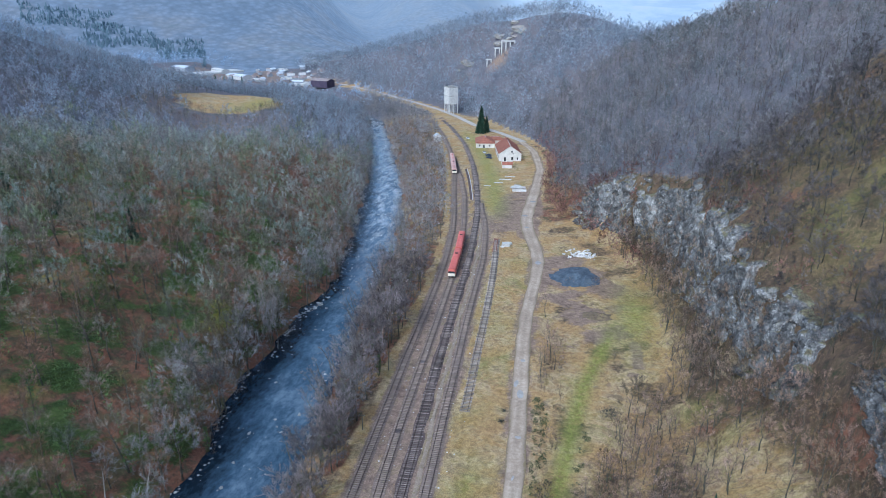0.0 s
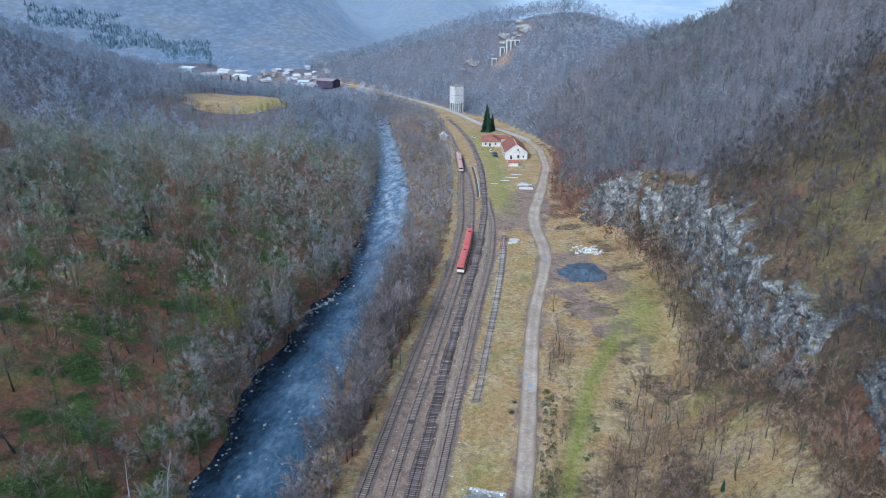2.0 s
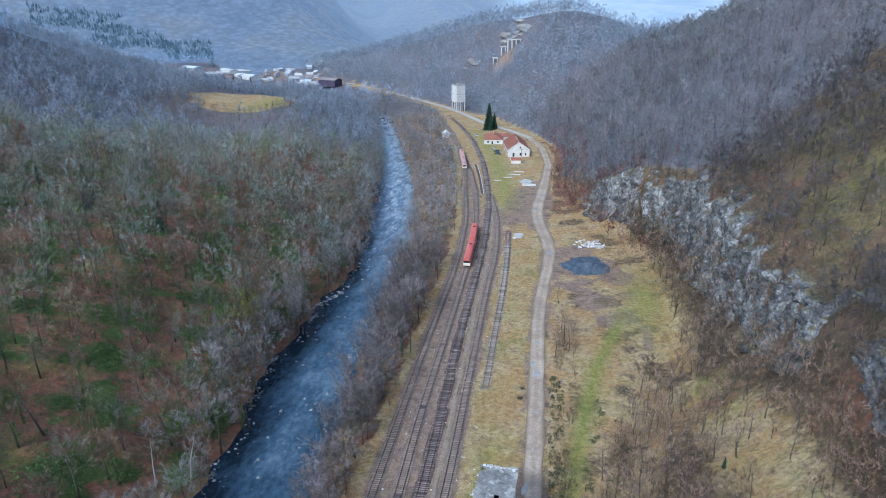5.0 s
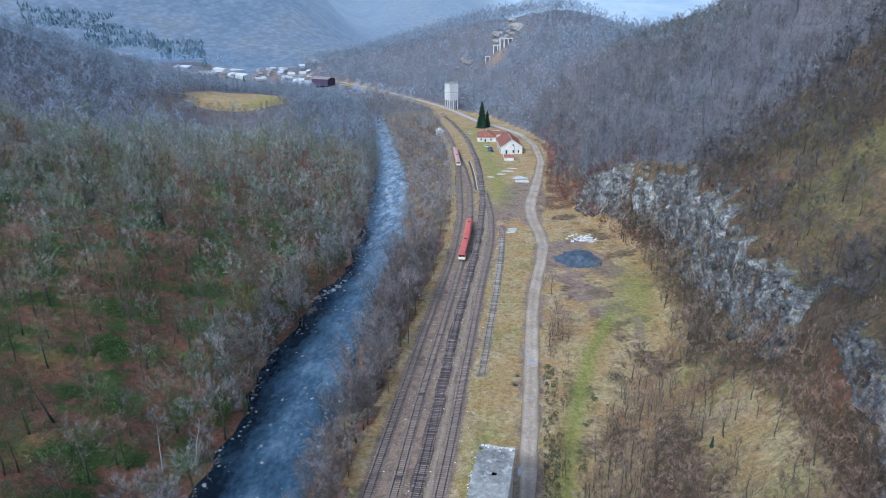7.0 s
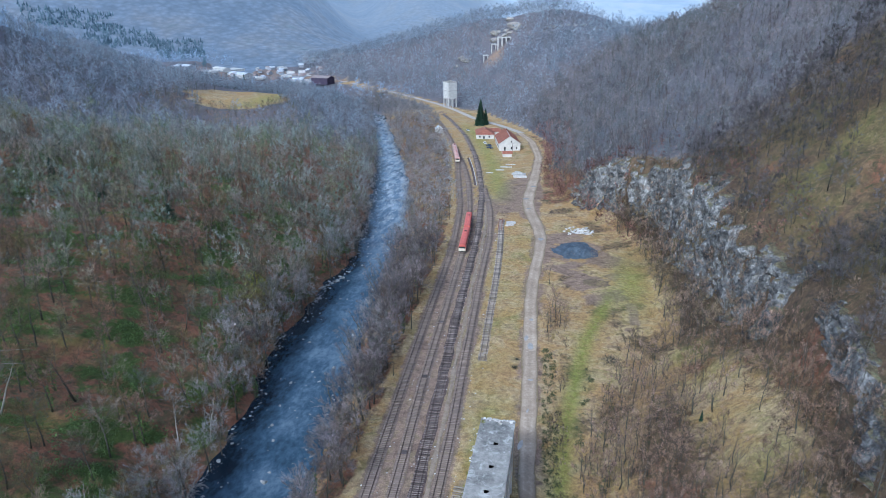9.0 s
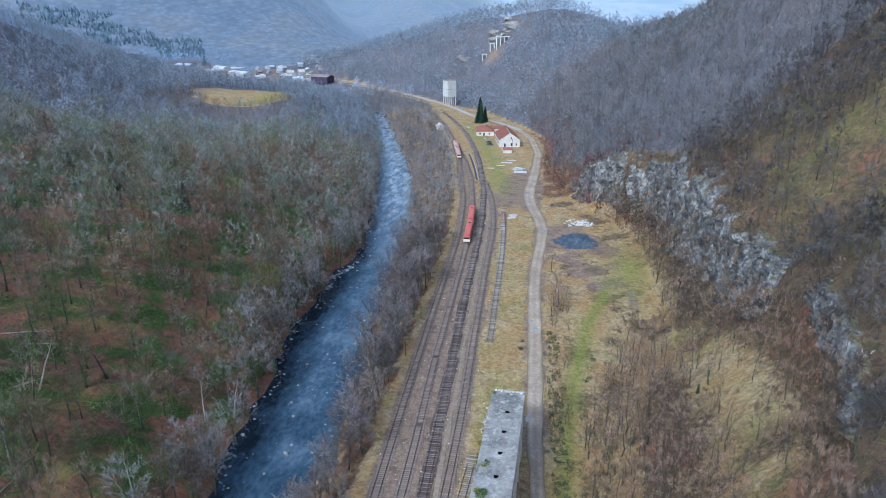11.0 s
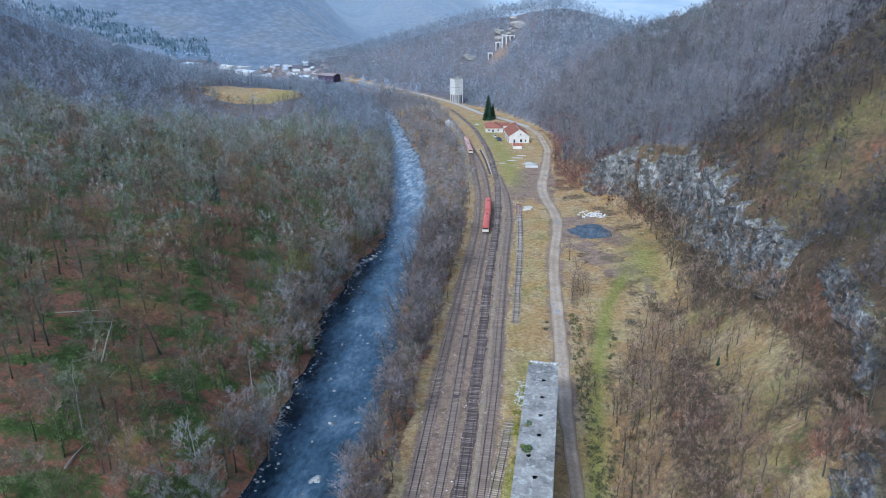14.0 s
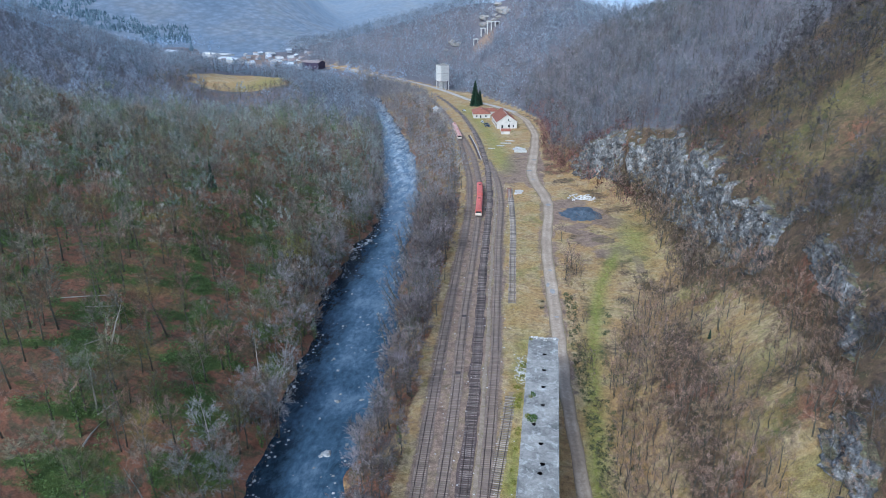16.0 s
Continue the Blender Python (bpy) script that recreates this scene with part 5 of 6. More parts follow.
# ---- railway tracks ----
def track(f, y0, y1, dark, label, singles, rail_mat=M_rail):
    """A track thing: two rails, single sleepers in the stretch nearest the lens, the rest joined."""
    c = cat_curve(f, y0, y1, 0.5)
    t = np.gradient(c, axis=0)
    t /= np.linalg.norm(t, axis=1)[:, None]
    n = np.stack([t[:, 1], -t[:, 0]], 1)
    root = empty("railway_track", Matrix.Translation((0, 0, 0)), label, "railway track", "tracks of the yard")
    step = 8
    for side in (-0.75, 0.75):
        p = (c + n * side)[::step]
        q = n[::step]
        V = []
        prof = [(-0.075, 0.16), (-0.075, 0.2), (-0.02, 0.22), (-0.04, 0.32), (0.04, 0.32), (0.02, 0.22), (0.075, 0.2), (0.075, 0.16)]
        for (x, y), (a, b) in zip(p, q):
            V += [(x + a * o, y + b * o, zz) for o, zz in prof]
        m = len(prof)
        F = [(i * m + k, i * m + (k + 1) % m, (i + 1) * m + (k + 1) % m, (i + 1) * m + k) for i in range(len(p) - 1) for k in range(m)]
        part("rail", raw_mesh("rail", V, F, rail_mat), None, root)
    mat = {0: M_sleeper, 1: M_sleeper_dark, 2: M_sleeper_pale, 3: M_sleeper_mixed}[int(dark)]
    sm = mesh_from("sleeper", box(bmesh.new(), -1.3, 1.3, -0.13, 0.13, 0.02, 0.165, 0.02), mat)
    rng = np.random.default_rng(int(abs(y0) + dark * 3 + len(c)))
    bx = np.array([(sx * 1.3, sy * 0.13, sz) for sz in (0.0, 0.165) for sx, sy in ((-1, -1), (1, -1), (1, 1), (-1, 1))])
    bf = np.array([(4, 5, 6, 7), (0, 1, 5, 4), (1, 2, 6, 5), (2, 3, 7, 6), (3, 0, 4, 7)])
    VV, FF = [], []
    c = cat_curve(f, y0, y1, 0.64)
    t = np.gradient(c, axis=0)
    t /= np.linalg.norm(t, axis=1)[:, None]
    n = np.stack([t[:, 1], -t[:, 0]], 1)
    for i in range(len(c)):
        a = math.atan2(t[i, 1], t[i, 0]) - math.pi / 2 + rng.normal() * 0.015
        x, y = c[i] + n[i] * rng.normal() * 0.05
        if singles[0] < y < singles[1]:
            ob = part("sleeper", sm, None, root)
            ob.matrix_world = Matrix.Translation((x, y, 0)) @ Matrix.Rotation(a, 4, "Z")
        else:
            co, si = math.cos(a), math.sin(a)
            FF.append(bf + 8 * len(VV))
            VV.append(np.stack([bx[:, 0] * co - bx[:, 1] * si + x, bx[:, 0] * si + bx[:, 1] * co + y, bx[:, 2]], 1))
    ob = part("sleeper_bed", raw_mesh("sleeper_bed", np.concatenate(VV), np.concatenate(FF), mat), None, root)
    ob["kind"] = "stuff"
    return root


M_bed = surface("dark_oily_ballast", (0.06, 0.044, 0.042), (0.14, 0.1, 0.09), 0.5, 5, 0.95, bump=0.8, stain=(0.19, 0.145, 0.12))
ribbon("track_bed", TRACK_3, 0, 420, 1.75, 0.02, M_bed, "dark oily ballast under the main track", 0.25, category="ballast")
M_ballast = surface("dirty_brown_ballast", (0.13, 0.095, 0.08), (0.27, 0.205, 0.17), 0.4, 6, 0.95, bump=0.7, stain=(0.2, 0.165, 0.09))
for f, y1 in ((TRACK_1, 555), (TRACK_2, 412), (TRACK_4, 320)):
    ribbon("track_bed", f, 0, y1, 1.5, 0.1, M_ballast, "dirty brown ballast packed between grey sleepers", 0.2, category="ballast")
M_path = surface("worn_pale_dirt", (0.2, 0.155, 0.115), (0.36, 0.285, 0.215), 0.5, 4, 0.95, stain=(0.2, 0.17, 0.08))
ribbon("path", lambda y: (TRACK_3(y) + TRACK_4(y)) / 2 + 0.2, 20, 290, 0.5, 0.05, M_path, "narrow worn pale path between two tracks", 0.6, step=1.5, category="path", cols=4)
M_sleeper_mixed = surface("patchy_sleeper", (0.09, 0.072, 0.066), (0.25, 0.21, 0.19), 0.9, 5, vary=0.6)
M_sleeper_pale = surface("bleached_sleeper", (0.2, 0.17, 0.145), (0.36, 0.315, 0.275), 0.7, 5, vary=0.45)
track(TRACK_1, 0, 560, False, "outer railway track with grey sleepers beside the river bank", (44, 90))
track(TRACK_2, 0, 415, False, "railway track with grey sleepers, a railcar standing on it", (44, 110))
track(TRACK_3, 0, 560, 3, "main railway track with bleached sleepers on a dark oily bed", (44, 150))
track(TRACK_4, 0, 322, False, "overgrown yard track with brown sleepers", (44, 110))
track(TRACK_5, 140, 268, 2, "dead-end siding with pale sleepers in grass", (138, 200))
track(TRACK_6, 0, 87, 2, "short siding ending beside the concrete loading bunker", (44, 86))


# ---- cliffs ----
def cliff(y0, y1, e0, e1, label, seed, lift=1.9, block=1.0):
    """A rock face over the steep band of the hillside, broken into leaning ribs, ledges and blocks."""
    line = FACE[(FACE[:, 1] > 0) & (FACE[:, 1] < 420)]
    seg = np.r_[0, np.cumsum(np.hypot(*np.diff(line, axis=0).T))]
    s0, s1 = np.interp([y0, y1], line[:, 1], seg)
    n, m = int((s1 - s0) / 0.8), 54
    s = np.linspace(s0, s1, n)
    c = np.stack([np.mean([np.interp(s + o, seg, line[:, k]) for o in (-6, -3, 0, 3, 6)], axis=0) for k in (0, 1)], 1)
    t = np.gradient(c, axis=0)
    nrm = np.stack([t[:, 1], -t[:, 0]], 1) / np.linalg.norm(t, axis=1)[:, None]
    ends = smooth((s - s0) / 14) * smooth((s1 - s) / 14)
    fan = np.linspace(e0, e1, 180)
    q = c[:, None] + nrm[:, None] * fan[None, :, None]
    q = np.concatenate([q, land(q[..., 0], q[..., 1])[..., None]], -1)
    arc = np.concatenate([np.zeros((n, 1)), np.cumsum(np.linalg.norm(np.diff(q, axis=1), axis=2), axis=1)], 1)
    Vs = np.stack([np.stack([np.interp(np.linspace(0, arc[i, -1], m), arc[i], q[i, :, k]) for k in range(3)], 1) for i in range(n)])
    for i in range(n):
        for j in range(m):
            p = Vector(Vs[i, j])
            g = s[i] + 0.3 * p.z
            u = Vector((g * 0.24, p.z * 0.14, seed)) + noise.noise_vector(p * 0.16) * 0.55 + noise.noise_vector(p * 0.5) * 0.16
            blk = 0.0
            for k, amp in ((1.0, 1.25 * block), (2.9, 0.75 * block)):
                dist, cells = noise.voronoi(u * k + Vector((3, 1, 7)) * k)
                blk += amp * noise.cell(cells[0] * 91.7) - 0.5 * amp * max(0.0, 1 - (dist[1] - dist[0]) / 0.22)
            rough = Vector((p.x * 0.45, p.y * 0.45, p.z * 0.22))
            blk += 1.0 * (0.35 - abs(noise.noise(rough))) + 0.55 * (0.3 - abs(noise.noise(rough * 2.3)))
            gully = -2.2 * max(0.0, 0.16 - abs(noise.noise(Vector((g * 0.06, p.z * 0.03, seed + 5.5))))) / 0.16
            fine = noise.noise(p * 0.9) * 0.3 + noise.noise(p * 0.09 + Vector((seed, 4, 4))) * 0.9
            tj = j / (m - 1)
            core = np.interp(tj, [0.0, 0.1, 0.22, 0.6, 0.8, 1.0], [-0.5, 0.1, 0.65, 0.55, 0.0, -0.6]) - 0.9 * (1 - ends[i])
            e = core + 0.55 * noise.noise(Vector((s[i] * 0.06, tj * 2.0, seed + 2.5))) + 0.55 * noise.noise(Vector((s[i] * 0.2, tj * 6, seed))) + 0.25 * noise.noise(Vector((s[i] * 0.6, tj * 16, seed)))
            e = min(1.0, max(0.0, e / 0.16))
            k = (lift + gully * block + blk + fine) * e - 1.6 * (1 - e)
            Vs[i, j] += np.array([-nrm[i, 0] * k, -nrm[i, 1] * k, k * 0.25])
    i = np.arange(n * m).reshape(n, m)
    me = raw_mesh("cliff", Vs.reshape(-1, 3), np.stack([i[:-1, :-1], i[1:, :-1], i[1:, 1:], i[:-1, 1:]], -1).reshape(-1, 4), M_rock)
    tagged(new("cliff", me), label, "cliff", kind="structure")
    return Vs


rock_face = cliff(124, 312, -3.5, 15, "long grey broken rock face of an old quarry above the meadow", 1)
outcrop_face = cliff(62, 120, 3.4, 8.8, "grey lichen-covered rock outcrop on the grassy slope", 2, 1.3, 0.55)
cliff(24, 56, -2, 6, "small grey rock outcrop among dry grass", 3, 1.3, 0.55)


# bushes that cling to the ledges and hang over the foot of the rock
r = np.random.default_rng(21)
for face, count, seed in ((rock_face, 420, 95), (outcrop_face, 130, 97)):
    n_s, n_h = face.shape[:2]
    at = face[r.integers(8, n_s - 8, count), np.clip((r.beta(0.8, 0.8, count) * n_h).astype(int), 2, n_h - 3)]
    at = at + np.stack([np.zeros(count), np.zeros(count), np.full(count, -0.3)], 1)
    half = count // 2
    scatter_mesh("scrub", young, at[:half], M_scrub_dark, "leafless bushes clinging to ledges of the rock face", "scrub", (0.25, 0.7), seed)
    scatter_mesh("scrub", shrubs, at[half:], M_scrub, "dry brambles hanging on the rock face", "scrub", (0.4, 1.0), seed + 1)


def boulder_mesh(seed, mat, flat=0.65):
    bm = bmesh.new()
    bmesh.ops.create_icosphere(bm, subdivisions=2, radius=1)
    for v in bm.verts:
        q = v.co * 1.1 + Vector((seed * 3.1, 0, seed))
        v.co *= 0.8 + 0.45 * noise.noise(q) + 0.25 * noise.cell(q * 1.3)
        v.co.z *= flat
    return mesh_from("boulder", bm, mat)


boulders = [boulder_mesh(i, M_boulder) for i in range(6)]
brng = np.random.default_rng(9)
group = "boulders in the river"
placed = [(-66.2, 87.8, 1.0), (-62.6, 67, 1.35), (-63.6, 66.2, 0.6), (-66.6, 91.2, 0.5)]
for i in range(120):
    y = float(brng.choice([brng.uniform(45, 150), brng.uniform(100, 250), brng.uniform(200, 400), brng.uniform(60, 240)]))
    u = float(np.clip(brng.beta(0.7, 1.1), 0.02, 0.98))
    placed.append((float(RIVER_L(y) * (1 - u) + RIVER_R(y) * u), y, float(0.15 + 0.6 * brng.uniform() ** 3)))
for i in range(60):
    u = float(brng.uniform(0, 1))
    placed.append((-96.5 + 9.0 * u + float(brng.normal(0, 0.6)), 179 + 30 * u + float(brng.normal(0, 1.4)), float(0.3 + 0.5 * brng.uniform() ** 2)))
for x, y, s in placed:
    ob = new("boulder", boulders[int(brng.integers(6))])
    ob.matrix_world = pose(x, y, max(-6.5, float(land(x, y))) - 0.1 * s, 0, 0, brng.uniform(0, 360)) @ Matrix.Diagonal((s, s * brng.uniform(0.8, 1.3), s, 1))
    tagged(ob, "big pale boulder standing out of the river" if s > 0.9 else "wet grey boulder in the shallow river", "boulder", group)
stones = [(np.array([[-1, -1, 0], [1, -1, 0.1], [1.1, 1, 0], [-1, 0.9, 0], [0.1, 0, 0.9]]) * 0.5, np.array([(0, 1, 4), (1, 2, 4), (2, 3, 4), (3, 0, 4)]))]


def edge_sites(seed):
    r = np.random.default_rng(seed)
    y = r.uniform(40, 620, 1500)
    side = r.uniform(size=1500) < 0.5
    x = np.where(side, RIVER_L(y) + r.normal(0.6, 0.9, 1500), RIVER_R(y) - r.normal(0.6, 0.9, 1500))
    mid = r.uniform(size=1500) < 0.35
    u = r.uniform(size=1500)
    x = np.where(mid, RIVER_L(y) * u + RIVER_R(y) * (1 - u), x)
    return np.stack([x, y, np.full(1500, -6.52)], 1)[~mid | (y > 230)]


scatter_mesh("stones", stones, edge_sites(4), M_boulder, "pale stones along the water's edge", "stones", (0.2, 0.8), 44)
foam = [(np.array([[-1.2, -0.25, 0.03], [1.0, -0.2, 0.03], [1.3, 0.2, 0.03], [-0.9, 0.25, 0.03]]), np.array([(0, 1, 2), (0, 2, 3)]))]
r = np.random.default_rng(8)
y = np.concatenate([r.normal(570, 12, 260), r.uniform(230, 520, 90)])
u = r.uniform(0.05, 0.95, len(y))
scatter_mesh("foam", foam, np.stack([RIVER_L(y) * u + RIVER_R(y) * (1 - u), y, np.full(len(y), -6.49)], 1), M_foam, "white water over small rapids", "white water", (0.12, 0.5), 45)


M_limewash = surface("limewashed_concrete", (0.6, 0.59, 0.56), (0.78, 0.77, 0.74), 0.3, 2, 0.9, stain=(0.45, 0.44, 0.4))
# ---- concrete loading bunker beside the siding ----
def bunker():
    root = empty("loading_bunker", Matrix.Translation((0, 0, 0)), "long tall concrete loading bunker with round holes in its flat roof", "industrial building")
    top, x0, x1, y0, y1 = 15.8, -17.2, -10.2, 16.0, 90.2
    holes = [(-13.3, 88.9), (-13.3, 82.2), (-13.3, 75.4), (-13.3, 68.7), (-13.3, 62.0), (-14.9, 55.4), (-13.4, 49.6), (-13.0, 43.9), (-13.4, 41.4), (-13.4, 34.0), (-13.4, 27.0)]
    rng = random.Random(4)
    cuts = sorted([y0, y1] + [y + o for _, y in holes for o in (-0.75, 0.75)])
    bm = bmesh.new()
    for a, b in zip(cuts, cuts[1:]):
        h = [(hx, hy) for hx, hy in holes if abs(hy - (a + b) / 2) < 0.5]
        if not h:
            box(bm, x0, x1, a, b, top - 0.25, top)
            continue
        hx, hy = h[0]
        loops = []
        for z in (top, top - 0.08):
            rim = [bm.verts.new((hx + math.cos(k * math.tau / 9) * r, hy + math.sin(k * math.tau / 9) * r, z)) for k in range(9) for r in [0.5 + 0.1 * math.sin(k * 2.3 + hy)]]
            out = [bm.verts.new((x, y, z)) for x, y in ((x0, a), (x1, a), (x1, b), (x0, b))]
            edges = [bm.edges.new((q[k], q[(k + 1) % len(q)])) for q in (rim, out) for k in range(len(q))]
            bmesh.ops.triangle_fill(bm, edges=edges, use_beauty=True)
            loops.append((rim, out))
        for q0, q1 in zip(loops[0], loops[1]):
            for k in range(len(q0)):
                bm.faces.new((q0[k], q0[(k + 1) % len(q0)], q1[(k + 1) % len(q0)], q1[k]))
    bmesh.ops.remove_doubles(bm, verts=bm.verts, dist=0.001)
    bmesh.ops.recalc_face_normals(bm, faces=bm.faces)
    part("roof_slab", bm, M_concrete, root, "grey weathered concrete roof slab with dark round holes")
    for name, a in (("wall", (x0 + 0.3, x0 + 0.7, y0 + 0.3, y1 - 0.3)), ("wall", (x1 - 0.7, x1 - 0.3, y0 + 0.3, y1 - 0.3)), ("wall", (x0 + 0.7, x1 - 0.7, y1 - 0.7, y1 - 0.3)), ("wall", (x0 + 0.7, x1 - 0.7, y0 + 0.3, y0 + 0.7))):
        part(name, box(bmesh.new(), *a, -0.3, top - 0.253), M_limewash, root)
    # added black sheet close under the roof, to make the holes dark
    part("floor", box(bmesh.new(), x0 + 0.7, x1 - 0.7, y0 + 0.7, y1 - 0.7, top - 4.0, top - 3.7), M_black, root)
    for y in np.arange(y0 + 4, y1, 6.7):
        for x in (x0 + 0.05, x1 - 0.3):
            part("pilaster", box(bmesh.new(), x, x + 0.247, y, y + 0.6, -0.2, top - 0.26), M_limewash, root)
    part("kerb", box(bmesh.new(), x1 - 0.18, x1 + 0.12, y0 + 2, y1 - 9, top + 0.004, top + 0.16, 0.03), M_concrete, root, "pale raised edge strip")
    part("kerb", box(bmesh.new(), x0 - 0.1, x0 + 0.15, y0 + 1, y0 + 24, top + 0.004, top + 0.16, 0.03), M_concrete, root, "pale raised edge strip")
    # crumbled end of the slab
    bm = bmesh.new()
    for i in range(46):
        x, y, s = rng.uniform(x0 + 0.3, x1 - 0.2), y1 - abs(rng.gauss(0, 0.35)) - 0.1, rng.uniform(0.08, 0.28)
        box(bm, x - s, x + s, y - s * 0.8, y + s * 0.8, top, top + s * 0.8)
    part("broken_edge", bm, M_rubble, root, "pale crumbled concrete along the slab's end")
    return root


bunker()
for i, (x, y, s) in enumerate([(-15.4, 65.2, 0.55), (-15.9, 64.3, 0.4), (-15.3, 56.5, 0.85), (-16.1, 57.4, 0.6), (-14.9, 57.6, 0.5), (-16.6, 88.6, 0.4)]):
    V, F = leaf_cloud(300 + i, 150, 0.22, 1.2, 1.1, 0.05)
    thing("bush", raw_mesh("bush", V, F, M_moss_leaf if i % 2 else M_ivy), None, "low green bush growing on the bunker's roof", "bush", "bushes on the bunker", m=pose(x, y, 15.8) @ Matrix.Scale(s, 4))


# ---- railcars ----
def railcar(m, length, label, roof_mat, side_mat):
    root = empty("railcar", m, label, "railcar", "railcars in the yard")
    half = 1.42
    prof = [(-half, 1.0), (-half, 2.9), (-half * 0.93, 3.35), (-half * 0.7, 3.65), (-half * 0.3, 3.8), (half * 0.3, 3.8), (half * 0.7, 3.65), (half * 0.93, 3.35), (half, 2.9), (half, 1.0)]

    def shell(p, ya, yb):
        bm = bmesh.new()
        a = [bm.verts.new((x, ya, z)) for x, z in p]
        b = [bm.verts.new((x, yb, z)) for x, z in p]
        for i in range(len(p)):
            j = (i + 1) % len(p)
            bm.faces.new((a[i], a[j], b[j], b[i]))
        bm.faces.new(a[::-1])
        bm.faces.new(b)
        bmesh.ops.recalc_face_normals(bm, faces=bm.faces)
        return bm
    part("body", shell([prof[0], prof[1], prof[8], prof[9]], 0.25, length - 0.25), side_mat, root)
    part("roof", shell(prof[1:9], 0.05, length - 0.05), roof_mat, root, "faded red roof")
    for y in (0.0, length - 0.25):
        part("cab_front", shell([(x * 0.98, z) for x, z in (prof[0], (-half, 2.1), (half, 2.1), prof[9])], y, y + 0.247), M_cream, root, "cream cab front")
        part("windscreen", shell([(-1.25, 2.12), (-1.15, 2.86), (1.15, 2.86), (1.25, 2.12)], y + 0.03, y + 0.22), M_glass_dark, root)
        for x in (-1.0, 1.0):
            yy = y - 0.05 if y < 1 else y + 0.25
            bm = bmesh.new()
            bmesh.ops.create_cone(bm, cap_ends=True, segments=10, radius1=0.17, radius2=0.15, depth=0.09, matrix=pose(x, yy, 1.35, 90))
            part("headlight", bm, M_cream, root)
        part("buffer_beam", box(bmesh.new(), -1.2, 1.2, y - 0.15, y + 0.35, 0.75, 1.0, 0.03), M_black, root)
    for i in range(int((length - 4) / 1.9)):
        for x in (-half - 0.02, half - 0.02):
            part("window", box(bmesh.new(), x, x + 0.04, 2.2 + i * 1.9, 3.5 + i * 1.9, 1.95, 2.75, 0.01), M_glass_dark, root)
    part("waistband", box(bmesh.new(), -half - 0.012, half + 0.012, 0.4, length - 0.4, 1.5, 1.75), M_cream, root, "cream waist stripe")
    part("underframe", box(bmesh.new(), -1.2, 1.2, 0.8, length - 0.8, 0.62, 0.998), M_black, root)
    for yb in (3.4, length - 3.4):
        bogie = part("bogie", box(bmesh.new(), -1.05, 1.05, yb - 1.5, yb + 1.5, 0.5, 0.75, 0.03), M_black, root)
        for yw in (yb - 1.1, yb + 1.1):
            for x in (-0.75, 0.75):
                bm = bmesh.new()
                bmesh.ops.create_cone(bm, cap_ends=True, segments=16, radius1=0.42, radius2=0.42, depth=0.13, matrix=pose(x, yw, 0.74, 0, 90))
                part("wheel", bm, M_rail, bogie)
    for i in range(int(length / 4.2)):
        part("roof_vent", box(bmesh.new(), -0.3, 0.3, 2.6 + i * 4.2, 3.2 + i * 4.2, 3.8, 3.98, 0.03), M_red_paint, root)
    part("cooling_fan", box(bmesh.new(), -0.55, 0.55, length * 0.72, length * 0.72 + 1.1, 3.8, 3.92, 0.03), M_black, root, "sooty roof fan grille")
    return root


def on_track(f, y, dy=10):
    x0, x1 = float(cat_curve(f, y, y, 1)[0, 0]), float(cat_curve(f, y + dy, y + dy, 1)[0, 0])
    return pose(x0, y, 0, 0, 0, math.degrees(math.atan2(x0 - x1, dy)))


railcar(on_track(TRACK_2, 222.6, 22), 22.6, "red railcar with cream front on the middle track", M_red_paint, M_red_paint)
railcar(on_track(TRACK_2, 246.7, 20), 20.0, "red trailing railcar coupled behind", M_red_paint, M_red_paint)
M_faded = surface("sun_bleached_red_paint", (0.52, 0.3, 0.26), (0.66, 0.48, 0.42), 0.5, 5, 0.7, bump=0.05, stain=(0.45, 0.22, 0.19))
railcar(on_track(TRACK_1, 377.5, 24), 24.0, "faded red and cream railcar standing on the outer track", M_faded, M_faded)
railcar(on_track(TRACK_1, 402.3, 20), 17.0, "faded red trailer car behind the bleached railcar", M_faded, M_faded)

for y in (128.4, 161.2, 95.9):
    thing("crossing_plank", box(bmesh.new(), -0.62, 0.62, -0.7, 0.7, 0.17, 0.26, 0.02), M_sleeper_dark, "brown timber boards laid between the rails", "boards", "boards between the rails", m=on_track(TRACK_2, y))

# narrow platform between the tracks
c = cat_curve(lambda y: (TRACK_2(y) + TRACK_3(y)) / 2, 326, 392, 3)
t = np.gradient(c, axis=0)
n = np.stack([t[:, 1], -t[:, 0]], 1) / np.linalg.norm(t, axis=1)[:, None]
bm = bmesh.new()
prev = None
for p, q in zip(c, n):
    ring = [bm.verts.new((p[0] + q[0] * o, p[1] + q[1] * o, z)) for o, z in ((-0.6, -0.1), (-0.6, 0.35), (0.6, 0.35), (0.6, -0.1))]
    if prev:
        for a in range(3):
            bm.faces.new((prev[a], ring[a], ring[a + 1], prev[a + 1]))
    prev = ring
bmesh.ops.recalc_face_normals(bm, faces=bm.faces)
thing("platform", bm, M_bed, "low narrow dark gravel platform between two tracks", "platform", kind="structure")
bm = bmesh.new()
prev = None
for p, q in zip(c, n):
    ring = [bm.verts.new((p[0] + q[0] * o, p[1] + q[1] * o, z)) for o, z in ((0.62, -0.1), (0.62, 0.42), (1.0, 0.42), (1.0, -0.1))]
    if prev:
        for a in range(3):
            bm.faces.new((prev[a], ring[a], ring[a + 1], prev[a + 1]))
    prev = ring
bmesh.ops.recalc_face_normals(bm, faces=bm.faces)
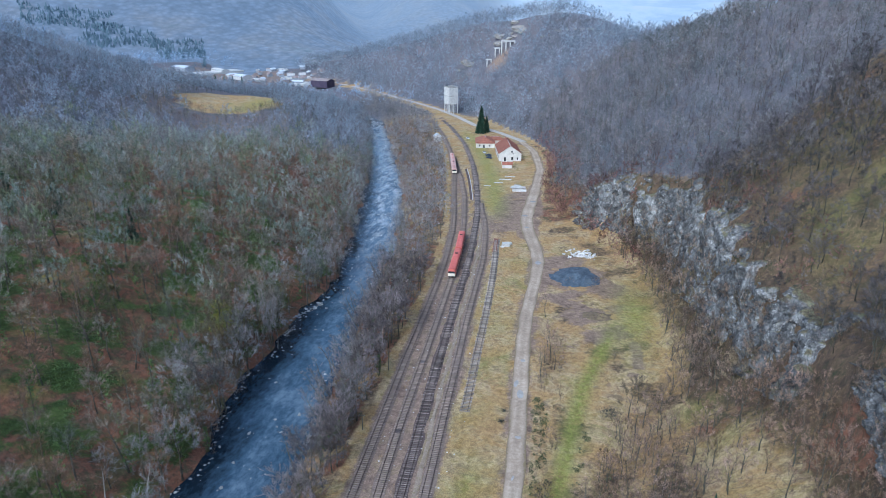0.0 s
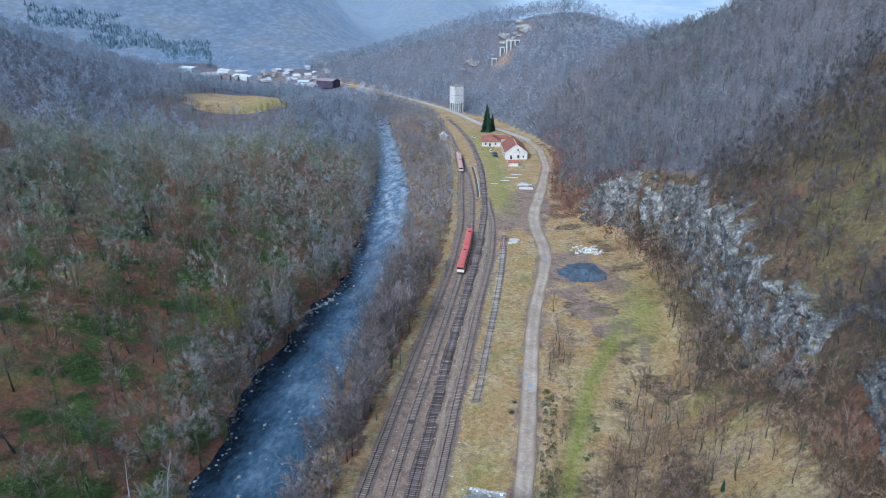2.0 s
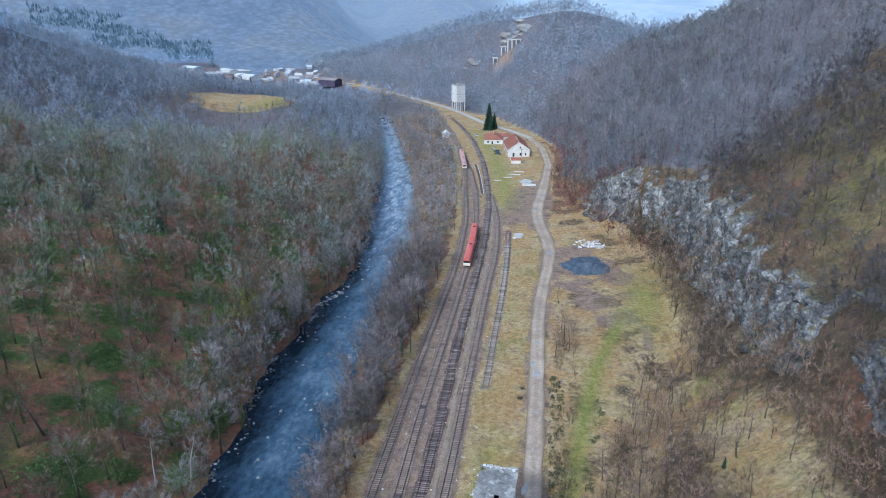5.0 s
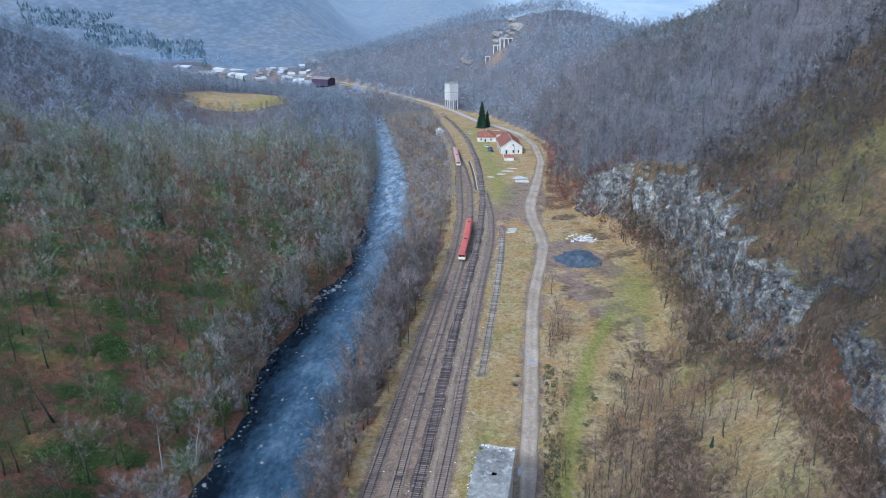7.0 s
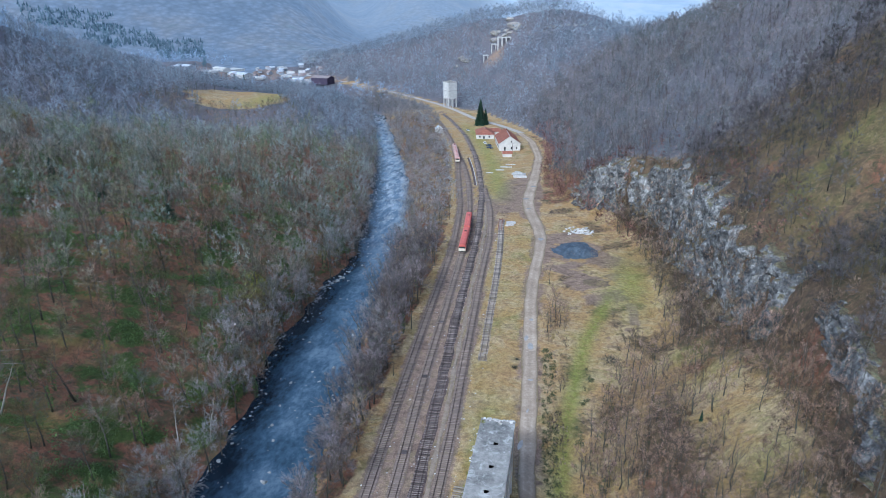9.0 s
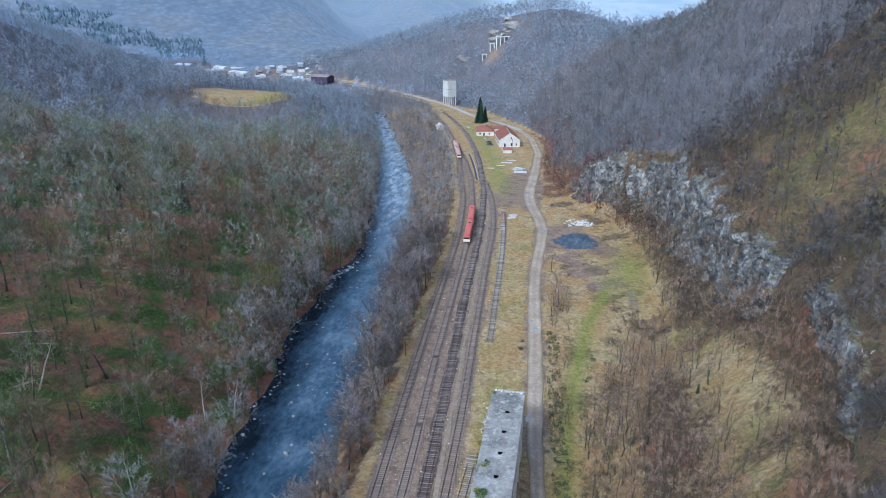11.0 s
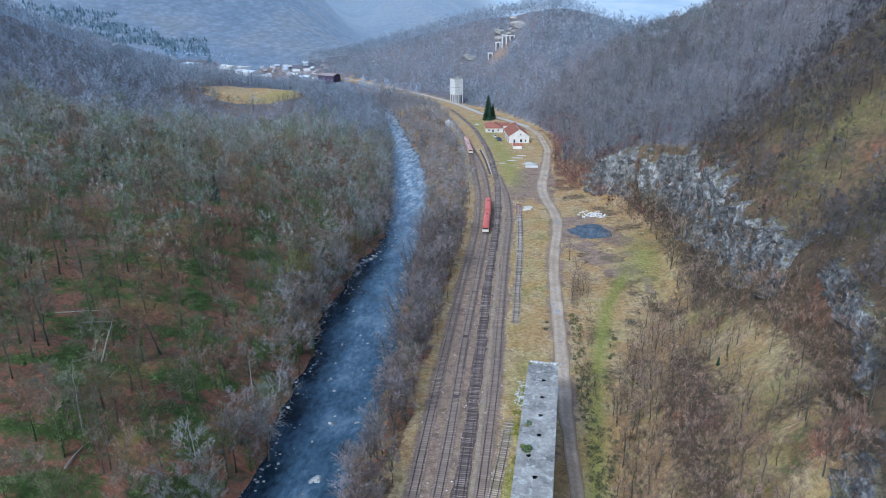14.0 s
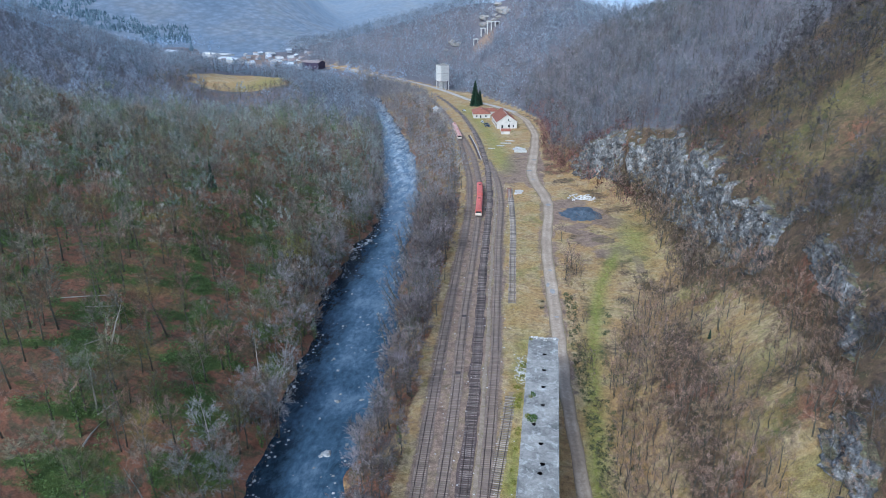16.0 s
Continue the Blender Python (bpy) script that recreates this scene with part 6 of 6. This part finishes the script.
thing("platform_kerb", bm, M_concrete_pale, "pale concrete kerb along the narrow platform", "kerb", kind="structure")


# ---- buildings ----
def gable_house(m, w, l, eave, ridge, label, roof_mat, wall_mat, rows=(), category="house", group="", detail=True, over=0.4):
    """Gable towards -y. rows: (x or None, side, sill, width, height) windows and doors."""
    root = empty("house", m, label, category, group)
    bm = bmesh.new()
    p = [(-w / 2, 0), (-w / 2, eave), (0, ridge), (w / 2, eave), (w / 2, 0)]
    a = [bm.verts.new((x, 0, z - (0.3 if z == 0 else 0))) for x, z in p]
    b = [bm.verts.new((x, l, z - (0.3 if z == 0 else 0))) for x, z in p]
    for i in range(5):
        bm.faces.new((a[i], a[(i + 1) % 5], b[(i + 1) % 5], b[i]))
    bm.faces.new(a[::-1])
    bm.faces.new(b)
    bmesh.ops.recalc_face_normals(bm, faces=bm.faces)
    part("wall", bm, wall_mat, root)
    k = (ridge - eave) / (w / 2)
    for sgn in (-1, 1):
        bm = bmesh.new()
        xe, ze = sgn * (w / 2 + over), eave - k * over
        v = [bm.verts.new(c) for c in ((0, -over, ridge + 0.06), (xe, -over, ze + 0.06), (xe, l + over, ze + 0.06), (0, l + over, ridge + 0.06),
                                       (0, -over, ridge + 0.26), (xe, -over, ze + 0.26), (xe, l + over, ze + 0.26), (0, l + over, ridge + 0.26))]
        for f in ((0, 1, 2, 3), (4, 5, 6, 7), (0, 1, 5, 4), (1, 2, 6, 5), (2, 3, 7, 6), (3, 0, 4, 7)):
            bm.faces.new([v[i] for i in f])
        bmesh.ops.recalc_face_normals(bm, faces=bm.faces)
        roof = part("roof", bm, roof_mat, root)
        if detail:
            for j in range(int(w / 2 / 0.7)):
                f0 = (j + 0.5) * 0.7
                part("tile_row", box(bmesh.new(), min(sgn * f0, sgn * (f0 + 0.12)), max(sgn * f0, sgn * (f0 + 0.12)), -over, l + over, ridge - k * f0 + 0.24, ridge - k * f0 + 0.34), roof_mat, roof)
    if detail:
        part("ridge_cap", box(bmesh.new(), -0.18, 0.18, -over - 0.02, l + over + 0.02, ridge + 0.2, ridge + 0.36, 0.04), M_concrete_pale, root)
        for sgn in (-1, 1):
            bm = bmesh.new()
            xe, ze = sgn * (w / 2 + over), eave - k * over
            tube(bm, [(0, -over - 0.05, ridge + 0.2), (xe, -over - 0.05, ze + 0.2)], [0.16, 0.16], 4)
            part("verge_board", bm, M_plaster, root)
    for x, side, sill, ww, hh in rows:
        name = "door" if sill < 0.3 else "window"
        if side == "front":
            ob = part(name, box(bmesh.new(), x - ww / 2, x + ww / 2, -0.06, 0.1, sill, sill + hh, 0.01), M_glass_dark, root)
            if detail:
                part("frame", box(bmesh.new(), x - ww / 2 - 0.1, x + ww / 2 + 0.1, -0.1, -0.062, sill + hh, sill + hh + 0.12), M_plaster, ob)
        else:
            xx = -w / 2 if side == "left" else w / 2
            part(name, box(bmesh.new(), xx - 0.06, xx + 0.06, x - ww / 2, x + ww / 2, sill, sill + hh, 0.01), M_glass_dark, root)
    return root


st_rows = [(-3.4, "front", 0.1, 1.2, 2.5), (1.3, "front", 0.9, 1.3, 1.9), (4.6, "front", 0.9, 0.9, 1.6), (1.0, "front", 5.6, 0.9, 1.2)]
st_rows += [(y, "left", 0.9 if i % 3 else 0.1, 1.2, 1.9 if i % 3 else 2.5) for i, y in enumerate((3, 7, 11, 15, 19, 23, 27))]
gable_house(pose(-44.7, 419.6, 0, 0, 0, 12.5), 14.2, 30, 4.7, 9.6, "old white station house with a faded red tiled gable roof", M_roof_tile, M_plaster, st_rows, "station building")


def hip_house(m, w, l, eave, ridge, label, category, rows=()):
    """A low house whose roof slopes on all four sides."""
    root = empty("house", m, label, category)
    part("wall", box(bmesh.new(), -w / 2, w / 2, 0, l, -0.3, eave), M_plaster, root)
    bm = bmesh.new()
    o, run = 0.5, w * 0.5
    low = [bm.verts.new(c) for c in ((-w / 2 - o, -o, eave - 0.05), (w / 2 + o, -o, eave - 0.05), (w / 2 + o, l + o, eave - 0.05), (-w / 2 - o, l + o, eave - 0.05))]
    top = [bm.verts.new(c) for c in ((0, run, ridge), (0, l - run, ridge))]
    for f in ((low[0], low[1], top[0]), (low[1], low[2], top[1], top[0]), (low[2], low[3], top[1]), (low[3], low[0], top[0], top[1]), (low[3], low[2], low[1], low[0])):
        bm.faces.new(f)
    bmesh.ops.recalc_face_normals(bm, faces=bm.faces)
    roof = part("roof", bm, M_roof_tile, root)
    part("ridge_cap", box(bmesh.new(), -0.15, 0.15, run, l - run, ridge - 0.03, ridge + 0.14, 0.03), M_concrete_pale, roof)
    for x, sill, ww, hh in rows:
        part("window" if sill > 0.3 else "door", box(bmesh.new(), x - ww / 2, x + ww / 2, -0.06, 0.1, sill, sill + hh, 0.01), M_glass_dark, root)
    return root


hip_house(pose(-66.5, 457, 0, 0, 0, 10), 13, 20, 3.2, 6.4, "low white annex under a hipped red tile roof", "annex", [(-4, 1, 1.1, 1.3), (-1, 0.1, 1.1, 2.1), (3, 1, 1.1, 1.3)])
hip_house(pose(-56.0, 476, 0, 0, 0, 100), 7, 12, 2.8, 5.0, "small outbuilding with a faded red hipped roof", "outbuilding", [(0, 0.1, 1.1, 2.0)])


def parked_car(x, y, a, paint, label):
    root = empty("car", pose(x, y, float(land(x, y)) + 0.02, 0, 0, a), label, "car", "cars by the station")
    bm = box(bmesh.new(), -0.86, 0.86, -2.1, 2.1, 0.32, 0.88, 0.12)
    part("body", bm, paint, root)
    bm = box(bmesh.new(), -0.76, 0.76, -1.3, 0.9, 0.86, 1.4, 0.1)
    for v in bm.verts:
        if v.co.z > 1.2:
            v.co.y *= 0.72
            v.co.x *= 0.86
    cabin = part("cabin", bm, M_glass_dark, root, "dark glazed cabin")
    part("roof", box(bmesh.new(), -0.62, 0.62, -0.85, 0.55, 1.402, 1.44, 0.015), paint, cabin)
    for wx in (-0.8, 0.8):
        for wy in (-1.3, 1.3):
            bm = bmesh.new()
            bmesh.ops.create_cone(bm, cap_ends=True, segments=14, radius1=0.31, radius2=0.31, depth=0.2, matrix=pose(wx, wy, 0.31, 0, 90))
            part("wheel", bm, M_black, root)
    for wx in (-0.6, 0.6):
        part("headlight", box(bmesh.new(), wx - 0.16, wx + 0.16, -2.13, -2.06, 0.6, 0.74, 0.02), M_cream, root)


M_car_white = surface("white_car_paint", (0.6, 0.61, 0.62), (0.72, 0.73, 0.74), 1, 6, 0.35, bump=0)
M_car_blue = surface("dark_blue_car_paint", (0.03, 0.05, 0.1), (0.05, 0.08, 0.14), 1, 6, 0.35, bump=0)
parked_car(-64.5, 440, 20, M_car_white, "white car parked in the grass beside the station")
parked_car(-60.5, 432, 70, M_car_blue, "dark blue car parked beside the station")
parked_car(-59.0, 424.5, 65, M_car_blue, "dark blue car parked before the station wall")
parked_car(-84, 486, 30, M_car_white, "white car parked near the spruces")
# end of the dead siding: an old rusty pit and a block of concrete
M_rust = surface("rusty_red_iron", (0.16, 0.06, 0.04), (0.3, 0.13, 0.09), 0.8, 6, 0.8)
ob = empty("inspection_pit", pose(-32.8, 262, 0, 0, 0, 4.5), "rusty edged inspection pit at the siding's end", "pit")
part("floor", box(bmesh.new(), -0.55, 0.55, -8, 8, 0.03, 0.1), M_rust, ob)
for x in (-0.75, 0.75):
    part("edge", box(bmesh.new(), x - 0.12, x + 0.12, -8.2, 8.2, 0.0, 0.36, 0.02), M_rust, ob)
for x, y, w, h in ((-28.3, 262, 1.5, 1.5), (-27.0, 264.5, 0.9, 0.8), (-29.6, 260.2, 0.7, 0.6)):
    thing("concrete_block", box(bmesh.new(), -w, w, -w * 0.8, w * 0.8, -0.15, h, 0.08), M_concrete_pale, "weathered block of pale concrete in the grass", "concrete block", "blocks by the siding", m=pose(x, y, 0, 0, 0, 12 * x % 40))
gable_house(pose(-47.5, 401.5, 0, 0, 0, -82), 4.0, 6.0, 2.3, 3.5, "small shed with a red roof before the station", M_roof_tile, M_plaster, [(3, "left", 1, 0.9, 0.9)], "shed")
gable_house(pose(-104, 473, float(land(-104, 473)) + 0.1, 0, 0, 20), 5, 6, 3.0, 4.8, "little white hut with a grey roof beside the track", M_sheet, M_plaster, [], "hut")
thing("chimney", box(bmesh.new(), -0.4, 0.4, -0.4, 0.4, 7.5, 11.2, 0.04), M_roof_tile, "brick chimney on the station roof", "chimney", m=pose(-49.5, 440, 0, 0, 0, 12))


def silo():
    root = empty("silo", pose(-120.5, 604, float(land(-120.5, 604)) - 0.1, 0, 0, 42), "tall pale concrete silo bunker standing on legs beside the road", "silo")
    part("body", box(bmesh.new(), -4.6, 4.6, -4.6, 4.6, 8.2, 23.4, 0.08), M_concrete_pale, root)
    part("roof_slab", box(bmesh.new(), -4.9, 4.9, -4.9, 4.9, 23.4, 23.9, 0.05), M_concrete, root)
    part("parapet", box(bmesh.new(), -1.5, 1.5, -1.5, 1.5, 23.9, 25.0, 0.05), M_concrete, root)
    for x in (-4.2, 0, 4.2):
        for y in (-4.2, 0, 4.2):
            part("leg", box(bmesh.new(), x - 0.35, x + 0.35, y - 0.35, y + 0.35, -0.4, 8.2), M_concrete_pale, root)
    for z in (8.2, 15.5):
        part("band", box(bmesh.new(), -4.66, 4.66, -4.66, 4.66, z, z + 0.35), M_concrete, root)
    return root


silo()
# stacked concrete panels and other lumps of the yard
prng = random.Random(12)
stack = empty("panel_stack", pose(-32.6, 353.5, 0), "loose stack of pale concrete panels beside the yard road", "panel stack")
for i in range(26):
    ob = part("panel", box(bmesh.new(), -1.6, 1.6, -0.75, 0.75, 0, 0.3, 0.03), M_concrete_pale, stack)
    ob.matrix_basis = pose(prng.uniform(-2.4, 2.8), prng.uniform(-2.5, 2.5), 0.1 + 0.31 * (i // 5), prng.uniform(-4, 4), prng.uniform(-3, 3), prng.uniform(-25, 25))
thing("panel_wall", box(bmesh.new(), -3.8, 3.8, -0.3, 0.3, -0.1, 1.3, 0.05), M_concrete_pale, "low wall of pale concrete blocks", "wall", m=pose(-31.5, 348.4, 0, 0, 0, 4))
for i, (x, y, l, a) in enumerate([(-42, 372, 7, 5), (-40, 379, 6, -3), (-45, 364, 5, 8), (-50, 356, 4, 0)]):
    thing("beam", box(bmesh.new(), -l / 2, l / 2, -0.3, 0.3, -0.1, 0.45, 0.04), M_concrete_pale, "mossy concrete beam lying in the grass", "beam", "beams before the station", m=pose(x, y, 0, 0, 0, a))


def heap(name, x, y, rx, ry, h, mat, label, seed, lumps=0.25):
    bm = bmesh.new()
    bmesh.ops.create_grid(bm, x_segments=34, y_segments=34, size=1)
    for v in bm.verts:
        r = v.co.xy.length * (1 + 0.45 * noise.noise(Vector((v.co.x * 1.4 + seed, v.co.y * 1.4, seed))) + 0.15 * noise.noise(Vector((v.co.x * 4, v.co.y * 4, seed))))
        k = 1 - smooth(np.array((r - 0.1) / 0.85)) if r > 0.1 else 1.0
        q = Vector((v.co.x * 3 + seed, v.co.y * 3, 0))
        v.co = Vector((v.co.x * rx, v.co.y * ry, float(k) * h * (0.7 + 0.7 * noise.noise(q)) + lumps * float(k) * noise.noise(q * 4) - 0.35 * (r > 0.93)))
    return thing(name, bm, mat, label, "heap", smooth=True, m=pose(x, y, float(land(x, y)) + 0.05))


heap("chippings_mound", 0.5, 234, 9.5, 10.5, 2.4, M_gravel_dark, "low heap of blue-grey stone chippings", 3, 0.5)
heap("chippings_mound", 4.0, 230, 5, 5, 2.6, M_gravel_dark, "low heap of blue-grey stone chippings", 8, 0.5)
M_soil = surface("bare_soil", (0.10, 0.075, 0.05), (0.21, 0.155, 0.10), 0.5, 5, 0.95, stain=(0.22, 0.18, 0.08))
heap("earth_heap", 9, 202, 5, 4, 0.8, M_soil, "low bank of brown earth and stalks", 5)
rubble_meshes = [boulder_mesh(30 + i, M_rubble) for i in range(6)]
for i in range(90):
    x, y = 3.5 + prng.gauss(0, 2.6), 258 + prng.gauss(0, 2.2)
    s = prng.uniform(0.3, 1.0)
    ob = new("rubble_block", rubble_meshes[i % 6])
    ob.matrix_world = pose(x, y, float(land(x, y)) + s * 0.3, prng.uniform(-30, 30), prng.uniform(-30, 30), prng.uniform(0, 360)) @ Matrix.Diagonal((s, s * 0.7, s * 0.7, 1))
    tagged(ob, "pale broken block in a rubble heap", "rubble", "rubble heap by the chippings")
# brushwood pile
V, F = shrub(401, 400, 1.6, 4.0, 0.09)
thing("brushwood", raw_mesh("brushwood", V, F, M_bark), None, "dark pile of cut brushwood in the meadow", "brushwood", kind="stuff", m=pose(11.8, 146.5, float(land(11.8, 146.5)) - 0.2))
for x, y, s in [(-14.4, 137.4, 0.75), (-14.2, 142, 0.5)]:
    V, F = shrub(int(410 + y), 260, 1.5, 1.3, 0.06)
    thing("bush", raw_mesh("bush", V, F, M_bark), None, "dark leafless bush on the grass verge", "bush", "bushes on the verge", m=pose(x, y, float(land(x, y))) @ Matrix.Scale(s, 4))


# poles along the line
def pole(x, y, h):
    root = empty("pole", pose(x, y, float(land(x, y)) - 0.3, prng.uniform(-1, 1), prng.uniform(-1, 1), 0), "dark wooden line pole beside the outer track", "pole", "poles along the line")
    part("post", tube(bmesh.new(), [(0, 0, 0), (0, 0, h)], [0.14, 0.09], 7), M_bark, root)
    part("crossarm", box(bmesh.new(), -0.7, 0.7, -0.05, 0.05, h - 0.7, h - 0.58), M_bark, root)
    for xx in (-0.55, 0.55):
        part("insulator", tube(bmesh.new(), [(xx, 0, h - 0.58), (xx, 0, h - 0.4)], [0.05, 0.04], 6), M_concrete_pale, root)


for x, y, h in [(-48.2, 155, 7), (-52.2, 209, 7), (-57, 265, 7.5), (-46.5, 127.3, 5), (-42.5, 415, 7), (-66, 330, 7)]:
    pole(x, y, h)


# puddles on the road
def puddle(x, y, rx, ry, a):
    bm = bmesh.new()
    vs = []
    for i in range(22):
        t = i / 22 * math.tau
        k = 1 + 0.25 * noise.noise(Vector((math.cos(t) * 1.2 + x, math.sin(t) * 1.2 + y, 0)))
        vs.append(bm.verts.new((math.cos(t) * rx * k, math.sin(t) * ry * k, 0)))
    bm.faces.new(vs)
    thing("puddle", bm, M_puddle, "muddy puddle in the dirt road", "puddle", "puddles on the road", m=pose(x, y, float(land(x, y)) + 0.185, 0, 0, a))


M_puddle = surface("puddle_water", (0.32, 0.3, 0.28), (0.48, 0.46, 0.42), 0.5, 3, 0.06, bump=0)
M_puddle.node_tree.nodes["Principled BSDF"].inputs["Specular IOR Level"].default_value = 0.6
for x, y, rx, ry in [(-9.9, 103.5, 0.5, 1.9), (-9.3, 117.5, 0.3, 0.9), (-12.6, 155.5, 0.6, 1.8), (-11.0, 150.5, 0.9, 2.0), (-12.0, 168, 0.7, 0.8), (-9.6, 132, 0.8, 0.5), (-24.5, 305, 1.6, 1.2), (-22, 288, 1.2, 1.0), (-22.5, 330, 1.6, 1.4), (-13.5, 245, 1.2, 1.8)]:
    puddle(x, y, rx, ry, prng.uniform(-10, 10))

# ---- far settlement ----
def hall(x, y, a, w, l, h, roof_mat, wall_mat, label, cat="building"):
    gable_house(pose(x, y, float(land(x, y)), 0, 0, a), w, l, h, h + w * 0.13, label, roof_mat, wall_mat, [(l * (i + 0.5) / 6, "right", h * 0.45, l / 12, h * 0.3) for i in range(6)], cat, "far settlement", False)


hall(-297, 760, 75, 15, 24, 7.5, M_town_roof, M_steel_dark, "dark clad workshop with a reddish roof at the far road", "workshop")
hall(-505, 800, 68, 14, 28, 5.5, M_sheet, M_town_wall, "long white hall with a pale roof in the far valley", "hall")
hall(-412, 775, 62, 14, 36, 5, M_sheet, M_concrete_pale, "long low shed with a pale sheet roof in the far valley", "shed")
hall(-455, 800, 55, 10, 30, 4, M_concrete_pale, M_concrete_pale, "low grey shed in the far valley", "shed")
hall(-395, 960, 70, 10, 20, 4, M_sheet, M_town_wall, "white hall with a pale roof far up the valley", "hall")
for i in range(52):
    x, y = -405 + prng.uniform(-70, 80), 840 + prng.uniform(-65, 110)
    gable_house(pose(x, y, float(land(x, y)), 0, 0, prng.uniform(0, 180)), prng.uniform(4, 7), prng.uniform(5, 10), prng.uniform(2.2, 3.4), prng.uniform(3.8, 5.4), "small pale house in the far village", prng.choice((M_town_roof, M_sheet, M_concrete_pale, M_town_roof)), M_town_wall, [], "house", "far settlement", False)

# ruined concrete frames on the ridge
def ruin(x, y, bays, h, a):
    z = float(land(x, y))
    root = empty("ruin", pose(x, y, z - 1, 0, 0, a), "ruined grey concrete frame high on the ridge", "ruin", "ruins on the ridge")
    for i in range(bays + 1):
        for yy in (0, 4):
            part("column", box(bmesh.new(), i * 4 - 0.4, i * 4 + 0.4, yy - 0.4, yy + 0.4, -4, h), M_concrete_pale, root)
    part("slab", box(bmesh.new(), -0.8, bays * 4 + 0.8, -0.8, 4.8, h, h + 0.9), M_concrete_pale, root)


ruin(-83, 664, 3, 13, 12)
ruin(-90, 670, 1, 9, 12)
ruin(-97, 664, 1, 7, 12)
M_crag = surface("pale_crag_rock", (0.2, 0.185, 0.17), (0.46, 0.43, 0.39), 0.35, 2.0, 0.95, bump=0.8, stain=(0.24, 0.2, 0.13))
crng = random.Random(9)
crags = [(-78 + crng.uniform(-14, 16), 694 + crng.uniform(-14, 22), crng.uniform(2.5, 6.5)) for _ in range(16)] + [(x, 640 - 0.25 * (x + 10) + crng.uniform(-5, 5), crng.uniform(1.5, 4)) for x in range(-50, 40, 7)] + [(-118, 690, 6), (-124, 700, 5), (-131, 694, 4)]
for i, (x, y, s) in enumerate(crags):
    ob = new("crag", boulder_mesh(20 + i, M_crag, 0.7))
    ob.matrix_world = pose(x, y, float(land(x, y)) + s * 0.05, 0, 0, i * 50) @ Matrix.Diagonal((s * 1.5, s, s * 0.8, 1))
    tagged(ob, "pale rock crag on the wooded ridge", "crag", "crags on the ridge")
# fallen trunks on the wood floor
for i, (x, y, l, a, tilt) in enumerate([(-137, 94, 15, 35, 8), (-134, 91, 12, 32, 8), (-110, 60, 8, 80, 2), (-118, 62, 9, 95, 3), (-124, 75, 7, 60, 2), (-108, 50, 8, 100, 1)]):
    thing("fallen_trunk", tube(bmesh.new(), [(-l / 2, 0, 0), (0, 0.2, 0.05), (l / 2, 0, 0)], [0.24, 0.18, 0.06], 7), M_pale_bark, "pale fallen trunk in the leaf litter", "log", "fallen trunks", m=pose(x, y, float(land(x, y)) + 0.3, 0, tilt, a))

# yellow-green bushes and pale rubble between the siding and the bunker
for i in range(22):
    x, y = prng.uniform(-20.4, -18.2), prng.uniform(50, 112)
    V, F = leaf_cloud(500 + i, 60, 0.2, 0.8, 0.8, 0.02)
    thing("bush", raw_mesh("bush", V, F, M_moss_leaf), None, "small yellow-green bush beside the siding", "bush", "bushes by the siding", m=pose(x, y, float(land(x, y))) @ Matrix.Scale(prng.uniform(0.5, 1.3), 4))
r = np.random.default_rng(14)
x, y = -18.8 + r.normal(0, 0.9, 260), 100 + r.normal(0, 3.2, 260)
scatter_mesh("rubble", stones, np.stack([x, y, land(x, y)], 1), M_rubble, "spilled pale rubble by the siding", "rubble", (0.12, 0.5), 15)
x, y = r.uniform(-52, -14, 900), r.uniform(30, 280, 900)
ok = (x > TRACK_1(y) - 2) & (x < TRACK_4(y) + 6)
scatter_mesh("stones", stones, np.stack([x, y, land(x, y)], 1)[ok], M_rubble, "scattered pale stones in the yard", "stones", (0.12, 0.4), 16)

# pale open yards of the far settlement
for x, y, w, l, a in [(-470, 800, 70, 26, 62), (-440, 820, 50, 22, 55), (-380, 850, 40, 30, 20), (-345, 800, 36, 20, 50)]:
    thing("yard_pavement", box(bmesh.new(), -w / 2, w / 2, -l / 2, l / 2, -2.5, 0.0), M_concrete_pale, "pale open yard in the far settlement", "yard", kind="structure", m=pose(x, y, float(land(x, y)) + 0.35, 0, 0, a))
